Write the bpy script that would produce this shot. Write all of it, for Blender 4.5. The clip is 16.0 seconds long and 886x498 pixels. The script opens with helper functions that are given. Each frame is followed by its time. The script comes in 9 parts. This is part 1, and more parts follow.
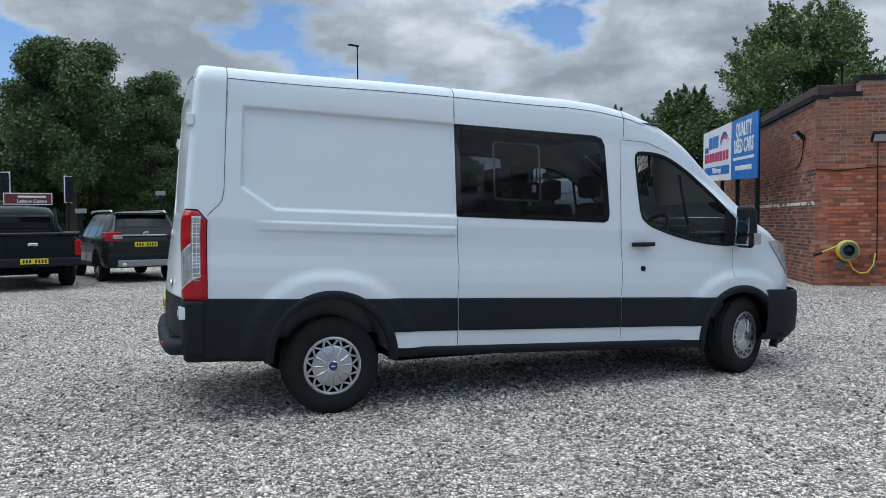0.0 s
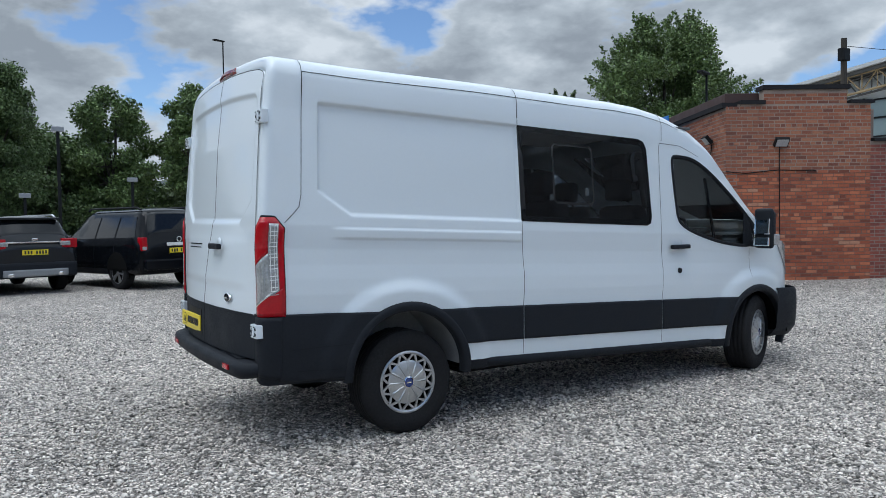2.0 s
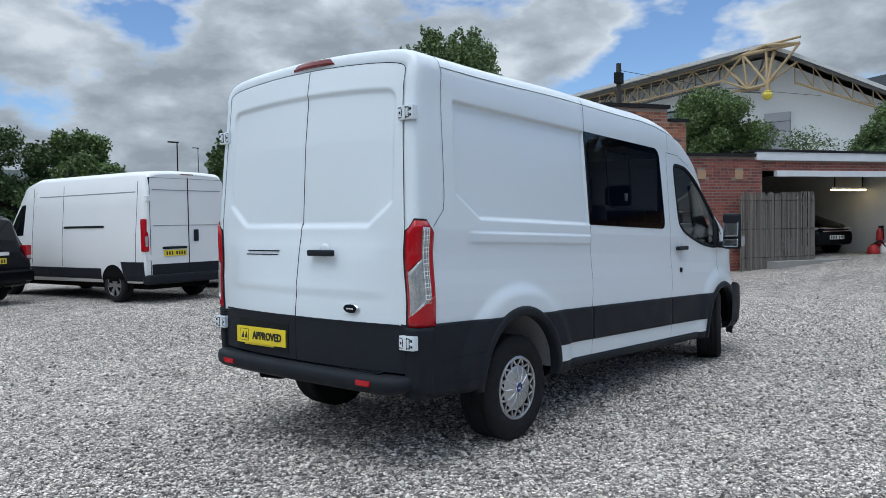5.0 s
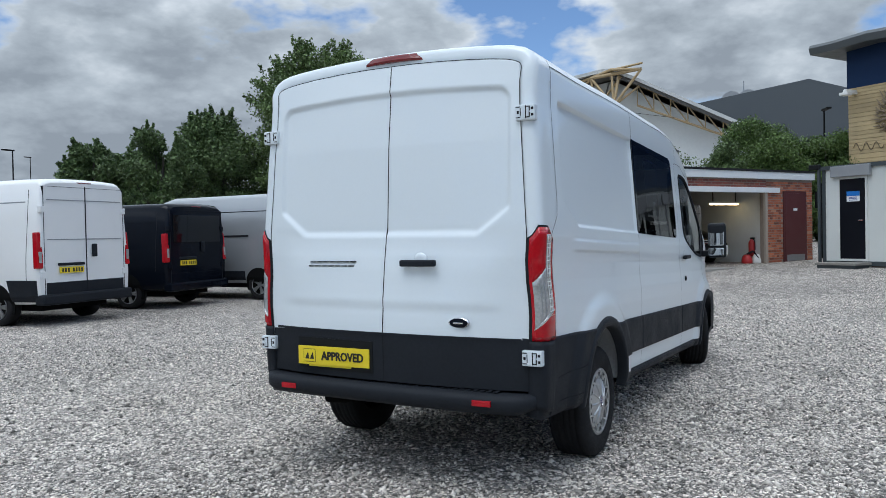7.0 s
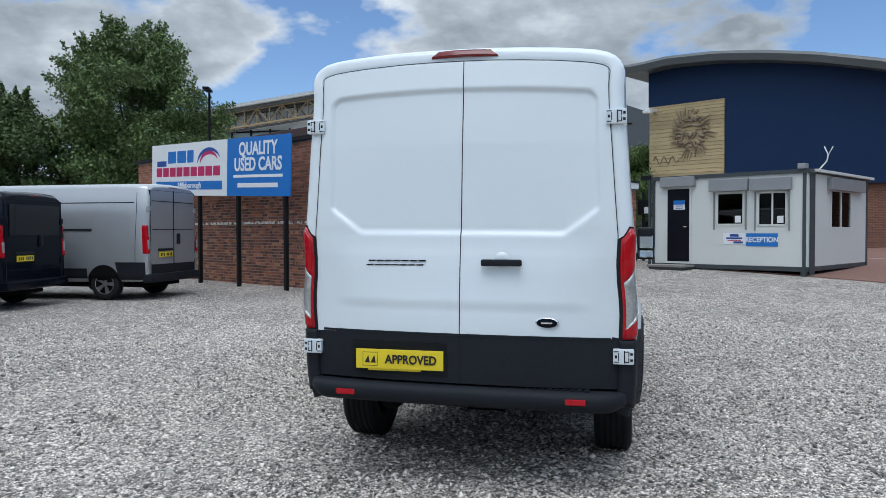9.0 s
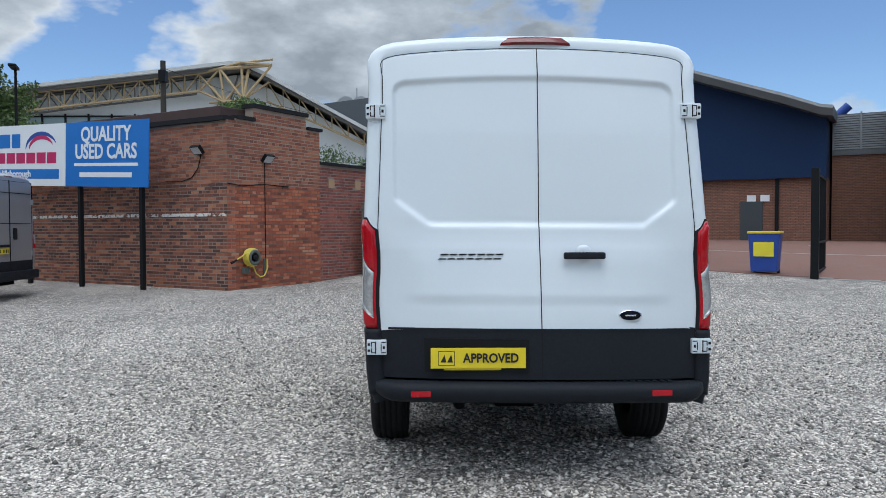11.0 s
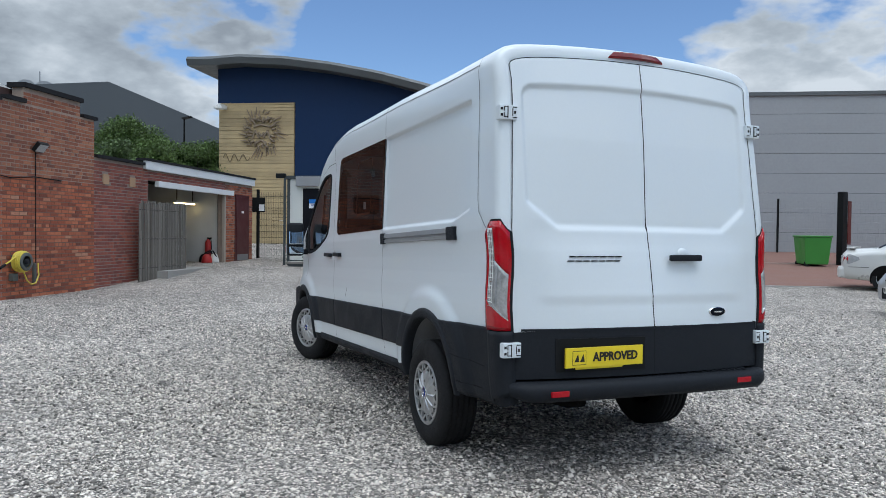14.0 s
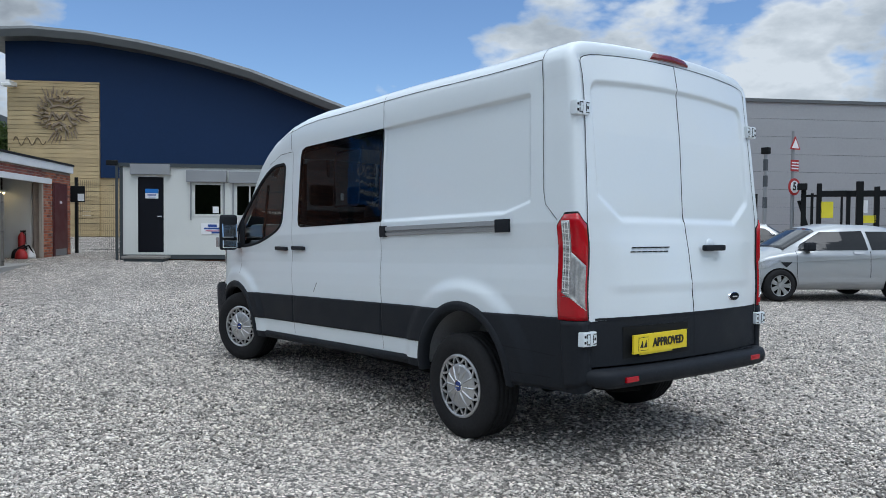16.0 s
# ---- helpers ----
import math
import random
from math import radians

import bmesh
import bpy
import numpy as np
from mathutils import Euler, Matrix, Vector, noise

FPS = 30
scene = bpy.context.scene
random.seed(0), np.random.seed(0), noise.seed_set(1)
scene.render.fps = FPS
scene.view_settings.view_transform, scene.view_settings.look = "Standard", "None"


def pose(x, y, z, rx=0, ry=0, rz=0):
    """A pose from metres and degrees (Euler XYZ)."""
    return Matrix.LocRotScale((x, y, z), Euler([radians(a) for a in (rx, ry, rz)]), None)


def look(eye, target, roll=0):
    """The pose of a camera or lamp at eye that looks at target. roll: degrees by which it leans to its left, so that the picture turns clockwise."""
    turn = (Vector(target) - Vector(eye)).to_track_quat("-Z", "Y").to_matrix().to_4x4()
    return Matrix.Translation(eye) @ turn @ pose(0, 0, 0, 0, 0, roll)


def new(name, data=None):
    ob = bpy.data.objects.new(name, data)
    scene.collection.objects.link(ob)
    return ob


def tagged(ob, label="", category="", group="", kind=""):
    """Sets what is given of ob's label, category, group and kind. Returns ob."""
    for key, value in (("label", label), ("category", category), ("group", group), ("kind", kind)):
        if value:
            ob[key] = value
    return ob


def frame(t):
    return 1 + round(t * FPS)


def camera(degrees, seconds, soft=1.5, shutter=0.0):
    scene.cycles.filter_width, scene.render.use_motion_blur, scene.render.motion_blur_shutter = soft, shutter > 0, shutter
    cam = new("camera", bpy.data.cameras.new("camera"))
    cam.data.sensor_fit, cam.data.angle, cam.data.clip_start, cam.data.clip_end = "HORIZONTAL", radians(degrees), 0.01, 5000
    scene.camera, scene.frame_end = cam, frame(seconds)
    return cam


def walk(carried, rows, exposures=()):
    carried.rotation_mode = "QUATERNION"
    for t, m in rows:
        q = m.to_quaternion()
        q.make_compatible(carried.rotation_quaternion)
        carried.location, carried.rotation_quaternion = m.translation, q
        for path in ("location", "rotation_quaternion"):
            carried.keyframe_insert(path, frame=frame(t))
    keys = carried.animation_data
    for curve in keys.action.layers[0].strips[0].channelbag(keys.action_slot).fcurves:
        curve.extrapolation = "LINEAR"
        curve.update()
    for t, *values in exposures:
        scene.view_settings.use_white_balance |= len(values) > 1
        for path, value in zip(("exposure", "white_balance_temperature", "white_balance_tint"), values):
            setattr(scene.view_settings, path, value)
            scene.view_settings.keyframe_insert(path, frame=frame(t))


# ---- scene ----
cam = camera(60.2, 16.0, 0.6)
PATH = [
    (0, (-0.027, -6.451, 1.41), (0.69, -4.585, 1.337), -0.3),
    (0.5, (-0.407, -6.279, 1.436), (0.393, -4.448, 1.364), -0.4),
    (1, (-0.695, -6.014, 1.432), (0.188, -4.22, 1.362), -0.6),
    (1.5, (-0.996, -5.789, 1.431), (-0.029, -4.04, 1.359), -0.7),
    (2, (-1.32, -5.519, 1.455), (-0.265, -3.822, 1.381), -0.8),
    (2.5, (-1.55, -5.215, 1.46), (-0.411, -3.573, 1.385), -1.0),
    (3, (-1.882, -4.981, 1.452), (-0.662, -3.398, 1.378), -1.2),
    (3.5, (-2.17, -4.745, 1.462), (-0.87, -3.227, 1.391), -1.4),
    (4, (-2.376, -4.427, 1.484), (-0.996, -2.982, 1.416), -1.6),
    (4.2, (-2.514, -4.332, 1.48), (-1.101, -2.918, 1.412), -1.4),
    (6.3, (-3.463, -2.963, 1.471), (-1.779, -1.884, 1.427), -1.2),
    (6.5, (-3.473, -2.814, 1.482), (-1.771, -1.763, 1.445), -1.2),
    (7, (-3.631, -2.48, 1.459), (-1.876, -1.521, 1.423), -1.2),
    (7.5, (-3.784, -2.111, 1.487), (-1.975, -1.258, 1.45), -1.2),
    (8, (-3.856, -1.721, 1.477), (-1.994, -0.992, 1.435), -0.8),
    (8.5, (-4.019, -1.343, 1.478), (-2.114, -0.737, 1.435), -0.6),
    (9, (-4.123, -0.967, 1.475), (-2.18, -0.493, 1.431), -0.1),
    (9.5, (-4.111, -0.597, 1.477), (-2.142, -0.251, 1.434), 0.1),
    (9.7, (-4.113, -0.456, 1.467), (-2.135, -0.158, 1.423), 0.0),
    (11.8, (-4.093, 1.227, 1.468), (-2.107, 1.0, 1.419), 0.4),
    (12, (-4.087, 1.395, 1.454), (-2.107, 1.114, 1.412), 0.6),
    (12.5, (-4.024, 1.761, 1.444), (-2.064, 1.36, 1.405), 0.8),
    (13, (-3.946, 2.169, 1.463), (-2.017, 1.644, 1.425), 0.8),
    (13.5, (-3.731, 2.516, 1.457), (-1.84, 1.866, 1.417), 0.8),
    (14, (-3.579, 2.88, 1.439), (-1.737, 2.103, 1.396), 0.7),
    (14.5, (-3.388, 3.236, 1.443), (-1.604, 2.335, 1.394), 0.7),
    (15, (-3.171, 3.58, 1.45), (-1.454, 2.555, 1.396), 0.6),
    (15.5, (-2.991, 3.97, 1.453), (-1.347, 2.832, 1.398), 0.6),
    (16, (-2.744, 4.218, 1.432), (-1.169, 2.986, 1.371), 0.5),
]
walk(cam, [(t, look(eye, target, roll)) for t, eye, target, roll in PATH], [(0.0, 0.61, 5900, 9), (16.0, 0.61, 5900, 9)])

# ---- light ----
SUN_DIR = Vector((-0.36, 0.0, 0.93)).normalized()


def sky_world():
    w = bpy.data.worlds.new("world")
    scene.world = w
    w.use_nodes = True
    nt = w.node_tree
    nt.nodes.clear()
    N, L = nt.nodes.new, nt.links.new
    out = N("ShaderNodeOutputWorld")
    sky = N("ShaderNodeTexSky")
    sky.sky_type, sky.sun_disc = "NISHITA", False
    sky.sun_elevation = math.asin(SUN_DIR.z)
    sky.sun_rotation = math.atan2(SUN_DIR.x, SUN_DIR.y)
    sky.dust_density, sky.ozone_density, sky.air_density = 0.2, 4.0, 0.9
    bg_sky = N("ShaderNodeBackground")
    bg_sky.inputs[1].default_value = 0.085
    L(sky.outputs[0], bg_sky.inputs[0])
    # clouds: noise over the view direction, flattened a little
    tc = N("ShaderNodeTexCoord")
    sep = N("ShaderNodeSeparateXYZ")
    L(tc.outputs["Generated"], sep.inputs[0])
    zc = N("ShaderNodeMath"); zc.operation = "MAXIMUM"; zc.inputs[1].default_value = 0.0
    L(sep.outputs[2], zc.inputs[0])

    def noise_node(scale, detail, rough, off):
        m = N("ShaderNodeMapping"); m.inputs["Location"].default_value = off
        m.inputs["Scale"].default_value = (1.0, 1.0, 2.0)
        L(tc.outputs["Generated"], m.inputs[0])
        n = N("ShaderNodeTexNoise")
        n.inputs["Scale"].default_value, n.inputs["Detail"].default_value, n.inputs["Roughness"].default_value = scale, detail, rough
        L(m.outputs[0], n.inputs["Vector"])
        return n

    OFF = (5.3, 0.9, 0.1)
    cover = noise_node(2.7, 12, 0.55, OFF)
    above = noise_node(2.7, 6, 0.50, (OFF[0], OFF[1], OFF[2] + 0.17))
    ramp = N("ShaderNodeValToRGB")
    ramp.color_ramp.elements[0].position, ramp.color_ramp.elements[1].position = 0.395, 0.475
    # the clouds thin out towards -y
    tilt = N("ShaderNodeMath"); tilt.operation = "MULTIPLY_ADD"
    tilt.inputs[1].default_value, tilt.inputs[2].default_value = 0.006, 0.06
    L(sep.outputs[1], tilt.inputs[0])
    both = N("ShaderNodeMath"); both.operation = "ADD"
    # rounded heaps that break up the edges of the clouds
    warp = N("ShaderNodeMapping"); warp.inputs["Scale"].default_value = (1.0, 1.0, 2.1)
    L(tc.outputs["Generated"], warp.inputs[0])
    heap = N("ShaderNodeTexVoronoi"); heap.feature = "SMOOTH_F1"
    heap.inputs["Scale"].default_value, heap.inputs["Detail"].default_value = 6.5, 4.0
    heap.inputs["Roughness"].default_value, heap.inputs["Smoothness"].default_value = 0.55, 0.35
    L(warp.outputs[0], heap.inputs["Vector"])
    heaped = N("ShaderNodeMath"); heaped.operation = "MULTIPLY_ADD"
    heaped.inputs[1].default_value, heaped.inputs[2].default_value = -0.20, 0.156
    L(heap.outputs["Distance"], heaped.inputs[0])
    cloud = N("ShaderNodeMath"); cloud.operation = "ADD"
    L(cover.outputs[0], cloud.inputs[0]); L(heaped.outputs[0], cloud.inputs[1])
    L(cloud.outputs[0], both.inputs[0]); L(tilt.outputs[0], both.inputs[1])
    over = N("ShaderNodeMapRange")
    over.inputs[1].default_value, over.inputs[2].default_value = 0.42, 0.75
    over.inputs[3].default_value, over.inputs[4].default_value = 0.0, 0.20
    L(zc.outputs[0], over.inputs[0])
    deck = N("ShaderNodeMath"); deck.operation = "ADD"
    L(both.outputs[0], deck.inputs[0]); L(over.outputs[0], deck.inputs[1])
    # openings of blue between the cloud banks, each with an uneven rim
    last = deck
    for az, el, wide, deep in ((-21, 13.5, 9.5, 0.27), (-33, 22, 12, 0.27), (22, 12, 9.5, 0.17), (60, 15.5, 4.5, 0.08), (98, 8, 5, 0.10), (-98, 34, 30, 0.30)):
        dot = N("ShaderNodeVectorMath"); dot.operation = "DOT_PRODUCT"
        dot.inputs[1].default_value = (math.cos(radians(el)) * math.cos(radians(az)), math.cos(radians(el)) * math.sin(radians(az)), math.sin(radians(el)))
        L(tc.outputs["Generated"], dot.inputs[0])
        fall = N("ShaderNodeMapRange"); fall.interpolation_type = "SMOOTHSTEP"
        fall.inputs[1].default_value, fall.inputs[2].default_value = math.cos(radians(wide)), math.cos(radians(wide * 0.3))
        fall.inputs[3].default_value, fall.inputs[4].default_value = 0.0, -deep
        L(dot.outputs["Value"], fall.inputs[0])
        gap = N("ShaderNodeMath"); gap.operation = "ADD"
        L(last.outputs[0], gap.inputs[0]); L(fall.outputs[0], gap.inputs[1])
        last = gap
    deck = last
    L(deck.outputs[0], ramp.inputs[0])
    # bright where the cloud thins out above, grey where more cloud lies over it
    dif = N("ShaderNodeMath"); dif.operation = "SUBTRACT"
    L(cloud.outputs[0], dif.inputs[0]); L(above.outputs[0], dif.inputs[1])
    body = N("ShaderNodeMath"); body.operation = "MULTIPLY_ADD"
    body.inputs[1].default_value = 1.3
    L(dif.outputs[0], body.inputs[0])
    puff = noise_node(8.0, 10, 0.60, (1.3, 6.2, 2.2))
    lump = N("ShaderNodeMapRange")
    lump.inputs[1].default_value, lump.inputs[2].default_value = 0.25, 0.75
    lump.inputs[3].default_value, lump.inputs[4].default_value = 0.34, 0.64
    L(puff.outputs[0], lump.inputs[0]); L(lump.outputs[0], body.inputs[2])
    # thin edges of a cloud let the light through
    thin = N("ShaderNodeMapRange"); thin.interpolation_type = "SMOOTHSTEP"
    thin.inputs[1].default_value, thin.inputs[2].default_value = 0.40, 0.54
    thin.inputs[3].default_value, thin.inputs[4].default_value = 0.26, -0.05
    L(deck.outputs[0], thin.inputs[0])
    lit = N("ShaderNodeMath"); lit.operation = "ADD"
    L(body.outputs[0], lit.inputs[0]); L(thin.outputs[0], lit.inputs[1])
    tone = N("ShaderNodeValToRGB")
    tone.color_ramp.elements[0].position, tone.color_ramp.elements[0].color = 0.32, (0.46, 0.505, 0.545, 1)
    tone.color_ramp.elements[1].position, tone.color_ramp.elements[1].color = 0.66, (1.06, 1.10, 1.11, 1)
    e = tone.color_ramp.elements.new(0.50); e.color = (0.72, 0.775, 0.81, 1)
    L(lit.outputs[0], tone.inputs[0])
    bg_cl = N("ShaderNodeBackground")
    # the cloud deck is brightest from half way up
    lift = N("ShaderNodeMapRange"); lift.interpolation_type = "SMOOTHSTEP"
    lift.inputs[1].default_value, lift.inputs[2].default_value = 0.25, 0.48
    lift.inputs[3].default_value, lift.inputs[4].default_value = CLOUD, CLOUD * ZENITH
    L(zc.outputs[0], lift.inputs[0]); L(lift.outputs[0], bg_cl.inputs[1])
    L(tone.outputs[0], bg_cl.inputs[0])
    mix = N("ShaderNodeMixShader")
    L(ramp.outputs[0], mix.inputs[0]); L(bg_sky.outputs[0], mix.inputs[1]); L(bg_cl.outputs[0], mix.inputs[2])
    L(mix.outputs[0], out.inputs[0])


CLOUD, ZENITH = 0.43, 2.75
sky_world()
sun = bpy.data.lights.new("sun", "SUN")
sun.energy, sun.angle, sun.color = 0.90, radians(40), (1.0, 0.98, 0.95)
sun_ob = new("sun", sun)
sun_ob.matrix_world = look(SUN_DIR * 50, (0, 0, 0))


# ---- materials ----
def material(name, color, rough=0.5, metal=0.0, var=0.12, scale=3.0, fine=60.0, bump=0.0, bump_scale=80.0, coat=0.0, spec=0.5, rand=0.0, island=False, rvar=1.0):
    """A node material with two scales of tone variation, fine relief and, where asked, a random tone for each piece."""
    m = bpy.data.materials.new(name)
    m.use_nodes = True
    nt = m.node_tree
    N, L = nt.nodes.new, nt.links.new
    b = nt.nodes["Principled BSDF"]
    b.inputs["Roughness"].default_value, b.inputs["Metallic"].default_value = rough, metal
    b.inputs["Coat Weight"].default_value, b.inputs["Specular IOR Level"].default_value = coat, spec
    b.inputs["Coat Roughness"].default_value = 0.04
    tc = N("ShaderNodeTexCoord")
    geo = N("ShaderNodeNewGeometry")
    a = N("ShaderNodeTexNoise"); a.inputs["Scale"].default_value, a.inputs["Detail"].default_value = scale, 5
    f = N("ShaderNodeTexNoise"); f.inputs["Scale"].default_value, f.inputs["Detail"].default_value = fine, 3
    L(geo.outputs["Position"], a.inputs["Vector"]); L(geo.outputs["Position"], f.inputs["Vector"])
    add = N("ShaderNodeMath"); add.operation = "ADD"
    L(a.outputs[0], add.inputs[0]); L(f.outputs[0], add.inputs[1])
    mr = N("ShaderNodeMapRange")
    mr.inputs[1].default_value, mr.inputs[2].default_value = 0.6, 1.4
    mr.inputs[3].default_value, mr.inputs[4].default_value = 1 - var, 1 + var
    L(add.outputs[0], mr.inputs[0])
    fac = mr.outputs[0]
    if rand:
        r = N("ShaderNodeMapRange")
        r.inputs[3].default_value, r.inputs[4].default_value = 1 - rand, 1 + rand
        if island:
            L(geo.outputs["Random Per Island"], r.inputs[0])
        else:
            L(N("ShaderNodeObjectInfo").outputs["Random"], r.inputs[0])
        mul = N("ShaderNodeMath"); mul.operation = "MULTIPLY"
        L(fac, mul.inputs[0]); L(r.outputs[0], mul.inputs[1])
        fac = mul.outputs[0]
    vm = N("ShaderNodeVectorMath"); vm.operation = "SCALE"
    vm.inputs[0].default_value = color
    L(fac, vm.inputs["Scale"])
    L(vm.outputs[0], b.inputs["Base Color"])
    rr = N("ShaderNodeMapRange")
    rr.inputs[1].default_value, rr.inputs[2].default_value = 0.3, 0.7
    rr.inputs[3].default_value, rr.inputs[4].default_value = max(0.0, rough * (1 - 0.15 * rvar)), min(1.0, rough * (1 + 0.2 * rvar))
    L(a.outputs[0], rr.inputs[0]); L(rr.outputs[0], b.inputs["Roughness"])
    if bump:
        bn = N("ShaderNodeTexNoise"); bn.inputs["Scale"].default_value, bn.inputs["Detail"].default_value = bump_scale, 4
        L(geo.outputs["Position"], bn.inputs["Vector"])
        bp = N("ShaderNodeBump"); bp.inputs["Strength"].default_value, bp.inputs["Distance"].default_value = min(1.0, bump * 10), 0.01 * max(1, bump * 4)
        L(bn.outputs[0], bp.inputs["Height"]); L(bp.outputs[0], b.inputs["Normal"])
    return m


def glass(name, tint, gloss=1.0):
    """A thin pane: tinted see-through with a mirror part by angle."""
    m = bpy.data.materials.new(name)
    m.use_nodes = True
    nt = m.node_tree
    nt.nodes.clear()
    N, L = nt.nodes.new, nt.links.new
    out, tr, gl, fr, mx = N("ShaderNodeOutputMaterial"), N("ShaderNodeBsdfTransparent"), N("ShaderNodeBsdfGlossy"), N("ShaderNodeFresnel"), N("ShaderNodeMixShader")
    tr.inputs[0].default_value = (*tint, 1)
    gl.inputs["Roughness"].default_value = 0.01
    fr.inputs[0].default_value = 1.5
    mu = N("ShaderNodeMath"); mu.operation = "MULTIPLY_ADD"; mu.inputs[1].default_value, mu.inputs[2].default_value = gloss, 0.0
    L(fr.outputs[0], mu.inputs[0]); L(mu.outputs[0], mx.inputs[0])
    L(tr.outputs[0], mx.inputs[1]); L(gl.outputs[0], mx.inputs[2]); L(mx.outputs[0], out.inputs[0])
    return m


def glow(name, color, strength):
    m = bpy.data.materials.new(name)
    m.use_nodes = True
    b = m.node_tree.nodes["Principled BSDF"]
    b.inputs["Base Color"].default_value = (*color, 1)
    b.inputs["Emission Color"].default_value, b.inputs["Emission Strength"].default_value = (*color, 1), strength
    return m


def gravel_material():
    m = bpy.data.materials.new("gravel")
    m.use_nodes = True
    nt = m.node_tree
    N, L = nt.nodes.new, nt.links.new
    b = nt.nodes["Principled BSDF"]
    b.inputs["Roughness"].default_value = 0.85
    geo = N("ShaderNodeNewGeometry")
    v = N("ShaderNodeTexVoronoi"); v.inputs["Scale"].default_value = 44
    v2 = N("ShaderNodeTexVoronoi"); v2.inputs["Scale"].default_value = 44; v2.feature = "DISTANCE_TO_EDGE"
    nz = N("ShaderNodeTexNoise"); nz.inputs["Scale"].default_value, nz.inputs["Detail"].default_value = 0.35, 6
    n2 = N("ShaderNodeTexNoise"); n2.inputs["Scale"].default_value, n2.inputs["Detail"].default_value = 3.0, 4
    wob = N("ShaderNodeTexNoise"); wob.inputs["Scale"].default_value, wob.inputs["Detail"].default_value = 60, 3
    ws, wa = N("ShaderNodeVectorMath"), N("ShaderNodeVectorMath")
    ws.operation, wa.operation = "SCALE", "ADD"
    ws.inputs["Scale"].default_value = 0.022
    L(geo.outputs["Position"], wob.inputs["Vector"]); L(wob.outputs["Color"], ws.inputs[0])
    L(geo.outputs["Position"], wa.inputs[0]); L(ws.outputs[0], wa.inputs[1])
    for n in (nz, n2):
        L(geo.outputs["Position"], n.inputs["Vector"])
    for n in (v, v2):
        L(wa.outputs[0], n.inputs["Vector"])
    sep = N("ShaderNodeSeparateColor"); L(v.outputs["Color"], sep.inputs[0])
    ramp = N("ShaderNodeValToRGB")
    el = ramp.color_ramp.elements
    el[0].position, el[0].color = 0.0, (0.125, 0.118, 0.107, 1)
    el[1].position, el[1].color = 1.0, (0.88, 0.80, 0.715, 1)
    e = el.new(0.5); e.color = (0.505, 0.446, 0.391, 1)
    L(sep.outputs[0], ramp.inputs[0])
    # shade between the stones is put into the colour, darkest at cell edges
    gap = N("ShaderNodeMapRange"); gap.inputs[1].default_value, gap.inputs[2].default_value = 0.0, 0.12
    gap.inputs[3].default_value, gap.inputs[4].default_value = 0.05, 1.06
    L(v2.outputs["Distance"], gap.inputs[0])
    big = N("ShaderNodeMapRange"); big.inputs[1].default_value, big.inputs[2].default_value = 0.3, 0.7
    big.inputs[3].default_value, big.inputs[4].default_value = 0.82, 1.16
    L(nz.outputs[0], big.inputs[0])
    med = N("ShaderNodeMapRange"); med.inputs[1].default_value, med.inputs[2].default_value = 0.3, 0.7
    med.inputs[3].default_value, med.inputs[4].default_value = 0.78, 1.22
    L(n2.outputs[0], med.inputs[0])
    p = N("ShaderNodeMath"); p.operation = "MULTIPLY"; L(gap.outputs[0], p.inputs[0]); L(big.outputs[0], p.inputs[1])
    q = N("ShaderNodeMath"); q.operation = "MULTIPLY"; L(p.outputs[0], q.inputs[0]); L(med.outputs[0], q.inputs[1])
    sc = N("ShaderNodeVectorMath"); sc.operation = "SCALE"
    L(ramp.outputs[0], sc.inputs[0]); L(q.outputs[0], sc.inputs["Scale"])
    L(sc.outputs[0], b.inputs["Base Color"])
    bp = N("ShaderNodeBump"); bp.inputs["Strength"].default_value, bp.inputs["Distance"].default_value = 0.9, 0.012
    L(gap.outputs[0], bp.inputs["Height"]); L(bp.outputs[0], b.inputs["Normal"])
    return m


def cladding_material(name, color, pitch, depth, axis=2, rough=0.5, metal=0.0):
    """Sheet with fine ribs along one axis of the object."""
    m = material(name, color, rough, metal, var=0.06, scale=0.6, fine=9)
    nt = m.node_tree
    N, L = nt.nodes.new, nt.links.new
    tc = N("ShaderNodeTexCoord")
    sp = N("ShaderNodeSeparateXYZ"); L(tc.outputs["Object"], sp.inputs[0])
    mu = N("ShaderNodeMath"); mu.operation = "MULTIPLY"; mu.inputs[1].default_value = 2 * math.pi / pitch
    L(sp.outputs[axis], mu.inputs[0])
    sn = N("ShaderNodeMath"); sn.operation = "SINE"; L(mu.outputs[0], sn.inputs[0])
    bp = N("ShaderNodeBump"); bp.inputs["Strength"].default_value, bp.inputs["Distance"].default_value = 0.5, depth
    L(sn.outputs[0], bp.inputs["Height"])
    L(bp.outputs[0], nt.nodes["Principled BSDF"].inputs["Normal"])
    return m


WHITE = material("white_paint", (0.70, 0.752, 0.782), 0.30, var=0.012, scale=0.8, coat=0.5, rvar=0.0)
WHITE2 = material("white_van_paint", (0.80, 0.80, 0.79), 0.32, var=0.03, scale=1.5, coat=0.4)
SILVER = material("silver_paint", (0.40, 0.415, 0.43), 0.35, 0.5, var=0.05, coat=0.5)
BLACKPAINT = material("black_paint", (0.005, 0.006, 0.008), 0.12, var=0.1, coat=0.0, spec=0.16)
GREYPAINT = material("dark_grey_paint", (0.020, 0.022, 0.025), 0.18, 0.2, var=0.08, coat=0.1, spec=0.25)
NAVYBLACK = material("blue_black_paint", (0.005, 0.007, 0.012), 0.14, var=0.1, coat=0.0, spec=0.14)
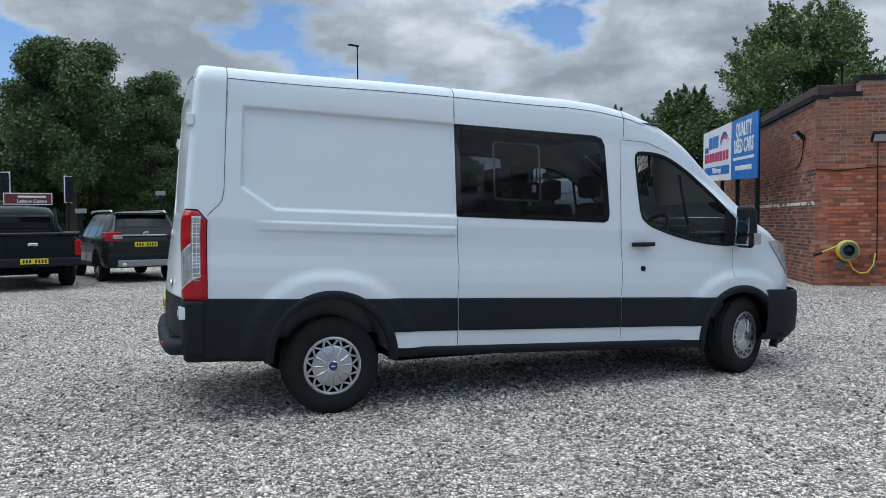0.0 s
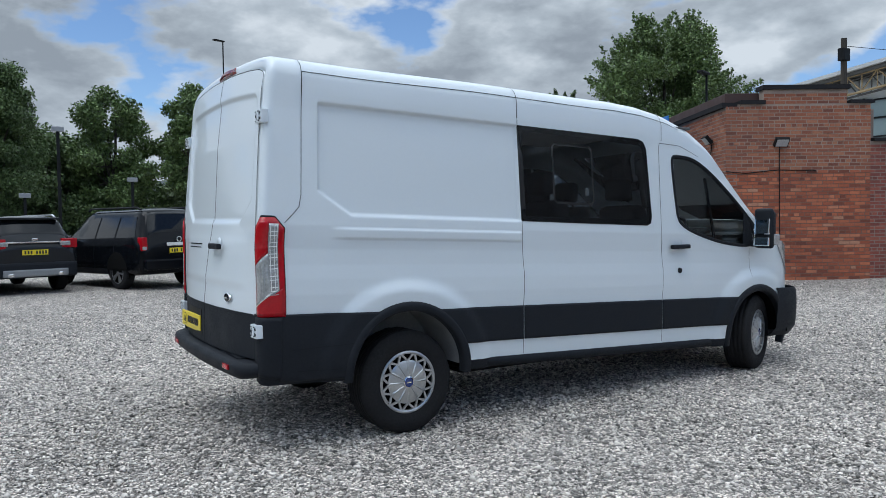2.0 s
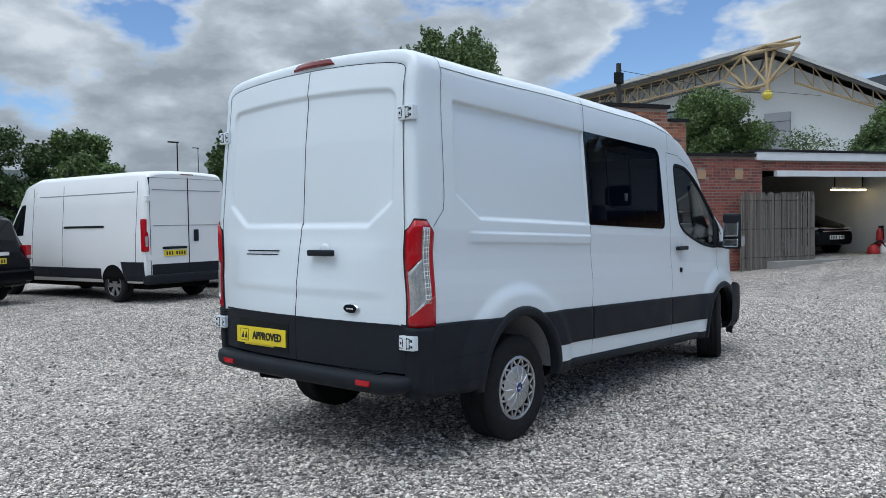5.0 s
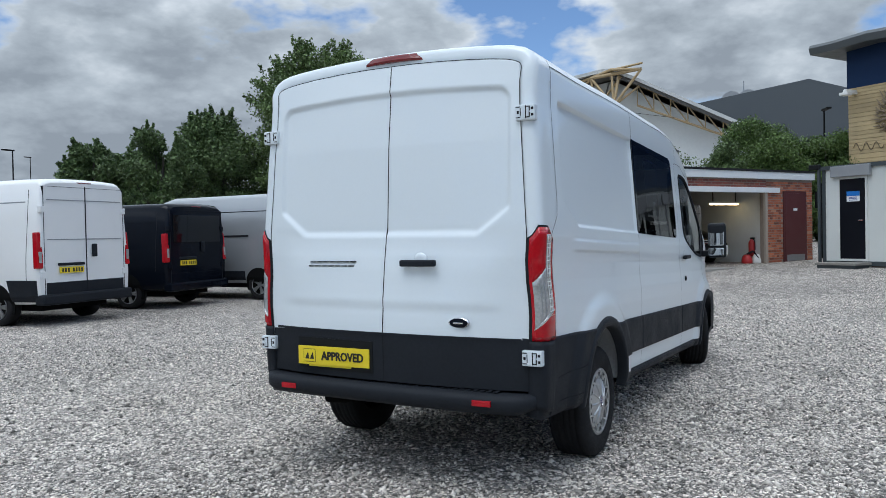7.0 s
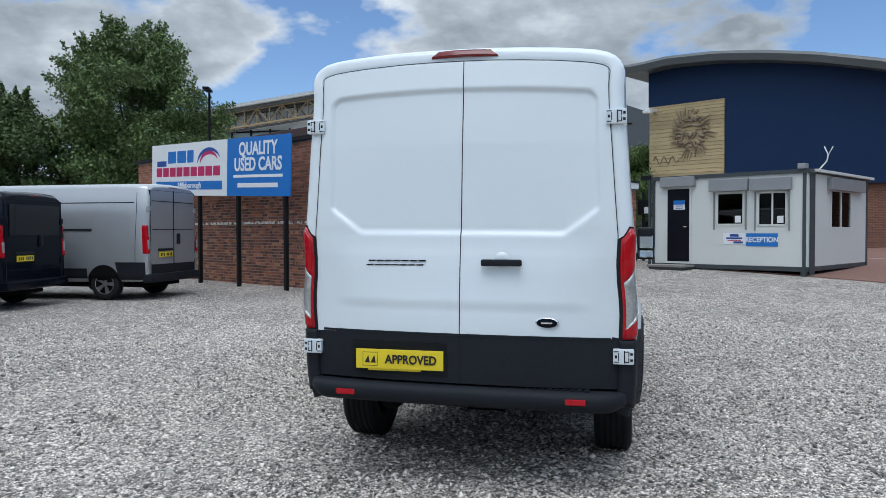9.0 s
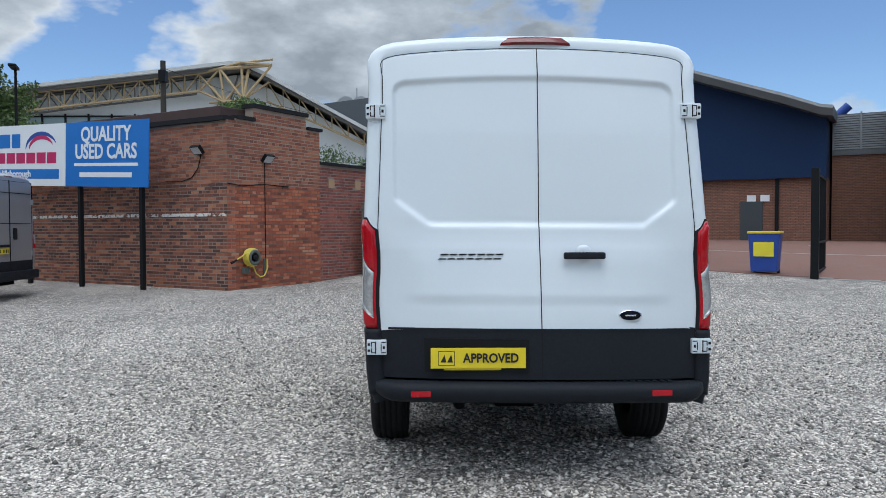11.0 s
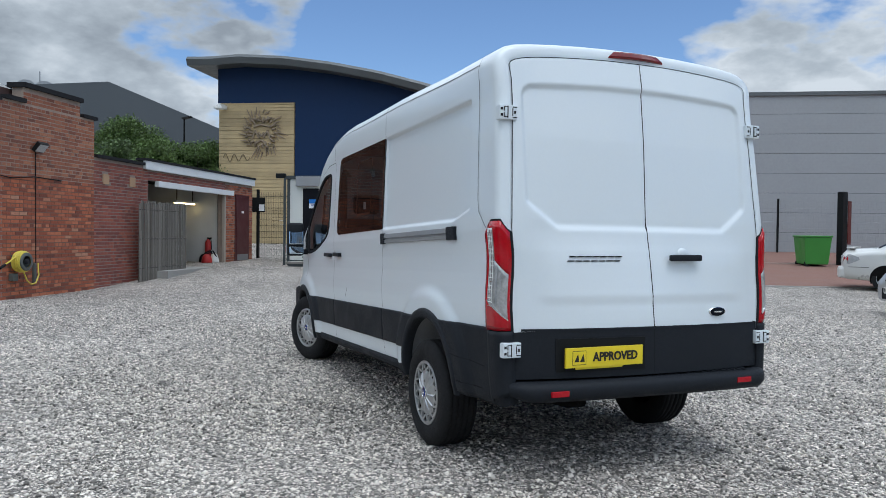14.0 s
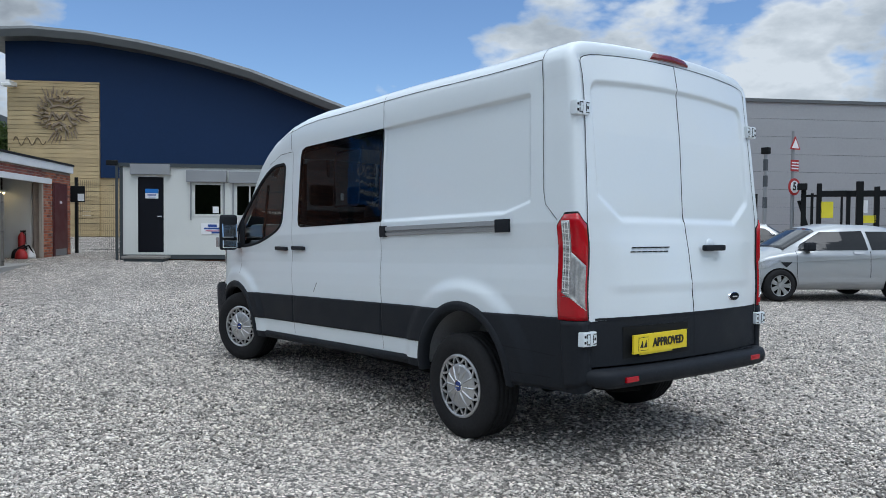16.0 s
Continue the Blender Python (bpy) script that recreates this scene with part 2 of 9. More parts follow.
CLAD = material("black_plastic", (0.016, 0.0185, 0.023), 0.55, var=0.15, scale=4, bump=0.02, bump_scale=900, spec=0.14)
DARK = material("dark_underside", (0.008, 0.008, 0.008), 0.9, var=0.3, spec=0.05)
GAP = material("gap_black", (0.022, 0.023, 0.026), 0.9, var=0.1, spec=0.05)
RUBBER = material("tyre_rubber", (0.018, 0.018, 0.019), 0.8, var=0.3, scale=12, bump=0.03, bump_scale=300, spec=0.15)
TRUSSBROWN = material("bronze_relief", (0.20, 0.155, 0.095), 0.45, 0.5, var=0.15)
ALLOY = material("wheel_silver", (0.50, 0.51, 0.52), 0.32, 0.85, var=0.08, scale=15)
CHROME = material("chrome", (0.75, 0.76, 0.78), 0.12, 1.0, var=0.04)
REDLENS = material("red_lens", (0.40, 0.004, 0.011), 0.16, var=0.16, scale=9, fine=60, coat=0.5, spec=0.2)
# strong tone variation paints the highlights and gradient of the clear lens
CLEARLENS = material("clear_lens", (0.40, 0.40, 0.40), 0.15, 0.3, var=0.35, scale=18, fine=70, coat=0.5)
DARKLENS = material("dark_red_lens", (0.16, 0.006, 0.008), 0.2, var=0.2, coat=0.3)
YELLOW = material("yellow_plate", (0.80, 0.62, 0.02), 0.35, var=0.04)
PLATEBLACK = material("plate_black", (0.012, 0.012, 0.012), 0.5)
PLATEWHITE = material("plate_white", (0.75, 0.75, 0.73), 0.4)
BADGEBLUE = material("badge_blue", (0.01, 0.03, 0.16), 0.2, coat=0.8)
SEATCLOTH = material("seat_cloth", (0.03, 0.031, 0.034), 0.9, var=0.2, bump=0.03, bump_scale=500)
TRIM = material("interior_trim", (0.028, 0.029, 0.031), 0.8, var=0.1)
PALETRIM = material("grey_interior_lining", (0.10, 0.10, 0.10), 0.8, var=0.08)
PRIVACY = glass("privacy_glass", (0.34, 0.37, 0.40), 0.75)
DARKPANE = glass("dark_office_glass", (0.10, 0.11, 0.12), 1.0)
WELLGREY = material("wheel_well_grey", (0.30, 0.31, 0.32), 0.8, var=0.2)
CABGLASS = glass("cab_glass", (0.72, 0.78, 0.78), 1.0)
CARGLASS = material("dark_car_glass", (0.006, 0.007, 0.009), 0.05, var=0.1, spec=0.36)
SCREENBLACK = material("black_window_border", (0.006, 0.006, 0.007), 0.08, spec=0.8)
MIRROR = material("mirror_glass", (0.62, 0.64, 0.65), 0.02, 1.0, var=0.01)
GRAVEL = gravel_material()
STONE = material("gravel_stone", (0.525, 0.482, 0.432), 0.85, var=0.12, scale=40, fine=200, rand=0.85, island=True)
MORTAR_PALE = material("pale_mortar", (0.34, 0.265, 0.215), 0.95, var=0.28, scale=4, bump=0.04, bump_scale=150)
MORTAR_RED = material("red_mortar", (0.20, 0.115, 0.085), 0.95, var=0.25, scale=4, bump=0.04, bump_scale=150)
MORTAR = material("mortar", (0.27, 0.215, 0.18), 0.95, var=0.2, scale=6, bump=0.04, bump_scale=150)


def brick_material(name, stops, island):
    m = material(name, (0.4, 0.2, 0.13), 0.85, var=0.30, scale=0.9, fine=60, bump=0.06, bump_scale=120)
    nt = m.node_tree
    N, L = nt.nodes.new, nt.links.new
    ramp = N("ShaderNodeValToRGB")
    el = ramp.color_ramp.elements
    el[0].position, el[0].color = stops[0][0], (*stops[0][1], 1)
    el[1].position, el[1].color = stops[-1][0], (*stops[-1][1], 1)
    for pos, c in stops[1:-1]:
        e = el.new(pos); e.color = (*c, 1)
    if island:
        L(N("ShaderNodeNewGeometry").outputs["Random Per Island"], ramp.inputs[0])
    else:
        L(N("ShaderNodeObjectInfo").outputs["Random"], ramp.inputs[0])
    for n in nt.nodes:
        if n.bl_idname == "ShaderNodeVectorMath":
            L(ramp.outputs[0], n.inputs[0])
    return m


OLD_STOPS = [(0.0, (0.075, 0.036, 0.030)), (0.25, (0.145, 0.056, 0.040)), (0.6, (0.225, 0.080, 0.047)), (0.88, (0.32, 0.115, 0.058)), (1.0, (0.43, 0.20, 0.11))]
UP_STOPS = [(0.0, (0.18, 0.066, 0.042)), (0.3, (0.27, 0.095, 0.054)), (0.75, (0.345, 0.125, 0.066)), (1.0, (0.42, 0.18, 0.10))]
RED_STOPS = [(0.0, (0.17, 0.058, 0.038)), (0.25, (0.30, 0.088, 0.046)), (0.7, (0.42, 0.125, 0.060)), (0.92, (0.50, 0.165, 0.080)), (1.0, (0.46, 0.24, 0.15))]
DEEP_STOPS = [(0.0, (0.175, 0.056, 0.045)), (0.6, (0.263, 0.077, 0.056)), (1.0, (0.338, 0.106, 0.069))]
BRICK_UP = brick_material("upper_brick", UP_STOPS, True)
BRICK_OLD = brick_material("old_brick", OLD_STOPS, True)
BRICK_OLD_PIECE = brick_material("old_brick_piece", OLD_STOPS, False)
BRICK_RED = brick_material("red_brick", RED_STOPS, True)
BRICK_RED_PIECE = brick_material("red_brick_piece", RED_STOPS, False)
BRICK_DEEP = brick_material("deep_red_brick", DEEP_STOPS, True)


def course_material(name, c1, c2, joint):
    """Far brickwork: courses and joints by the wall's own y and z."""
    m = material(name, c1, 0.9, var=0.12, scale=0.7, fine=20)
    nt = m.node_tree
    N, L = nt.nodes.new, nt.links.new
    tc, sp, co, br = N("ShaderNodeTexCoord"), N("ShaderNodeSeparateXYZ"), N("ShaderNodeCombineXYZ"), N("ShaderNodeTexBrick")
    L(tc.outputs["Object"], sp.inputs[0])
    L(sp.outputs[1], co.inputs[0]); L(sp.outputs[2], co.inputs[1]); L(co.outputs[0], br.inputs["Vector"])
    br.inputs["Scale"].default_value = 1.0
    br.inputs["Brick Width"].default_value, br.inputs["Row Height"].default_value, br.inputs["Mortar Size"].default_value = 0.225, 0.075, 0.010
    br.inputs["Color1"].default_value, br.inputs["Color2"].default_value, br.inputs["Mortar"].default_value = (*c1, 1), (*c2, 1), (*joint, 1)
    for n in nt.nodes:
        if n.bl_idname == "ShaderNodeVectorMath":
            L(br.outputs["Color"], n.inputs[0])
    return m


BROWNCOURSE = course_material("brown_blockwork", (0.27, 0.125, 0.080), (0.20, 0.095, 0.064), (0.10, 0.06, 0.045))
COPING = material("bitumen_coping", (0.022, 0.022, 0.024), 0.85, var=0.25, spec=0.15)
WHITEBOARD = material("white_fascia", (0.74, 0.75, 0.75), 0.5, var=0.07, scale=5)
PLASTER = material("white_plaster", (0.62, 0.63, 0.62), 0.85, var=0.12, scale=2, bump=0.02)
MAROON = material("maroon_paint", (0.085, 0.018, 0.02), 0.45, var=0.1)
REED = material("weathered_reed", (0.17, 0.155, 0.135), 0.9, var=0.2, scale=10, rand=0.35, island=True)
CABIN = material("cabin_grey", (0.64, 0.655, 0.625), 0.5, var=0.05, scale=1.2)
CABINDARK = material("cabin_frame_grey", (0.045, 0.055, 0.060), 0.5, var=0.1)
SHUTTER = material("shutter_grey", (0.30, 0.31, 0.32), 0.45, 0.3, var=0.06)
NAVY = cladding_material("navy_cladding", (0.013, 0.032, 0.086), 0.9, 0.002, 2, 0.5)
STONEWALL = material("coursed_sandstone", (0.47, 0.36, 0.20), 0.85, var=0.16, scale=1.4, fine=30, bump=0.05, bump_scale=40, rand=0.14)
NAVY.node_tree.nodes["Principled BSDF"].inputs["Specular IOR Level"].default_value = 0.15
ROOFGREY = material("roof_edge_grey", (0.12, 0.13, 0.135), 0.5, 0.2, var=0.06)
WAREHOUSE = cladding_material("warehouse_grey", (0.33, 0.345, 0.36), 0.12, 0.0008, 2, 0.5)
WAREDARK = material("dark_slate_cladding", (0.065, 0.075, 0.085), 0.6, var=0.1)
HALLWHITE = material("hall_white", (0.62, 0.64, 0.64), 0.6, var=0.05)
HALLGLASS = material("hall_glazing", (0.20, 0.26, 0.26), 0.1, var=0.15, scale=0.5, spec=0.8)
TRUSS = material("cream_truss", (0.38, 0.28, 0.15), 0.55, var=0.1)
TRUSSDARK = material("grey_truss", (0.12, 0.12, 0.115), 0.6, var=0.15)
STEELBLACK = material("black_steel", (0.010, 0.011, 0.012), 0.55, var=0.1, spec=0.15)
GALV = material("galvanised_steel", (0.30, 0.31, 0.32), 0.5, 0.6, var=0.1)
REDROAD = material("red_tarmac", (0.20, 0.105, 0.08), 0.9, var=0.14, scale=1.3, fine=40, bump=0.03, bump_scale=200)
ASPHALT = material("asphalt", (0.055, 0.055, 0.056), 0.9, var=0.15, bump=0.03, bump_scale=200)
KERB = material("kerb_concrete", (0.36, 0.35, 0.33), 0.85, var=0.12)
CONCRETE = material("concrete", (0.30, 0.29, 0.27), 0.9, var=0.15, bump=0.03)
GRASS = material("grass", (0.055, 0.085, 0.03), 0.95, var=0.25, scale=1.5, fine=20)
BARK = material("bark", (0.05, 0.043, 0.035), 0.95, var=0.3, bump=0.1, bump_scale=30)
LEAF_A = material("maple_leaves", (0.104, 0.158, 0.046), 0.6, var=0.3, scale=0.5, fine=3, rand=0.5, island=True)
LEAF_B = material("dark_leaves", (0.084, 0.130, 0.042), 0.65, var=0.3, scale=0.4, fine=3, rand=0.5, island=True)
LEAF_C = material("bright_leaves", (0.092, 0.150, 0.036), 0.6, var=0.3, scale=0.5, fine=3, rand=0.5, island=True)
HILL = material("far_hill", (0.05, 0.065, 0.06), 0.95, var=0.2, scale=0.02, fine=0.1)
SIGNBLUE = material("sign_blue", (0.015, 0.16, 0.52), 0.4, var=0.04)
SIGNWHITE = material("sign_white", (0.78, 0.79, 0.80), 0.4, var=0.03)
SIGNNAVY = material("sign_navy", (0.02, 0.07, 0.30), 0.4)
MAGENTA = material("sign_magenta", (0.50, 0.015, 0.11), 0.4)
HOSE = material("yellow_hose", (0.62, 0.50, 0.06), 0.45, var=0.1)
REELGREY = material("reel_grey", (0.10, 0.11, 0.10), 0.5)
BINGREEN = material("bin_green", (0.05, 0.25, 0.04), 0.5)
BINBLUE = material("bin_blue", (0.02, 0.06, 0.30), 0.45)
BINYELLOW = material("bin_yellow", (0.62, 0.46, 0.03), 0.5)
REDPAINT = material("red_paint", (0.38, 0.02, 0.02), 0.45)
SIGNYELLOW = material("sign_yellow", (0.72, 0.62, 0.03), 0.5)
SIGNBROWN = material("sign_brown", (0.12, 0.025, 0.02), 0.5)
LAMPGLASS = material("lamp_lens", (0.45, 0.46, 0.47), 0.15, var=0.2, scale=40)
TUBE = glow("tube_light", (1.0, 0.74, 0.34), 3.5)


def flaking_paint():
    """White paint flaked off in patches, with brick showing through."""
    m = material("flaking_white_paint", (0.66, 0.63, 0.58), 0.8, var=0.2, scale=4, fine=40)
    nt = m.node_tree
    N, L = nt.nodes.new, nt.links.new
    n = N("ShaderNodeTexNoise")
    n.inputs["Scale"].default_value, n.inputs["Detail"].default_value, n.inputs["Roughness"].default_value = 7.0, 8, 0.7
    L(N("ShaderNodeNewGeometry").outputs["Position"], n.inputs["Vector"])
    r = N("ShaderNodeValToRGB")
    r.color_ramp.elements[0].position, r.color_ramp.elements[0].color = 0.44, (0.16, 0.075, 0.05, 1)
    r.color_ramp.elements[1].position, r.color_ramp.elements[1].color = 0.50, (0.66, 0.63, 0.58, 1)
    L(n.outputs[0], r.inputs[0])
    for q in nt.nodes:
        if q.bl_idname == "ShaderNodeVectorMath":
            L(r.outputs[0], q.inputs[0])
    return m


FLAKING = flaking_paint()

CREST = material("weathered_steel_crest", (0.30, 0.235, 0.165), 0.55, 0.4, var=0.35, scale=5)


# ---- building helpers ----
def lerp_table(x, table):
    if x <= table[0][0]:
        return table[0][1]
    for (x0, y0), (x1, y1) in zip(table, table[1:]):
        if x <= x1:
            return y0 + (y1 - y0) * (x - x0) / (x1 - x0)
    return table[-1][1]


def smooth(a, b, x):
    t = min(1.0, max(0.0, (x - a) / (b - a)))
    return t * t * (3 - 2 * t)


def thing(name, label, category, m=None, group="", kind=""):
    """An empty at a thing's base."""
    ob = new(name)
    ob.empty_display_size = 0.2
    if m is not None:
        ob.matrix_world = m
    return tagged(ob, label, category, group, kind)


def part(name, bm, material_, parent=None, label="", soft=False, m=None):
    """Links a bmesh as one mesh object, in its parent's own coordinates."""
    me = bpy.data.meshes.new(name)
    bmesh.ops.recalc_face_normals(bm, faces=bm.faces)
    bm.to_mesh(me)
    bm.free()
    mats = material_ if isinstance(material_, (list, tuple)) else [material_]
    for q in mats:
        me.materials.append(q)
    if soft:
        me.polygons.foreach_set("use_smooth", [True] * len(me.polygons))
    ob = new(name, me)
    if parent is not None:
        ob.parent = parent
    if m is not None:
        ob.matrix_local = m
    if label:
        ob["label"] = label
    return ob


def mesh_part(name, verts, faces, material_, parent=None, label="", soft=False):
    me = bpy.data.meshes.new(name)
    me.from_pydata(verts, [], faces)
    me.materials.append(material_)
    if soft:
        me.polygons.foreach_set("use_smooth", [True] * len(me.polygons))
    ob = new(name, me)
    if parent is not None:
        ob.parent = parent
    if label:
        ob["label"] = label
    return ob


def box(bm, x0, x1, y0, y1, z0, z1, bevel=0.0, m=None):
    r = bmesh.ops.create_cube(bm, size=1.0)
    vs = r["verts"]
    for w in vs:
        w.co = Vector(((x0 + x1) / 2 + w.co.x * (x1 - x0), (y0 + y1) / 2 + w.co.y * (y1 - y0), (z0 + z1) / 2 + w.co.z * (z1 - z0)))
    if bevel:
        es = {e for w in vs for e in w.link_edges}
        r = bmesh.ops.bevel(bm, geom=list(es), offset=bevel, segments=2, affect="EDGES", profile=0.6)
        vs = list({w for f in r["faces"] for w in f.verts} | {w for w in vs if w.is_valid})
    if m is not None:
        bmesh.ops.transform(bm, matrix=m, verts=vs)
    return vs


def boxpart(name, x0, x1, y0, y1, z0, z1, mat, parent=None, label="", bevel=0.0, m=None):
    bm = bmesh.new()
    box(bm, x0, x1, y0, y1, z0, z1, bevel)
    return part(name, bm, mat, parent, label, m=m)


def rod(bm, p0, p1, r0, r1=None, seg=10):
    """A tapered round bar from p0 to p1."""
    p0, p1 = Vector(p0), Vector(p1)
    r1 = r0 if r1 is None else r1
    d = p1 - p0
    q = d.to_track_quat("Z", "Y").to_matrix().to_4x4()
    res = bmesh.ops.create_cone(bm, cap_ends=True, segments=seg, radius1=r0, radius2=r1, depth=d.length)
    bmesh.ops.transform(bm, matrix=Matrix.Translation((p0 + p1) / 2) @ q, verts=res["verts"])
    return res["verts"]


def pipe(bm, pts, r, seg=8):
    """A bent round bar through points."""
    for a, b in zip(pts, pts[1:]):
        rod(bm, a, b, r, r, seg)


def lathe(bm, prof, seg, axis="y"):
    """Turns a profile of (radius, along) round an axis."""
    rings = []
    for r, h in prof:
        ring = []
        for i in range(seg):
            a = 2 * math.pi * i / seg
            p = (r * math.cos(a), h, r * math.sin(a)) if axis == "y" else (r * math.cos(a), r * math.sin(a), h)
            ring.append(bm.verts.new(p))
        rings.append(ring)
    for a, b in zip(rings, rings[1:]):
        for i in range(seg):
            j = (i + 1) % seg
            bm.faces.new((a[i], a[j], b[j], b[i]))
    return rings


def grid_faces(bm, rows, close=False):
    for a, b in zip(rows, rows[1:]):
        n = len(a)
        for i in range(n if close else n - 1):
            j = (i + 1) % n
            try:
                bm.faces.new((a[i], a[j], b[j], b[i]))
            except ValueError:
                pass


def text_mesh(body, size, depth=0.004, squeeze=1.0):
    """The mesh of a word in the built-in font, standing in the x-z plane, centred, facing -y."""
    cu = bpy.data.curves.new("word", "FONT")
    cu.body, cu.size, cu.extrude, cu.align_x, cu.align_y = body, size, depth / 2, "CENTER", "CENTER"
    cu.offset = size * 0.026
    cu.resolution_u = 3
    tmp = bpy.data.objects.new("word", cu)
    scene.collection.objects.link(tmp)
    dg = bpy.context.evaluated_depsgraph_get()
    me = bpy.data.meshes.new_from_object(tmp.evaluated_get(dg))
    bpy.data.objects.remove(tmp)
    bpy.data.curves.remove(cu)
    me.transform(Matrix.Rotation(radians(90), 4, "X") @ Matrix.Diagonal((squeeze, 1, 1, 1)))
    return me


def word(name, body, size, mat, parent, m, squeeze=1.0, label=""):
    me = text_mesh(body, size, 0.006, squeeze)
    me.name = name
    me.materials.clear()
    me.materials.append(mat)
    ob = new(name, me)
    ob.parent = parent
    ob.matrix_local = m
    if label:
        ob["label"] = label
    return ob


def ground_z(x, y):
    """The lot is level round the van and rises gently to the garage and the cabin."""
    a = (x - 12.24) * 0.857 - (y - 5.0) * 0.515
    b = (x - 12.24) * 0.515 + (y - 5.0) * 0.857
    k = smooth(-12, -3, b)
    return (0.10 * smooth(-4, 0, a) + 0.33 * smooth(2.5, 9, a)) * (0.3 + 0.7 * k) + (0.56 - 0.26 * k) * smooth(8, 24, a)


# the brick building's own axes: x along its garage front, y along its street side
SITE = Matrix.Translation((12.24, 5.0, 0)) @ Matrix.Rotation(radians(-31), 4, "Z")


def site(a, b, z=0.0):
    return SITE @ Vector((a, b, z))


# ---- ground ----
def build_ground():
    bm = bmesh.new()
    xs = [-400, -150, -60, -30, -18] + [-12 + i for i in range(0, 42)] + [34, 40, 50, 70, 110, 180, 400]
    ys = [-400, -150, -70, -45, -36] + [-30 + i for i in range(0, 62)] + [36, 45, 60, 90, 150, 400]
    rows = []
    for x in xs:
        rows.append([bm.verts.new((x, y, ground_z(x, y) + 0.012 * noise.noise(Vector((x * 0.6, y * 0.6, 0))))) for y in ys])
    grid_faces(bm, rows)
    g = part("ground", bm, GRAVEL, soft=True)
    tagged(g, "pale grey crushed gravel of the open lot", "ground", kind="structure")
    # loose stones where the camera passes nearest
    rng = np.random.default_rng(5)
    n = 175000
    # thick in the middle of the lot, thinning out all round
    x = 3.0 + rng.normal(0, 1, n) * 4.2
    y = 0.4 + rng.normal(0, 1, n) * 4.6
    size = rng.gamma(5.0, 0.0020, n).clip(0.005, 0.021)
    base = np.array([(1, 0, 0), (-1, 0, 0), (0, 1, 0), (0, -1, 0), (0, 0, 0.7), (0, 0, -0.6)], float)
    tri = np.array([(0, 2, 4), (2, 1, 4), (1, 3, 4), (3, 0, 4), (2, 0, 5), (1, 2, 5), (3, 1, 5), (0, 3, 5)])
    ang = rng.uniform(0, 6.283, n)
    pts = base[None] * size[:, None, None] * rng.uniform(0.55, 1.35, (n, 6, 1))
    pts += rng.normal(0, 0.22, (n, 6, 3)) * size[:, None, None]
    c, s = np.cos(ang)[:, None], np.sin(ang)[:, None]
    px = pts[:, :, 0] * c - pts[:, :, 1] * s + x[:, None]
    py = pts[:, :, 0] * s + pts[:, :, 1] * c + y[:, None]
    a = (x - 12.24) * 0.857 - (y - 5.0) * 0.515
    t = np.clip((a + 4) / 4, 0, 1)
    k = np.clip(((x - 12.24) * 0.515 + (y - 5.0) * 0.857 + 12) / 9, 0, 1)
    u = np.clip((a - 2.5) / 6.5, 0, 1)
    gz = (0.10 * t * t * (3 - 2 * t) + 0.33 * u * u * (3 - 2 * u)) * (0.3 + 0.7 * k * k * (3 - 2 * k))
    pz = pts[:, :, 2] + (gz + size * 0.25)[:, None]
    co = np.stack([px, py, pz], -1).reshape(-1, 3)
    idx = (tri[None] + (np.arange(n) * 6)[:, None, None]).reshape(-1)
    me = bpy.data.meshes.new("loose_gravel")
    me.vertices.add(n * 6); me.vertices.foreach_set("co", co.ravel())
    me.loops.add(n * 24); me.loops.foreach_set("vertex_index", idx)
    me.polygons.add(n * 8); me.polygons.foreach_set("loop_start", np.arange(n * 8) * 3)
    me.update(calc_edges=True)
    me.materials.append(STONE)
    ob = new("loose_gravel", me)
    tagged(ob, "loose angular pale grey gravel stones", "gravel", kind="stuff")


build_ground()
# red tarmac drive beyond the gravel
def drive_edge(b):
    return 8.6 - 0.005 * (b + 8) + 0.6 * smooth(-15, -9, b)


bm = bmesh.new()
rows = []
for i in range(0, 32):
    b = -3.5 - i * 1.5
    rows.append([bm.verts.new(site(a, b, 0)) for a in (drive_edge(b) - 0.02, drive_edge(b), 10.5, 12, 15, 19, 24, 34)])
for r_ in rows:
    for q in r_:
        q.co.z = ground_z(q.co.x, q.co.y) + (-0.05 if q == r_[0] else 0.03)
grid_faces(bm, rows)
tagged(part("road", bm, REDROAD), "reddish tarmac drive beside the gravel lot", "road", kind="structure")
bm = bmesh.new()
for i in range(38):
    b = -10.0 - i * 1.0
    p = site(drive_edge(b - 0.5) - 0.1, b - 0.5)
    box(bm, -0.05, 0.05, -0.50, 0.50, -0.1, 0.030, 0.006, m=Matrix.Translation((p.x, p.y, ground_z(p.x, p.y))) @ Matrix.Rotation(radians(-31), 4, "Z"))
tagged(part("kerb", bm, KERB), "flush pale concrete kerb edging", "kerb", kind="structure")
bm = bmesh.new()
rows = []
for i in range(24):
    b = -4.0 - i * 1.0
    rows.append([bm.verts.new(site(a, b, 0)) for a in (16.62, 16.74)])
for r_ in rows:
    for q in r_:
        q.co.z = ground_z(q.co.x, q.co.y) + 0.036
grid_faces(bm, rows)
tagged(part("road_line", bm, KERB), "thin pale line along the far side of the drive", "road marking", kind="structure")
# tarmac road behind the parked vehicles
bm = bmesh.new()
box(bm, -120, 160, 33, 44, -0.02, 0.035)
tagged(part("road", bm, ASPHALT), "dark asphalt road behind the lot", "road", kind="structure")


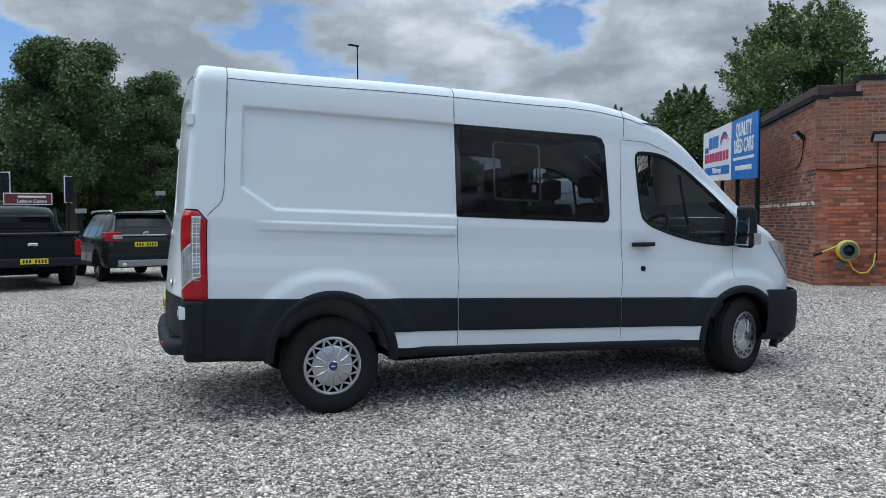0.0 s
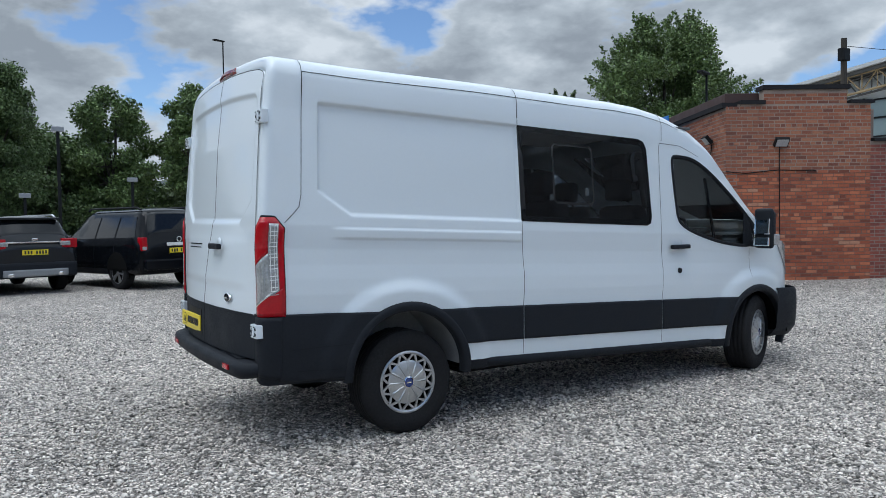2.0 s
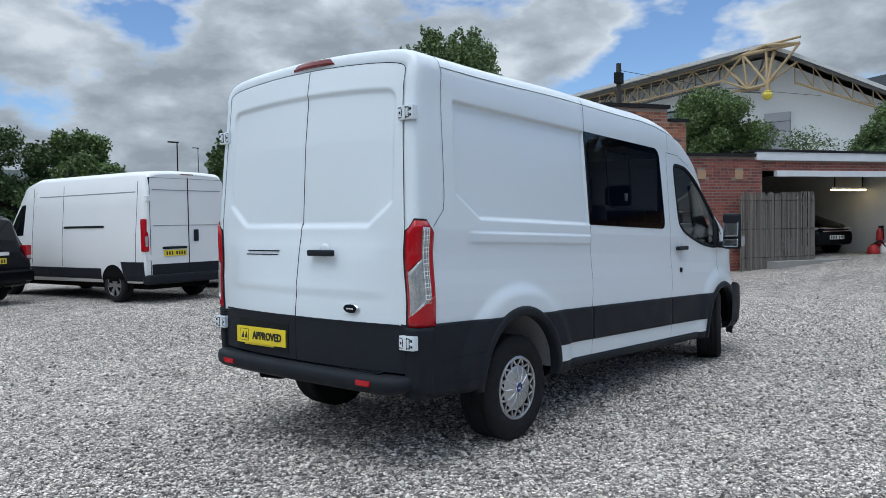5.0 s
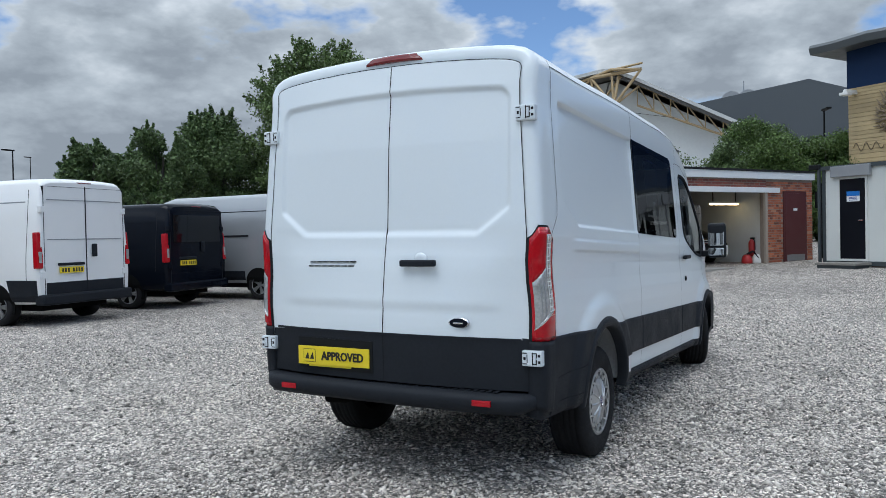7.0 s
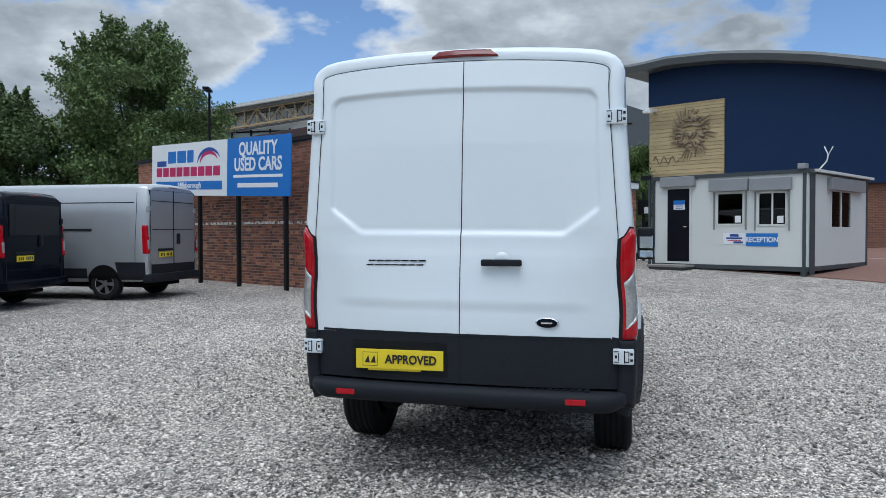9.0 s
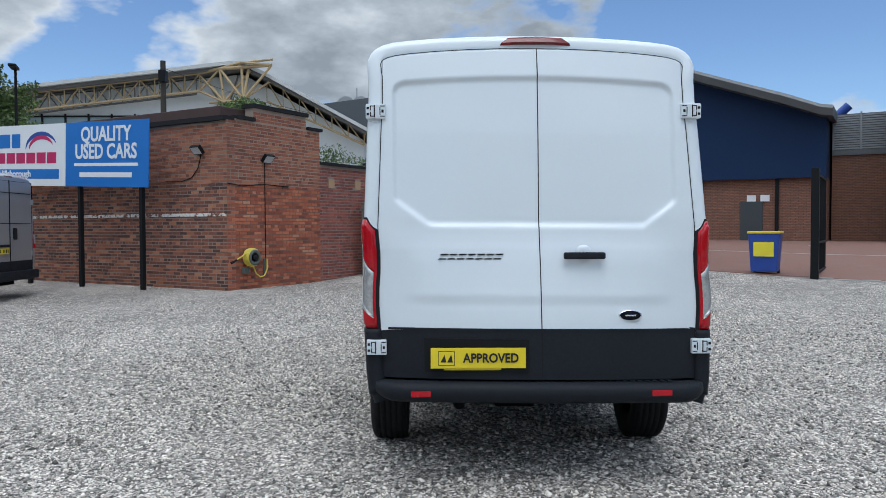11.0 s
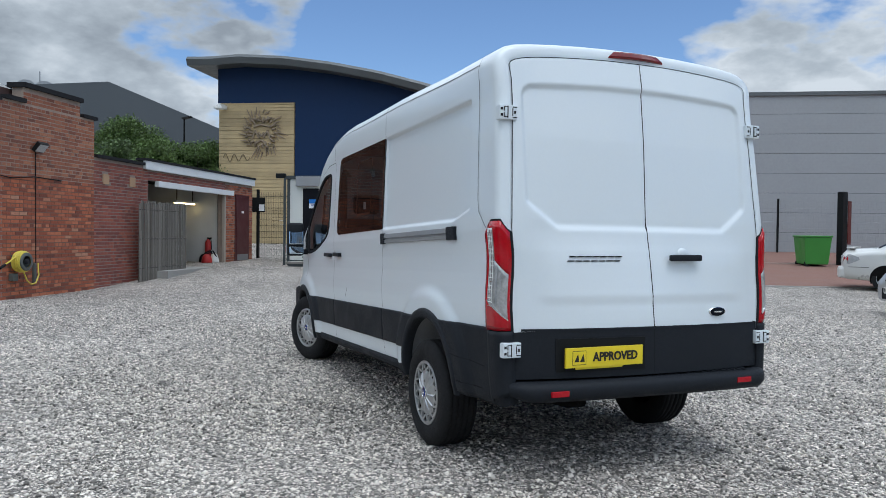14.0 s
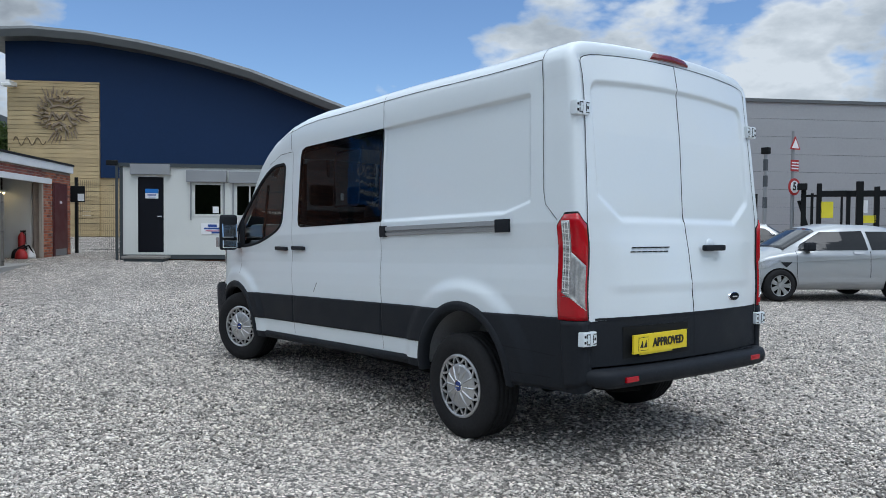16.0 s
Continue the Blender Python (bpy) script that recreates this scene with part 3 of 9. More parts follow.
# ---- the white van ----
VY, RAKE, LEAN = -0.025, 0.038, 0.018
SIDE_W = [(0.40, 0.945), (0.47, 0.965), (0.60, 0.978), (0.86, 0.986), (0.98, 0.992), (1.08, 0.989), (1.17, 0.981), (1.27, 0.979), (1.34, 0.984), (1.42, 0.989), (1.49, 0.985), (1.70, 0.974), (1.95, 0.962), (2.15, 0.950), (2.26, 0.949), (2.35, 0.945)]
ROOF_PTS = [(0.944, 2.352), (0.936, 2.388), (0.920, 2.422), (0.893, 2.450), (0.852, 2.473), (0.79, 2.490), (0.70, 2.502), (0.55, 2.515), (0.36, 2.526), (0.18, 2.532), (0.0, 2.533)]
ROOF_LINE = [(3.2, 2.47), (3.5, 2.45), (3.8, 2.405), (4.1, 2.315), (4.4, 2.155), (4.7, 1.955), (5.0, 1.75), (5.2, 1.62), (5.35, 1.535), (5.5, 1.475), (5.62, 1.40), (5.74, 1.29), (5.84, 1.15), (5.90, 1.04)]
REAR_X = [(0.40, 0.178), (0.86, 0.183), (1.30, 0.185), (1.48, 0.195), (1.60, 0.205), (1.95, 0.235), (2.25, 0.268), (2.41, 0.290), (2.54, 0.305)]
BULGE = [(0.84, 0.092), (0.90, 0.088), (0.96, 0.081), (1.02, 0.072), (1.08, 0.062), (1.14, 0.053), (1.20, 0.045), (1.26, 0.038), (1.34, 0.030), (1.42, 0.025), (1.95, 0.036), (2.25, 0.034), (2.45, 0.022)]
CORNER, CORNER_X, CORNER_Z = 0.083, 0.080, 0.092
ARCHES = [(1.205, 0.43, 0.455), (4.955, 0.48, 0.455)]


def vz(x, z):
    """The unladen van stands nose down."""
    return z - RAKE * (x - 1.21)


def panel_mask(x, z, side=-1):
    """The pressed panel behind the side window."""
    low = 1.49 + max(0.0, 0.80 - x) * (0.62 if side < 0 else 0.25)
    m = smooth(0.550, 0.570, x) * (1 - smooth(2.168, 2.19, x))
    return m * smooth(low - 0.008, low + 0.014, z) * (1 - smooth(2.192, 2.208, z))


def half_width(x, z, side=-1):
    w = lerp_table(z, SIDE_W)
    w -= 0.024 * max(0.0, 1 - (x - 0.1) / 0.9) ** 2
    d = max(0.0, (x - 4.25) / 1.68)
    w -= 0.035 * d + 0.50 * d ** 6
    w -= 0.025 * panel_mask(x, z, side)
    if side < 0:
        w += 0.012 * smooth(0.62, 0.80, x) * (1 - smooth(2.16, 2.19, x)) * smooth(1.335, 1.345, z) * (1 - smooth(1.40, 1.41, z))
    for cx, cz, r in ARCHES:
        q = math.hypot(x - cx, (z - cz) * 1.05)
        w += 0.030 * (1 - smooth(0.585, 0.70, q)) * (1 - smooth(1.0, 1.25, z))
    return w


def rear_x(y, z):
    """The outer face of the rear doors."""
    x = lerp_table(z, REAR_X) - lerp_table(z, BULGE) * (1 - min(1.0, abs(y) / 0.88) ** 2.4)
    ay = abs(y)
    low = max(1.425, 1.425 + (ay - 0.60) * 0.75)
    # rounded upper outline of the pressed panel
    qy, qz = ay - 0.725, z - (2.202 - 0.05 * ay * ay)
    d = min(max(qy, qz), 0.0) + math.hypot(max(qy, 0.0), max(qz, 0.0)) - 0.075
    rec = min(1.0, max(0.0, -d / 0.022))
    rec *= smooth(low - 0.014, low + 0.030, z)
    x += 0.017 * rec
    x -= 0.010 * smooth(0.98, 1.05, z) * (1 - smooth(1.20, 1.40, z)) * (1 - smooth(0.62, 0.80, ay))
    return x


def corner_turn(th):
    """How far a corner with a flat flank and a tight edge has turned, across and along."""
    return 1 - math.sin(th) ** 0.62, 1 - math.cos(th) ** 0.62


def section(x, side=-1):
    """One half of the body's outline at x, from sill to the middle of the roof."""
    top = lerp_table(x, ROOF_LINE)
    k = max(0.03, (top - 1.0) / 1.47)
    rows = [0.42 + 0.008625 * i for i in range(215)]
    pts = []
    for z in rows:
        zz = z if z < 1.0 else 1.0 + (z - 1.0) * k
        pts.append((half_width(x, zz if x > 3.2 else z, side), zz))
    squeeze = half_width(x, 1.5, side) / 0.983 if x > 4.25 else 1.0
    nose = 0.10 * smooth(4.3, 5.2, x)
    for y, z in ROOF_PTS:
        lift = (0.022 * smooth(0.8, 2.0, x) + 0.018 * smooth(2.8, 3.9, x)) * smooth(0.55, 0.90, y) * (1 - smooth(4.2, 4.7, x))
        pts.append(((y - nose * (y / 0.92)) * squeeze, 1.0 + (z - 1.0) * k + lift))
    # blend the top of the side into the roof's edge
    n = len(rows)
    y0, y1 = pts[n - 22][0], pts[n][0]
    for i in range(n - 22, n):
        t = (i - n + 22) / 22
        pts[i] = (min(pts[i][0], y0 + (y1 - y0) * t ** 1.5) if x > 4.2 else pts[i][0], pts[i][1])
    return pts


def van_point(x, y, z):
    return Vector((x, y + VY + LEAN * (z - 0.85), vz(x, z) + 0.008 * y))


def inside(poly, x, z):
    c = False
    for (x0, z0), (x1, z1) in zip(poly, poly[1:] + poly[:1]):
        if (z0 > z) != (z1 > z) and x < (x1 - x0) * (z - z0) / (z1 - z0) + x0:
            c = not c
    return c


SIDE_WIN = [(2.185, 1.488), (2.185, 2.205), (3.44, 2.205), (3.505, 2.185), (3.535, 2.13), (3.56, 1.56), (3.545, 1.505), (3.50, 1.485)]
CAB_WIN = [(3.845, 2.04), (3.865, 2.075), (3.90, 2.085), (4.10, 2.08), (4.30, 1.99), (4.55, 1.82), (4.80, 1.63), (4.88, 1.53), (4.91, 1.42), (4.89, 1.335), (4.60, 1.345), (4.32, 1.385), (4.05, 1.455), (3.93, 1.51), (3.885, 1.57)]


def rounded(poly, turns=2):
    """Cuts the corners of an outline until they run round."""
    for _ in range(turns):
        out = []
        for (x0, z0), (x1, z1) in zip(poly, poly[1:] + poly[:1]):
            out += [(x0 * 0.75 + x1 * 0.25, z0 * 0.75 + z1 * 0.25), (x0 * 0.25 + x1 * 0.75, z0 * 0.25 + z1 * 0.75)]
        poly = out
    return poly


CAB_WIN = rounded(CAB_WIN)


def grow(poly, d):
    cx, cz = sum(p[0] for p in poly) / len(poly), sum(p[1] for p in poly) / len(poly)
    out = []
    n = len(poly)
    for i in range(n):
        a, b, c = Vector(poly[i - 1]), Vector(poly[i]), Vector(poly[(i + 1) % n])
        t = ((b - a).normalized() + (c - b).normalized()).normalized()
        nrm = Vector((t.y, -t.x))
        if nrm.dot(b - Vector((cx, cz))) < 0:
            nrm = -nrm
        out.append(tuple(b + nrm * d))
    return out


def surface_sheet(polys, side, off, inner=0.006, step=0.07):
    """A sheet laid on the side of the van inside an outline, with a turned-in rim."""
    bm = bmesh.new()
    for poly in polys:
        vs = [bm.verts.new((p[0], 0, p[1])) for p in poly]
        f = bm.faces.new(vs)
        bmesh.ops.triangulate(bm, faces=[f])
    xs = [w.co.x for w in bm.verts]
    for i in range(1, int((max(xs) - min(xs)) / 0.25)):
        g = bm.verts[:] + bm.edges[:] + bm.faces[:]
        bmesh.ops.bisect_plane(bm, geom=g, plane_co=(min(xs) + i * 0.25, 0, 0), plane_no=(1, 0, 0))
    zs = [w.co.z for w in bm.verts]
    for i in range(1, int((max(zs) - min(zs)) / 0.2)):
        g = bm.verts[:] + bm.edges[:] + bm.faces[:]
        bmesh.ops.bisect_plane(bm, geom=g, plane_co=(0, 0, min(zs) + i * 0.2), plane_no=(0, 0, 1))
    rim = [e for e in bm.edges if e.is_boundary]
    r = bmesh.ops.extrude_edge_only(bm, edges=rim)
    low = {w for w in r["geom"] if isinstance(w, bmesh.types.BMVert)}
    for w in bm.verts:
        x, z = w.co.x, w.co.z
        y = half_width(x, z, side) + (off - inner if w in low else off)
        w.co = van_point(x, side * y, z)
    return bm


def patch(x0, x1, z0, z1, side, off, nx=24, nz=6, keep=None, z0f=None, z1f=None):
    """A raised moulding on the side of the van with rounded rims."""
    bm = bmesh.new()
    rows = []
    for j in range(-1, nz + 2):
        row = []
        for i in range(-1, nx + 2):
            x = x0 + (x1 - x0) * min(nx, max(0, i)) / nx
            lo, hi = (z0f(x) if z0f else z0), (z1f(x) if z1f else z1)
            z = lo + (hi - lo) * min(nz, max(0, j)) / nz
            o = -0.004 if i in (-1, nx + 1) or j in (-1, nz + 1) else off
            row.append(bm.verts.new(van_point(x, side * (half_width(x, z, side) + o), z)))
        rows.append(row)
    grid_faces(bm, rows)
    if keep:
        bmesh.ops.delete(bm, geom=[f for f in bm.faces if not keep(f.calc_center_median())], context="FACES")
    return bm


def seam(pts, side, width=0.0038, off=0.0015):
    """A dark shut line on the side."""
    bm = bmesh.new()
    fine = []
    for a, b in zip(pts, pts[1:]):
        n = max(1, int(math.hypot(b[0] - a[0], b[1] - a[1]) / 0.05))
        fine += [(a[0] + (b[0] - a[0]) * i / n, a[1] + (b[1] - a[1]) * i / n) for i in range(n)]
    fine.append(pts[-1])
    rows = []
    for i, (x, z) in enumerate(fine):
        p, q = fine[max(0, i - 1)], fine[min(len(fine) - 1, i + 1)]
        t = Vector((q[0] - p[0], q[1] - p[1])).normalized()
        row = []
        for s in (-1, 1):
            xx, zz = x - t.y * s * width / 2, z + t.x * s * width / 2
            row.append(bm.verts.new(van_point(xx, side * (half_width(xx, zz, side) + off), zz)))
        rows.append(row)
    grid_faces(bm, rows)
    return bm


def rear_sheet(y0, y1, z0, z1, off, ny=8, nz=6, round_=0.0):
    """A raised sheet on the rear doors."""
    bm = bmesh.new()
    rows = []
    for j in range(-1, nz + 2):
        row = []
        for i in range(-1, ny + 2):
            fy, fz = min(ny, max(0, i)) / ny, min(nz, max(0, j)) / nz
            y, z = y0 + (y1 - y0) * fy, z0 + (z1 - z0) * fz
            if round_:
                y = y0 + (y1 - y0) * (0.5 + (fy - 0.5) * (1 - round_ * (abs(2 * fz - 1)) ** 6))
            o = -0.004 if i in (-1, ny + 1) or j in (-1, nz + 1) else off
            row.append(bm.verts.new(van_point(rear_x(y, z) - o, y, z)))
        rows.append(row)
    grid_faces(bm, rows)
    return bm


def rear_seam(pts, width=0.007, off=0.002):
    bm = bmesh.new()
    fine = []
    for a, b in zip(pts, pts[1:]):
        n = max(1, int(math.hypot(b[0] - a[0], b[1] - a[1]) / 0.05))
        fine += [(a[0] + (b[0] - a[0]) * i / n, a[1] + (b[1] - a[1]) * i / n) for i in range(n)]
    fine.append(pts[-1])
    rows = []
    for i, (y, z) in enumerate(fine):
        p, q = fine[max(0, i - 1)], fine[min(len(fine) - 1, i + 1)]
        t = Vector((q[0] - p[0], q[1] - p[1])).normalized()
        rows.append([bm.verts.new(van_point(rear_x(y - t.y * s * width / 2, z + t.x * s * width / 2) - off, y - t.y * s * width / 2, z + t.x * s * width / 2)) for s in (-1, 1)])
    grid_faces(bm, rows)
    return bm


def corner_point(sec, i, th, side):
    """A point of the rounded rear corner; th runs from 0 on the rear face to 90 degrees on the side."""
    y, z = sec[i]
    y0, z0 = sec[max(0, i - 1)]
    y1, z1 = sec[min(len(sec) - 1, i + 1)]
    t = Vector((y1 - y0, z1 - z0)).normalized()
    if i == len(sec) - 1:
        t = Vector((-1, 0))
    nrm = Vector((t.y, -t.x))
    across, along = corner_turn(th)
    yy, zz = y - nrm.x * CORNER * across, z - nrm.y * CORNER_Z * across
    return lerp_table(z, REAR_X) + CORNER_X * along, yy, zz


def body_half(bm, side):
    sec0 = section(0.36, side)
    rows = []
    flange = []
    for i in range(len(sec0)):
        x, y, z = corner_point(sec0, i, 0.0, side)
        flange.append((x + 0.03, max(0.0, y - 0.02), z - (0.02 if z > 2.3 else 0.0)))
    rows.append(flange)
    for j in range(11):
        th = radians(90) * j / 11
        rows.append([corner_point(sec0, i, th, side) for i in range(len(sec0))])
    xs = [0.268 + 0.040 * i for i in range(8)] + [0.55 + 0.0125 * i for i in range(22)]
    xs += [0.86 + 0.04 * i for i in range(33)] + [2.16, 2.17, 2.18, 2.19, 2.20] + [2.24 + 0.045 * i for i in range(78)] + [5.745, 5.78, 5.82, 5.85, 5.875, 5.89]
    for x in xs:
        row = []
        for (y, z) in section(max(x, 0.36), side):
            sh = max(0.0, lerp_table(z, REAR_X) - 0.17) * max(0.0, 1 - (x - 0.268) / 0.55)
            row.append((x + sh, y, z))
        rows.append(row)
    vs = [[bm.verts.new(van_point(x, side * y, z)) for x, y, z in row] for row in rows]
    grid_faces(bm, vs)
    return rows


def cut_openings(bm, side):
    kill = []
    win, cab = grow(SIDE_WIN, -0.03), grow(CAB_WIN, 0.012)
    for f in bm.faces:
        c = f.calc_center_median()
        x, z = c.x, c.z + RAKE * (c.x - 1.21)
        if (c.y - VY) * side < 0.5:
            continue
        if inside(win, x, z) or inside(cab, x, z):
            kill.append(f)
        elif any(math.hypot(x - cx, z - cz) < r for cx, cz, r in ARCHES):
            kill.append(f)
    bmesh.ops.delete(bm, geom=kill, context="FACES")


def build_wheel(van, x, y, steer, flip):
    """Steel wheel with a silver trim of twelve petals, hub at its origin, outer face at -y."""
    w = thing("wheel", "", "")
    w.parent = van
    w.matrix_local = pose(x, y, 0.356, 0, 0, steer + (180 if flip else 0))
    bm = bmesh.new()
    prof = [(0.205, -0.098), (0.222, -0.110), (0.262, -0.119), (0.302, -0.118), (0.332, -0.108), (0.346, -0.094)]
    for i in range(5):
        y0 = -0.086 + i * 0.038
        prof += [(0.355, y0), (0.3555, y0 + 0.026), (0.347, y0 + 0.028), (0.347, y0 + 0.034)]
    prof += [(0.355, 0.104), (0.340, 0.116), (0.300, 0.122), (0.22, 0.11), (0.20, 0.09)]
    rings = lathe(bm, prof, 64)
    for k, ring in enumerate(rings):
        if 0.351 < prof[k][0]:
            for i, q in enumerate(ring):
                if (i + k) % 3 == 0:
                    q.co.x *= 0.988; q.co.z *= 0.988
    part("tyre", bm, RUBBER, w, "black all-terrain tyre", True)
    bm = bmesh.new()
    lathe(bm, [(0.0, 0.02), (0.10, 0.02), (0.17, 0.0), (0.195, -0.05), (0.205, -0.10), (0.21, -0.095), (0.208, 0.09)], 40)
    part("rim", bm, STEELBLACK, w, "black steel rim", True)
    # trim disc: dished middle, raised rays, zigzag of openings, outer ring
    bm = bmesh.new()
    n = 96
    prof = [(0.036, -0.118), (0.06, -0.117), (0.10, -0.113), (0.135, -0.106), (0.150, -0.100)]
    rr = []
    for r, h in prof:
        rr.append([bm.verts.new((r * math.cos(2 * math.pi * i / n), h - (0.006 if i % 8 in (0,) and 0.05 < r < 0.149 else 0.0), r * math.sin(2 * math.pi * i / n))) for i in range(n)])
    grid_faces(bm, rr, True)
    for k in range(12):
        a = 2 * math.pi * k / 12
        for s in (-1, 1):
            a1, a2 = a + s * 0.02, a + s * 0.24
            p = [(0.148, a1 - s * 0.05), (0.148, a1 + s * 0.06), (0.198, a2 + s * 0.045), (0.198, a2 - s * 0.055)]
            top = [bm.verts.new((r * math.cos(t), -0.108, r * math.sin(t))) for r, t in p]
            bot = [bm.verts.new((r * math.cos(t), -0.096, r * math.sin(t))) for r, t in p]
            bm.faces.new(top)
            for i in range(4):
                bm.faces.new((top[i], top[(i + 1) % 4], bot[(i + 1) % 4], bot[i]))
    lathe(bm, [(0.192, -0.09), (0.194, -0.110), (0.204, -0.114), (0.214, -0.110), (0.216, -0.10)], 64)
    part("wheel_trim", bm, ALLOY, w, "silver wheel trim with twelve petals")
    bm = bmesh.new()
    lathe(bm, [(0.040, -0.112), (0.040, -0.121), (0.033, -0.124), (0.032, -0.121)], 28)
    ring_ = part("badge_ring", bm, CHROME, w)
    bm = bmesh.new()
    lathe(bm, [(0.033, -0.120), (0.018, -0.124), (0.001, -0.125)], 24)
    part("badge", bm, BADGEBLUE, ring_, "blue centre badge")
    bm = bmesh.new()
    box(bm, -0.016, 0.016, -0.127, -0.124, -0.005, 0.005, 0.001)
    part("badge_mark", bm, CHROME, ring_)
    return w


def build_van():
    van = thing("van", "white high-roof crew van with black lower mouldings, parked on gravel", "van")
    bm = bmesh.new()
    for side in (-1, 1):
        body_half(bm, side)
        cut_openings(bm, side)
    bmesh.ops.remove_doubles(bm, verts=bm.verts, dist=0.0006)
    glassfaces = []
    for f in bm.faces:
        c = f.calc_center_median()
        z = c.z + RAKE * (c.x - 1.21)
        if 4.34 < c.x < 5.32 and abs(c.y - VY) < 0.74:
            glassfaces.append(f)
    bmesh.ops.delete(bm, geom=glassfaces, context="FACES")
    for f in bm.faces:
        c = f.calc_center_median()
        z = c.z + RAKE * (c.x - 1.21)
        if z < 0.485 or (z < 0.80 and (c.x < 0.70 or c.x > 5.35)):
            f.material_index = 1
    part("body", bm, [WHITE, CLAD], van, "glossy white painted body", True)
    # windscreen
    bm = bmesh.new()
    rows = []
    for i in range(16):
        x = 4.33 + (5.34 - 4.33) * i / 15
        s = section(x)
        pts = [p for p in s[-8:]]
        rows.append([bm.verts.new(van_point(x, -y * 0.95, z + 0.003)) for y, z in pts] + [bm.verts.new(van_point(x, y * 0.95, z + 0.003)) for y, z in pts[-2::-1]])
    grid_faces(bm, rows)
    ws = part("windscreen", bm, CABGLASS, van, "raked windscreen", True)
    ws.visible_shadow = False

    # rear doors
    zlo = 0.575
    secr = section(0.36)
    inset = [corner_point(secr, i, 0.0, -1) for i in range(len(secr))]
    edge = [(p[1], p[2]) for p in inset if p[2] > 0.5]
    ZS = 2.25
    MEET = [(0.58, -0.007), (0.9, -0.008), (1.42, -0.011), (2.257, -0.026), (2.437, -0.027)]
    def edge_y(z):
        return lerp_table(min(z, ZS), [(q[1], q[0]) for q in edge if q[1] < ZS + 0.03]) - 0.004
    def edge_z(y):
        return lerp_table(y + 0.004, sorted((q[0], q[1]) for q in edge if q[1] > ZS - 0.03)) - 0.004
    for s, nm, lab in ((1, "rear_door", "white left rear door with a black lower panel"), (-1, "rear_door", "white right rear door with a pull handle")):
        bm = bmesh.new()
        rows = []
        nz, ny = 170, 60
        for i in range(ny + 1):
            fy = math.sin(math.pi / 2 * (0.25 * i / ny + 0.75 * (i / ny) ** 1.0))
            zt_ = edge_z(fy * edge_y(ZS))
            row = []
            for j in range(nz + 1):
                z = zlo + (zt_ - zlo) * j / nz
                y0 = lerp_table(z, MEET) + s * 0.003
                y = y0 + (s * edge_y(z) - y0) * fy
                row.append(bm.verts.new(van_point(rear_x(y, z), y, z)))
            row.append(bm.verts.new(row[-1].co + Vector((0.03, 0, -0.002))))
            rows.append(row)
        rows.append([bm.verts.new(q.co + Vector((0.03, -s * 0.003, 0))) for q in rows[-1]])
        grid_faces(bm, rows)
        for f in bm.faces:
            c = f.calc_center_median()
            f.material_index = 1 if c.z + RAKE * (c.x - 1.21) < 0.85 else 0
        part(nm, bm, [WHITE, CLAD], van, lab, True)
    part("door_gap", rear_seam([(y, z) for z, y in MEET], 0.0042, 0.002), GAP, van)
    for s in (-1, 1):
        part("door_gap", rear_seam([(s * (q[0] - (0.002 if q[1] < 2.35 else 0.0)), q[1] - (0.002 if q[1] > 2.3 else 0.0)) for q in edge if q[1] > 0.58], 0.0045, 0.0025), GAP, van)
    bm = bmesh.new()
    box(bm, 0.30, 0.34, -0.88 + VY, 0.88 + VY, 0.50, 2.40)
    part("door_seal", bm, GAP, van, "black door seal behind the shut lines")
    part("trim_line", rear_seam([(-0.845, 0.851), (0.845, 0.851)], 0.014, 0.0035), CLAD, van)
    # number plate with its recess
    part("plate_recess", rear_sheet(0.065, 0.645, 0.612, 0.80, 0.004), STEELBLACK, van)
    plate = boxpart("number_plate", 0.078, 0.093, 0.345 - 0.262, 0.345 + 0.262, -0.056, 0.056, YELLOW, van, "yellow dealer plate", 0.002, m=Matrix.Translation((0, VY, vz(0, 0.695))))
    plate2 = boxpart("number_plate", 0.088, 0.097, 0.345 - 0.19, 0.345 + 0.19, -0.068, -0.03, YELLOW, van, "yellow plate behind", 0.001, m=Matrix.Translation((0, VY, vz(0, 0.695))))
    word("plate_word", "APPROVED", 0.070, PLATEBLACK, plate, pose(0.0765, 0.275, -0.001, 0, 0, -90), 0.88)
    boxpart("plate_mark", 0.0765, 0.0775, 0.475, 0.565, -0.040, 0.040, PLATEBLACK, plate, "plain square mark")
    boxpart("plate_mark", 0.0755, 0.0766, 0.478, 0.562, -0.037, 0.037, YELLOW, plate)
    for k in (0, 1):
        bm = bmesh.new()
        y0 = 0.538 - 0.036 * k
        front = [bm.verts.new((0.0745, y0 + dy, dz)) for dy, dz in ((0.015, -0.022), (-0.017, -0.022), (-0.008, 0.022))]
        bm.faces.new(front)
        r_ = bmesh.ops.extrude_face_region(bm, geom=bm.faces[:])
        bmesh.ops.translate(bm, vec=(0.0012, 0, 0), verts=[q for q in r_["geom"] if isinstance(q, bmesh.types.BMVert)])
        part("plate_mark", bm, PLATEBLACK, plate)
    # handle, letters as bars, oval badge
    def on_rear(y, z):
        return Matrix.Translation((rear_x(y, z), y + VY, vz(rear_x(y, z), z)))
    bm = bmesh.new()
    box(bm, -0.050, -0.018, -0.115, 0.115, -0.019, 0.019, 0.010)
    part("door_handle", bm, CLAD, van, "black pull handle", m=on_rear(-0.245, 1.262))
    bm = bmesh.new()
    lathe(bm, [(0.046, 0.0), (0.042, 0.008), (0.02, 0.011), (0.001, 0.012)], 24)
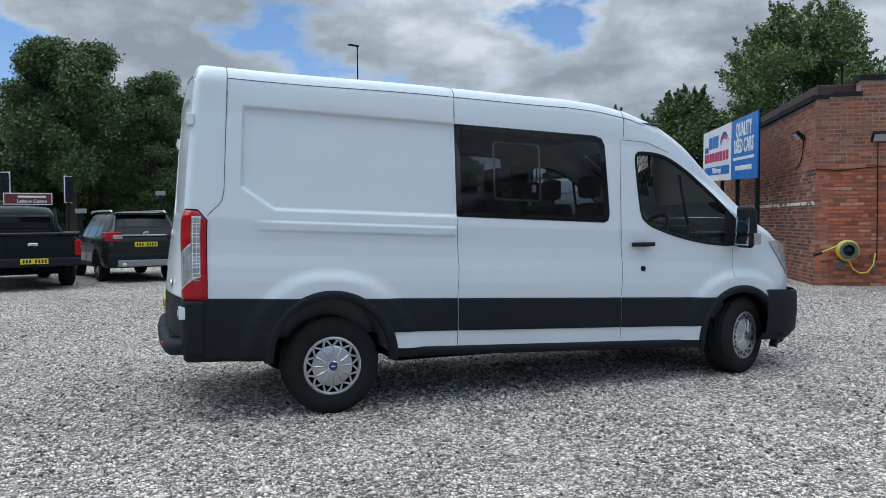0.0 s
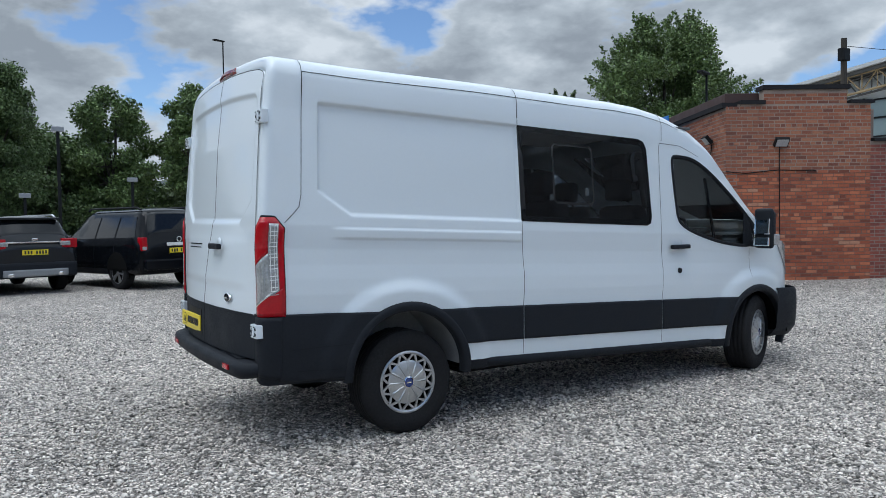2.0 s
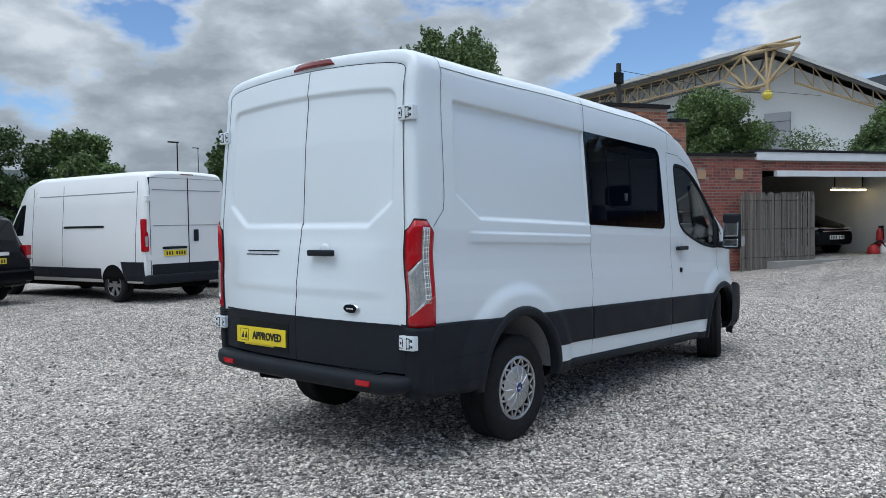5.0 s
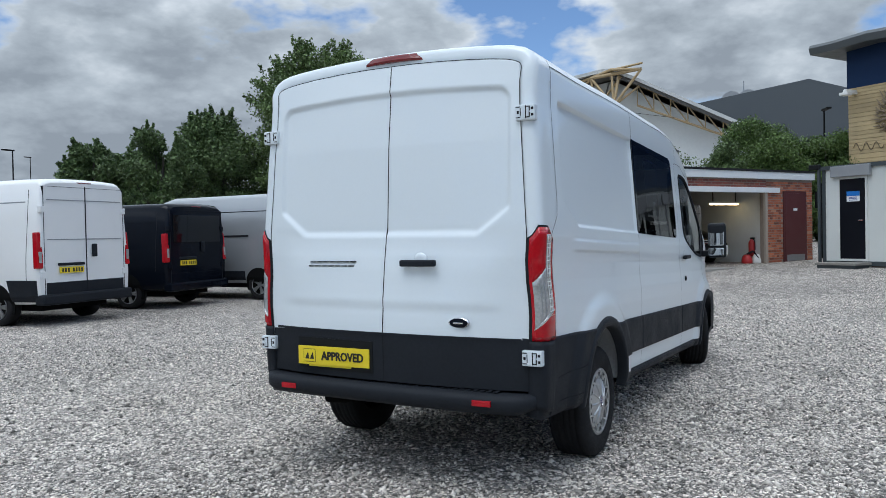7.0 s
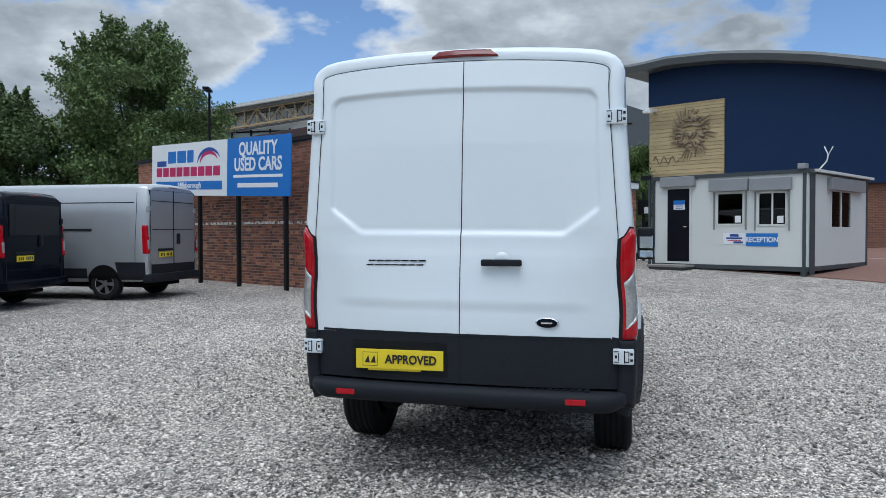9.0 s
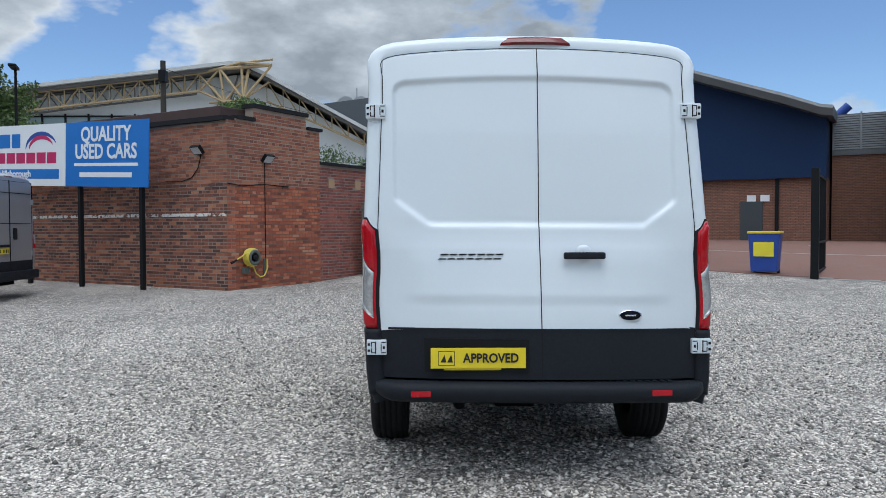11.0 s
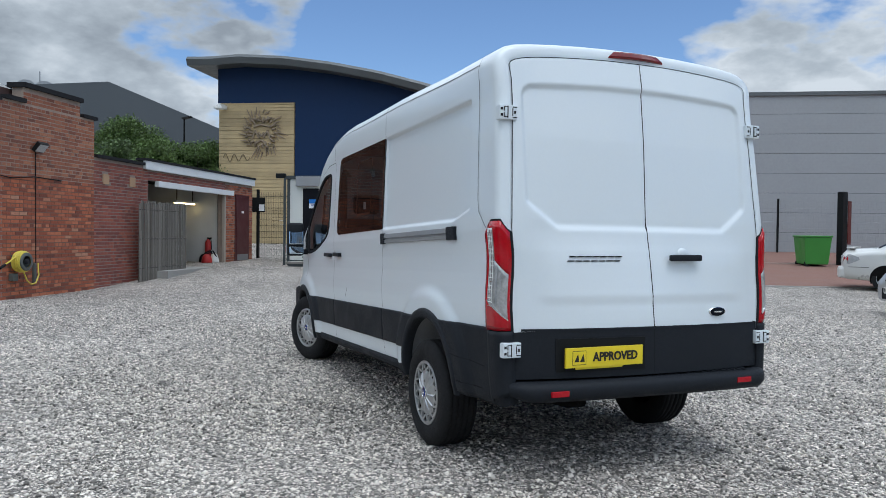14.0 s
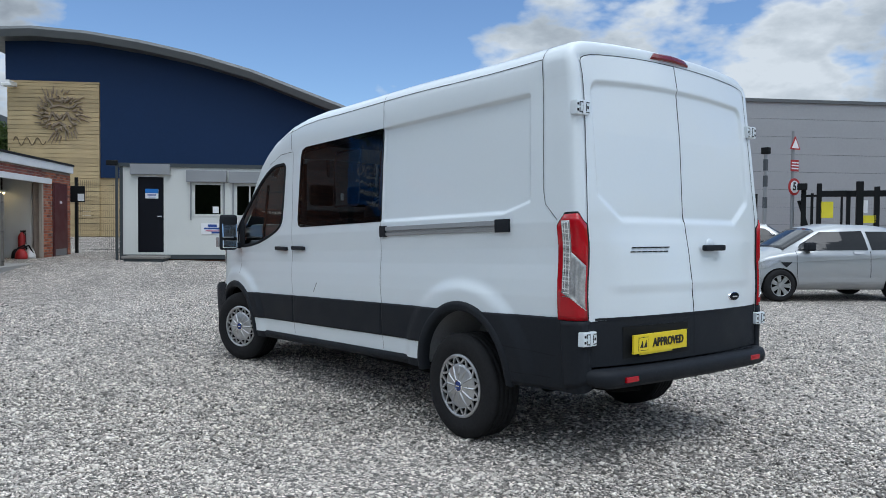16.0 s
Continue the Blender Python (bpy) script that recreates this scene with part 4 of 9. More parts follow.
    bmesh.ops.rotate(bm, verts=bm.verts, cent=(0, 0, 0), matrix=Matrix.Rotation(radians(90), 3, "Z"))
    part("handle_cup", bm, WHITE, van, soft=True, m=on_rear(-0.245, 1.276))
    for k in range(7):
        bm = bmesh.new()
        y0 = 0.535 - 0.051 * k
        box(bm, -0.007, 0.004, -0.021, 0.021, 0.009, 0.016, 0.001)
        box(bm, -0.007, 0.004, -0.021, 0.021, -0.016, -0.009, 0.001)
        for q in bm.verts:
            q.co.y -= q.co.z * 0.5
        part("letter_bar", bm, STEELBLACK, van, m=on_rear(y0, 1.258))
    bm = bmesh.new()
    lathe(bm, [(1.0, 0.0), (0.98, 0.010), (0.86, 0.013)], 40)
    bmesh.ops.transform(bm, matrix=Matrix.Rotation(radians(90), 4, "Z") @ Matrix.Diagonal((0.066, 1, 0.030, 1)), verts=bm.verts)
    bd = part("badge_rim", bm, CHROME, van, "chrome oval rim", True, m=on_rear(-0.50, 0.93))
    bm = bmesh.new()
    lathe(bm, [(0.88, 0.011), (0.5, 0.014), (0.001, 0.015)], 40)
    bmesh.ops.transform(bm, matrix=Matrix.Rotation(radians(90), 4, "Z") @ Matrix.Diagonal((0.066, 1, 0.030, 1)), verts=bm.verts)
    part("badge", bm, NAVYBLACK, bd, "dark oval badge", True)
    bm = bmesh.new()
    box(bm, -0.018, -0.016, -0.030, 0.030, -0.005, 0.004, 0.001)
    part("badge_mark", bm, CHROME, bd)
    # high brake lamp
    bm = bmesh.new()
    rows = []
    for z, w, x in ((2.470, 0.200, 0.315), (2.470, 0.202, 0.284), (2.482, 0.196, 0.279), (2.504, 0.164, 0.288), (2.513, 0.156, 0.296), (2.514, 0.154, 0.33)):
        rows.append([bm.verts.new(van_point(x + 0.018 * (y / 0.2) ** 2, y - 0.025, z - 0.10 * y * y)) for y in [w * (-1 + 2 * i / 12) for i in range(13)]])
    grid_faces(bm, rows)
    for k in (0, -1):
        bm.faces.new([r[k] for r in rows])
    part("brake_lamp", bm, DARKLENS, van, "dark red high brake lamp")
    # hinges
    for s in (-1, 1):
        for zc, hx, hy in ((2.080, 0.252, 0.886), (0.752, 0.178, 0.905)):
            m_ = Matrix.Translation((hx, s * hy + VY + LEAN * (zc - 0.85), vz(hx, zc))) @ Matrix.Diagonal((1, s, 1, 1))
            bm = bmesh.new()
            box(bm, -0.030, 0.02, -0.050, 0.062, -0.042, 0.042, 0.007)
            h = part("hinge", bm, WHITE, van, "white door hinge", m=m_)
            for nm_, y0, y1, z0, z1 in (("hinge_slot", 0.008, 0.014, -0.034, 0.034), ("hinge_slot", -0.046, -0.020, 0.026, 0.031), ("hinge_slot", -0.046, -0.020, -0.031, -0.026), ("hinge_slot", -0.022, -0.017, -0.022, 0.022), ("hinge_bolt", -0.040, -0.028, -0.008, 0.008), ("hinge_slot", 0.014, 0.036, 0.026, 0.031), ("hinge_slot", 0.014, 0.036, -0.031, -0.026), ("hinge_slot", 0.032, 0.037, 0.004, 0.028), ("hinge_slot", 0.032, 0.037, -0.028, -0.004), ("hinge_bolt", 0.042, 0.056, 0.010, 0.024), ("hinge_bolt", 0.042, 0.056, -0.024, -0.010)):
                boxpart(nm_, -0.0315, -0.029, y0, y1, z0, z1, GAP, h)
            boxpart("hinge_knuckle", -0.036, -0.022, 0.016, 0.030, -0.024, 0.024, WHITE, h, "", 0.003)
    # tail lamps wrapped round the corners
    sec = section(0.36)
    def lamp_sheet(side, f0, f1, zf0, zf1, off, nx=14, nz=14):
        bm2 = bmesh.new()
        zs = [p[1] for p in sec]
        rows2 = []
        for j in range(-1, nz + 2):
            row = []
            for i in range(-1, nx + 2):
                fi = min(nx, max(0, i)) / nx
                f = f0 + (f1 - f0) * fi
                z = zf0(f) + (zf1(f) - zf0(f)) * min(nz, max(0, j)) / nz
                o = -0.004 if i in (-1, nx + 1) or j in (-1, nz + 1) else off
                arc = 0.68
                if f < arc:
                    th = radians(90) * f / arc
                    across, along = corner_turn(th)
                    x = lerp_table(z, REAR_X) + CORNER_X * along - o * math.cos(th)
                    y = half_width(0.36, z) - CORNER * across + o * math.sin(th)
                else:
                    x = lerp_table(z, REAR_X) + CORNER_X + (f - arc) / (1 - arc) * 0.072
                    y = half_width(max(x, 0.36), z) + o
                row.append(bm2.verts.new(van_point(x, side * y, z)))
            rows2.append(row)
        grid_faces(bm2, rows2)
        return bm2
    for side in (-1, 1):
        def cap(f):
            return 1.462 - 0.07 * max(0.0, abs(f - 0.5) - 0.22) / 0.28
        lamp = part("tail_lamp", lamp_sheet(side, 0.03, 0.99, lambda f: 0.850, cap, 0.010), REDLENS, van, "red and clear wrap-round tail lamp", True)
        part("lamp_surround", lamp_sheet(side, 0.0, 1.02, lambda f: 0.838, lambda f: cap(f) + 0.012, 0.004), GAP, lamp)
        def low_edge(f):
            return 0.916 + 0.107 * (f - 0.1) / 0.75
        def red_edge(f):
            return 1.165 + 0.070 * (f - 0.1) / 0.45
        part("lens_clear", lamp_sheet(side, 0.09, 0.60, low_edge, red_edge, 0.0135, 18, 10), CLEARLENS, lamp, "clear ribbed lens", True)
        part("lens_clear", lamp_sheet(side, 0.60, 0.82, low_edge, lambda f: 1.425, 0.0135, 8, 18), CLEARLENS, lamp, "", True)
        part("lens_red", lamp_sheet(side, 0.09, 0.58, lambda f: red_edge(f) + 0.006, lambda f: cap(f) - 0.022, 0.015), REDLENS, lamp, "", True)
        part("lens_red", lamp_sheet(side, 0.09, 0.92, lambda f: 0.868, lambda f: low_edge(f) - 0.006, 0.015), REDLENS, lamp, "", True)
        part("lens_edge", lamp_sheet(side, 0.08, 0.83, lambda f: low_edge(f) - 0.007, lambda f: low_edge(f), 0.0165, 14, 1), CHROME, lamp)
        for k in range(19):
            zc = 0.985 + 0.0228 * k
            part("lamp_rib", lamp_sheet(side, 0.62, 0.80, lambda f: zc + 0.02 * (f - 0.7), lambda f: zc + 0.0045 + 0.02 * (f - 0.7), 0.0155, 6, 1), PLATEWHITE if k % 3 else CHROME, lamp)
        for f0 in (0.635, 0.705, 0.775):
            part("lamp_rib", lamp_sheet(side, f0, f0 + 0.012, lambda f: low_edge(f) + 0.02, lambda f: 1.415, 0.0158, 1, 14), PLATEWHITE, lamp)
        for f0 in (0.30, 0.45):
            part("lamp_rib", lamp_sheet(side, f0, f0 + 0.02, lambda f: low_edge(f) + 0.012, lambda f: red_edge(f) - 0.012, 0.0155, 1, 6), GALV, lamp)
    # rear bumper with step
    bm = bmesh.new()
    rows = []
    nb = 40
    for i in range(nb + 1):
        t = -1 + 2 * i / nb
        y = 0.956 * (abs(t) ** 0.85) * (1 if t > 0 else -1)
        c = max(0.0, (abs(t) - 0.80) / 0.20)
        xo = 0.022 + 0.055 * t * t + 0.20 * (1 - math.sqrt(max(0.0, 1 - c * c)))
        hi = 0.562
        rows.append([bm.verts.new(van_point(xo + dx, y * (1 - 0.02 * (dx > 0.1)), z)) for dx, z in ((0.16, hi), (0.05, hi), (0.012, hi - 0.012), (0.0, hi - 0.040), (0.004, 0.475 + 0.045 * c * c), (0.03, 0.452 + 0.060 * c * c), (0.20, 0.445 + 0.06 * c * c))])
    grid_faces(bm, rows)
    bump = part("rear_bumper", bm, CLAD, van, "black plastic rear bumper with a step", True)
    for k in range(36):
        y = -0.72 + 1.44 * k / 35
        boxpart("step_rib", 0.095, 0.16, y - 0.012 + VY, y + 0.012 + VY, vz(0.05, 0.560), vz(0.05, 0.5638), CLAD, bump)
    for side in (-1, 1):
        boxpart("reflector", 0.038, 0.07, -0.055, 0.055, -0.016, 0.016, REDLENS, bump, "red reflector", 0.003, m=Matrix.Translation((0, side * 0.66 + VY, vz(0, 0.505))))
        # corner moulding behind the wheel
        def keep_rear(c):
            return math.hypot(c.x - 1.205, c.z - 0.455) > 0.438
        part("corner_moulding", patch(0.295, 1.02, 0.435, 0.862, side, 0.010, 72, 28, keep_rear), CLAD, bump, "", True)
        bm = lamp_sheet(side, 0.0, 0.9, lambda f: 0.445 + 0.05 * (1 - f), lambda f: 0.845, 0.014)
        part("corner_moulding", bm, CLAD, bump, "", True)
        part("moulding_line", seam([(0.36, 0.635), (0.78, 0.665)], side, 0.005, 0.015), GAP, bump)
        part("moulding_line", seam([(0.40, 0.50), (0.70, 0.505)], side, 0.005, 0.015), GAP, bump)

    # side mouldings
    for side in (-1, 1):
        def keep_arch(c):
            zz = c.z
            return all(math.hypot(c.x - cx, zz - (cz - RAKE * (cx - 1.21))) > 0.438 for cx, cz, r in ARCHES)
        for xa, xb in ((1.40, 2.178), (2.19, 3.655), (3.668, 4.76)):
            part("side_moulding", patch(xa, xb, 0.612, 0.862, side, 0.010, 60, 14, keep_arch), CLAD, van, "black lower side moulding", True)
        # sill step
        bm = bmesh.new()
        for xa, xb in ((1.66, 4.42),):
            rows = []
            for i in range(20):
                x = xa + (xb - xa) * i / 19
                w = 0.955
                rows.append([bm.verts.new(van_point(x, side * yy, z)) for yy, z in ((w - 0.06, 0.50), (w + 0.018, 0.492), (w + 0.02, 0.455), (w + 0.005, 0.425), (w - 0.2, 0.41))])
            grid_faces(bm, rows)
        part("sill", bm, CLAD, van, "black sill", True)
        # wheel arch lips
        for (cx, cz, r), (a0, a1) in zip(ARCHES, ((-3, 183), (-12, 188))):
            bm = bmesh.new()
            rows = []
            n = 40
            for i in range(n + 1):
                a = radians(a0 + (a1 - a0) * i / n)
                row = []
                for rr, o in ((0.425, -0.05), (0.428, 0.006), (0.438, 0.017), (0.468, 0.019), (0.486, 0.013), (0.494, -0.004)):
                    x, z = cx + rr * math.cos(a), cz + rr * math.sin(a)
                    row.append(bm.verts.new(van_point(x, side * (half_width(x, max(z, 0.42), side) + o), z)))
                rows.append(row)
            grid_faces(bm, rows)
            part("wheel_arch_lip", bm, CLAD, van, "black wheel arch lip", True)
            # housing inside
            bm = bmesh.new()
            rows = []
            for i in range(25):
                a = radians(3 + 174 * i / 24)
                rows.append([bm.verts.new(van_point(cx + 0.452 * math.cos(a), side * yy, cz + 0.452 * math.sin(a))) for yy in (0.975, 0.80, 0.56, 0.50)])
            grid_faces(bm, rows)
            hub = [bm.verts.new(van_point(cx + 0.452 * math.cos(radians(3 + 174 * i / 24)), side * 0.50, cz + 0.452 * math.sin(radians(3 + 174 * i / 24)))) for i in range(25)]
            bm.faces.new(hub)
            part("wheel_housing", bm, [WELLGREY if cx < 2 else DARK], van, "", True)
        # shut lines
        part("panel_gap", seam([(2.182, 0.50), (2.182, 0.87), (2.188, 0.95), (2.196, 1.10), (2.190, 1.25), (2.185, 1.40), (2.185, 2.345)], side), GAP, van)
        part("panel_gap", seam([(3.662, 0.51), (3.662, 0.87), (3.672, 0.98), (3.682, 1.12), (3.672, 1.28), (3.668, 1.45), (3.680, 1.95), (3.690, 2.17), (3.705, 2.19), (3.95, 2.185), (4.18, 2.11)], side), GAP, van)
        part("panel_gap", seam([(4.855, 0.96), (4.848, 1.05), (4.855, 1.30)], side), GAP, van)
        part("panel_gap", seam([(0.345, 1.43), (0.442, 1.53), (0.459, 1.61), (0.467, 1.76), (0.481, 2.05), (0.498, 2.345)], side), GAP, van)
        # roof gutter line
        bm = bmesh.new()
        rows = []
        for i in range(70):
            x = 0.502 + 3.45 * i / 69
            s = section(max(x, 0.36))
            p, q = Vector(s[-10]), Vector(s[-9])
            t = (q - p).normalized()
            o = Vector((t.y, -t.x)) * 0.002
            rows.append([bm.verts.new(van_point(x, side * w_.x, w_.y)) for w_ in (p + o - t * 0.0026, p + o + t * 0.0026)])
        grid_faces(bm, rows)
        part("roof_gutter", bm, GAP, van, "dark roof seam")
        for xr, count in ((0.495, 11), (2.185, 9), (3.73, 8)):
            bm = bmesh.new()
            rows = []
            s = section(xr)[-13:][:count + 2]
            last_ = len(s) - 1
            for k, (y0, z0) in enumerate(s):
                t = Vector((s[min(k + 1, last_)][0] - s[max(k - 1, 0)][0], s[min(k + 1, last_)][1] - s[max(k - 1, 0)][1])).normalized()
                rows.append([bm.verts.new(van_point(xr + (z0 - 2.352) * 0.05 + d, side * (y0 + t.y * 0.003), z0 - t.x * 0.003)) for d in (-0.0021, 0.0021)])
            grid_faces(bm, rows)
            part("panel_gap", bm, GAP, van)
        # crew window
        if side < 0:
            w = part("side_window", surface_sheet([SIDE_WIN], side, 0.004), PRIVACY, van, "large dark tinted side window")
        else:
            w = part("side_window", surface_sheet([SIDE_WIN], side, 0.004), PRIVACY, van, "large dark tinted side window of the sliding door")
        w.visible_shadow = False
        fr = grow(SIDE_WIN, -0.055)
        bmf = bmesh.new()
        for i in range(len(fr)):
            j = (i + 1) % len(fr)
            q = [bmf.verts.new(van_point(p[0], side * (half_width(p[0], p[1], side) + 0.0025), p[1])) for p in (fr[i], fr[j], SIDE_WIN[j], SIDE_WIN[i])]
            bmf.faces.new(q)
        part("window_border", bmf, SCREENBLACK, w, "black printed border")
        bmf = bmesh.new()
        lo = [(2.50, 1.66), (2.50, 2.07), (2.53, 2.10), (2.89, 2.10), (2.92, 2.07), (2.92, 1.66), (2.89, 1.63), (2.53, 1.63)]
        li = grow(lo, -0.018)
        for i in range(len(lo)):
            j = (i + 1) % len(lo)
            q = [bmf.verts.new(van_point(p[0], side * (half_width(p[0], p[1], side) + 0.0055), p[1])) for p in (lo[i], lo[j], li[j], li[i])]
            bmf.faces.new(q)
        part("slider_frame", bmf, SCREENBLACK, w, "sliding pane frame")
        bmf = bmesh.new()
        box(bmf, 2.855, 2.885, side * 0.935 - 0.008 + VY, side * 0.935 + 0.008 + VY, vz(2.87, 1.70), vz(2.87, 1.76), 0.003)
        part("slider_catch", bmf, PLATEWHITE, w, "small pale catch")
        # cab door window
        g = part("cab_window", surface_sheet([CAB_WIN], side, -0.004), CABGLASS, van, "cab door window")
        g.visible_shadow = False
        fo = grow(CAB_WIN, 0.022)
        bmf = bmesh.new()
        for i in range(len(fo)):
            j = (i + 1) % len(fo)
            rws = [[bmf.verts.new(van_point(p[0], side * (half_width(p[0], p[1], side) + o), p[1])) for p in (A_, B_)] for (A_, B_), o in (((fo[i], fo[j]), 0.0), ((grow(CAB_WIN, 0.018)[i], grow(CAB_WIN, 0.018)[j]), 0.007), ((CAB_WIN[i], CAB_WIN[j]), 0.006), ((grow(CAB_WIN, -0.012)[i], grow(CAB_WIN, -0.012)[j]), -0.012))]
            grid_faces(bmf, rws)
        bmesh.ops.remove_doubles(bmf, verts=bmf.verts, dist=0.0005)
        part("window_seal", bmf, GAP, g, "black rubber seal")
        part("sail_panel", surface_sheet([[(4.76, 1.325), (4.78, 1.655), (4.86, 1.60), (4.95, 1.52), (5.10, 1.315)]], side, 0.006), CLAD, van, "black mirror sail panel")
        bmf = bmesh.new()
        pipe(bmf, [van_point(4.42, side * 0.925, 1.385), van_point(4.33, side * 0.90, 1.93)], 0.014)
        part("quarter_bar", bmf, GAP, g)
        # handles and lock
        for hx in ((3.875,) if side < 0 else (3.875, 3.535)):
            bm = bmesh.new()
            box(bm, hx - 0.11, hx + 0.11, 0.985, 1.022, -0.018, 0.018, 0.010)
            part("door_handle", bm, CLAD, van, "black door handle", m=Matrix.Translation((0, VY, vz(hx, 1.305))) @ Matrix.Diagonal((1, side, 1, 1)))
            bm = bmesh.new()
            lathe(bm, [(0.045, 0.0), (0.04, 0.008), (0.001, 0.010)], 20)
            part("handle_cup", bm, WHITE, van, soft=True, m=Matrix.Translation((hx, side * 0.978 + VY, vz(hx, 1.328))))
        if side < 0:
            bm = bmesh.new()
            lathe(bm, [(0.024, -0.002), (0.022, 0.008), (0.010, 0.012), (0.001, 0.013)], 20)
            bmesh.ops.transform(bm, matrix=Matrix.Diagonal((1, -1, 1, 1)), verts=bm.verts)
            part("door_lock", bm, GAP, van, "round black lock cover", m=Matrix.Translation((3.885, -0.984 + VY, vz(3.885, 1.10))))
        else:
            bm = bmesh.new()
            rows = []
            for i in range(31):
                x = 0.74 + 1.43 * i / 30
                rows.append([bm.verts.new(van_point(x, half_width(x, z, 1) + d, z)) for z, d in ((1.375, -0.004), (1.377, 0.014), (1.398, 0.016), (1.401, 0.006), (1.412, 0.006), (1.415, 0.016), (1.445, 0.014), (1.448, -0.004))])
            grid_faces(bm, rows)
            rail = part("door_rail", bm, SHUTTER, van, "grey sliding door rail")
            for xa, xb in ((0.735, 0.855), (2.10, 2.175)):
                part("rail_cap", patch(xa, xb, 1.370, 1.452, 1, 0.021, 4, 3), CLAD, rail, "black rail end cap")
            part("scratch", seam([(3.20, 0.99), (3.27, 0.905)], 1, 0.006, 0.002), GAP, van, "dark scratch")

        # door mirror
        mr_ = thing("mirror", "", "")
        mr_.parent = van
        mr_.matrix_local = Matrix.Translation((4.86, VY, vz(4.86, 1.43))) @ Matrix.Diagonal((1, side, 1, 1))
        bm = bmesh.new()
        box(bm, -0.035, 0.068, 1.03, 1.215, -0.13, 0.235, 0.03)
        for q in bm.verts:
            if q.co.x > 0.015:
                q.co.y = 1.12 + (q.co.y - 1.12) * 0.80
                q.co.z = 0.05 + (q.co.z - 0.05) * 0.86
        part("mirror_housing", bm, CLAD, mr_, "black mirror housing", True)
        bm = bmesh.new()
        box(bm, 0.0, 0.09, 0.90, 1.06, -0.115, -0.055, 0.015)
        part("mirror_arm", bm, CLAD, mr_)
        bm = bmesh.new()
        box(bm, -0.042, -0.034, 1.045, 1.20, -0.005, 0.215, 0.012)
        box(bm, -0.042, -0.034, 1.045, 1.20, -0.11, -0.025, 0.012)
        bmesh.ops.rotate(bm, verts=bm.verts, cent=(-0.036, 1.12, 0.05), matrix=Matrix.Rotation(radians(5), 3, "Y"))
        part("mirror_glass", bm, MIRROR, mr_, "two mirror panes")
        bm = bmesh.new()
        box(bm, 0.0, 0.075, 1.20, 1.225, -0.10, 0.0, 0.01)
        part("indicator", bm, CLEARLENS, mr_, "clear indicator lens")

        # headlamp edge and front bumper side
        part("headlamp", surface_sheet([[(5.30, 1.37), (5.42, 1.385), (5.56, 1.34), (5.70, 1.18), (5.74, 1.06), (5.66, 1.05), (5.55, 1.14)]], side, 0.012), CLEARLENS, van, "headlamp")
    # front bumper
    bm = bmesh.new()
    rows = []
    for i in range(41):
        t = -1 + 2 * i / 40
        a = t * math.pi / 2
        x = 5.25 + 0.70 * max(0.0, math.cos(a)) ** 0.55
        y = 0.985 * math.sin(a) if abs(t) < 1 else 0.985 * t
        rows.append([bm.verts.new(van_point(x - dx, y * (1 - dx * 0.3), z)) for dx, z in ((0.03, 0.93), (0.0, 0.90), (0.0, 0.72), (0.02, 0.55), (0.10, 0.47), (0.35, 0.45))])
    grid_faces(bm, rows)
    part("front_bumper", bm, CLAD, van, "black front bumper", True)

    # underside, axle, flaps, hooks
    bm = bmesh.new()
    box(bm, 0.75, 5.45, -0.62 + VY, 0.62 + VY, 0.36, 0.52, 0.03)
    box(bm, 0.16, 0.8, -0.80 + VY, 0.80 + VY, 0.50, 0.58, 0.02)
    box(bm, 1.7, 4.40, -0.86 + VY, 0.86 + VY, 0.34, 0.46, 0.02)
    part("underbody", bm, DARK, van, "dark underbody")
    bm = bmesh.new()
    rod(bm, (1.21, -0.80, 0.36), (1.21, 0.80, 0.36), 0.06)
    rod(bm, (1.21, -0.12, 0.36), (1.21, 0.14, 0.36), 0.15, 0.15, 16)
    part("rear_axle", bm, DARK, van)
    # exhaust and spare wheel are added, unseen, to cut light leaking under the tail
    bm = bmesh.new()
    pipe(bm, [(0.16, 0.42, 0.47), (0.32, 0.42, 0.43), (0.85, 0.46, 0.40)], 0.03, 10)
    part("exhaust_pipe", bm, DARK, van, "added dark exhaust pipe")
    bm = bmesh.new()
    lathe(bm, [(0.30, -0.09), (0.335, -0.06), (0.335, 0.06), (0.30, 0.09), (0.18, 0.09), (0.18, -0.09), (0.30, -0.09)], 28, "z")
    part("spare_wheel", bm, RUBBER, van, "added spare wheel slung under the tail", True, m=Matrix.Translation((0.66, -0.05, 0.56)))
    for y, flip in ((-0.868, False), (0.868, True)):
        build_wheel(van, 1.208, y, 0, flip)
    STEER = 20
    for side, flip in ((-1, False), (1, True)):
        build_wheel(van, 4.955 + side * -0.04, side * 0.852, STEER, flip)

    # cabin inside
    bm = bmesh.new()
    box(bm, 2.22, 4.7, -0.92 + VY, 0.92 + VY, 0.60, 0.64)
    part("cabin_floor", bm, TRIM, van)
    bm = bmesh.new()
    box(bm, 2.08, 2.12, -0.87 + VY, 0.87 + VY, 0.60, 2.25)
    part("bulkhead", bm, TRIM, van, "grey bulkhead")
    bm = bmesh.new()
    box(bm, 2.10, 4.12, -0.90 + VY, 0.90 + VY, 2.225, 2.245, 0.006)
    part("headlining", bm, PALETRIM, van)
    for side in (-1, 1):
        for xa, xb, za, zb in ((2.12, 3.66, 0.62, 1.475), (3.70, 4.80, 0.62, 1.315), (3.575, 3.76, 1.475, 2.08)):
            bm = bmesh.new()
            box(bm, xa, xb, side * 0.905 - 0.012 + VY, side * 0.905 + 0.012 + VY, vz(xa, za), vz(xa, zb), 0.005)
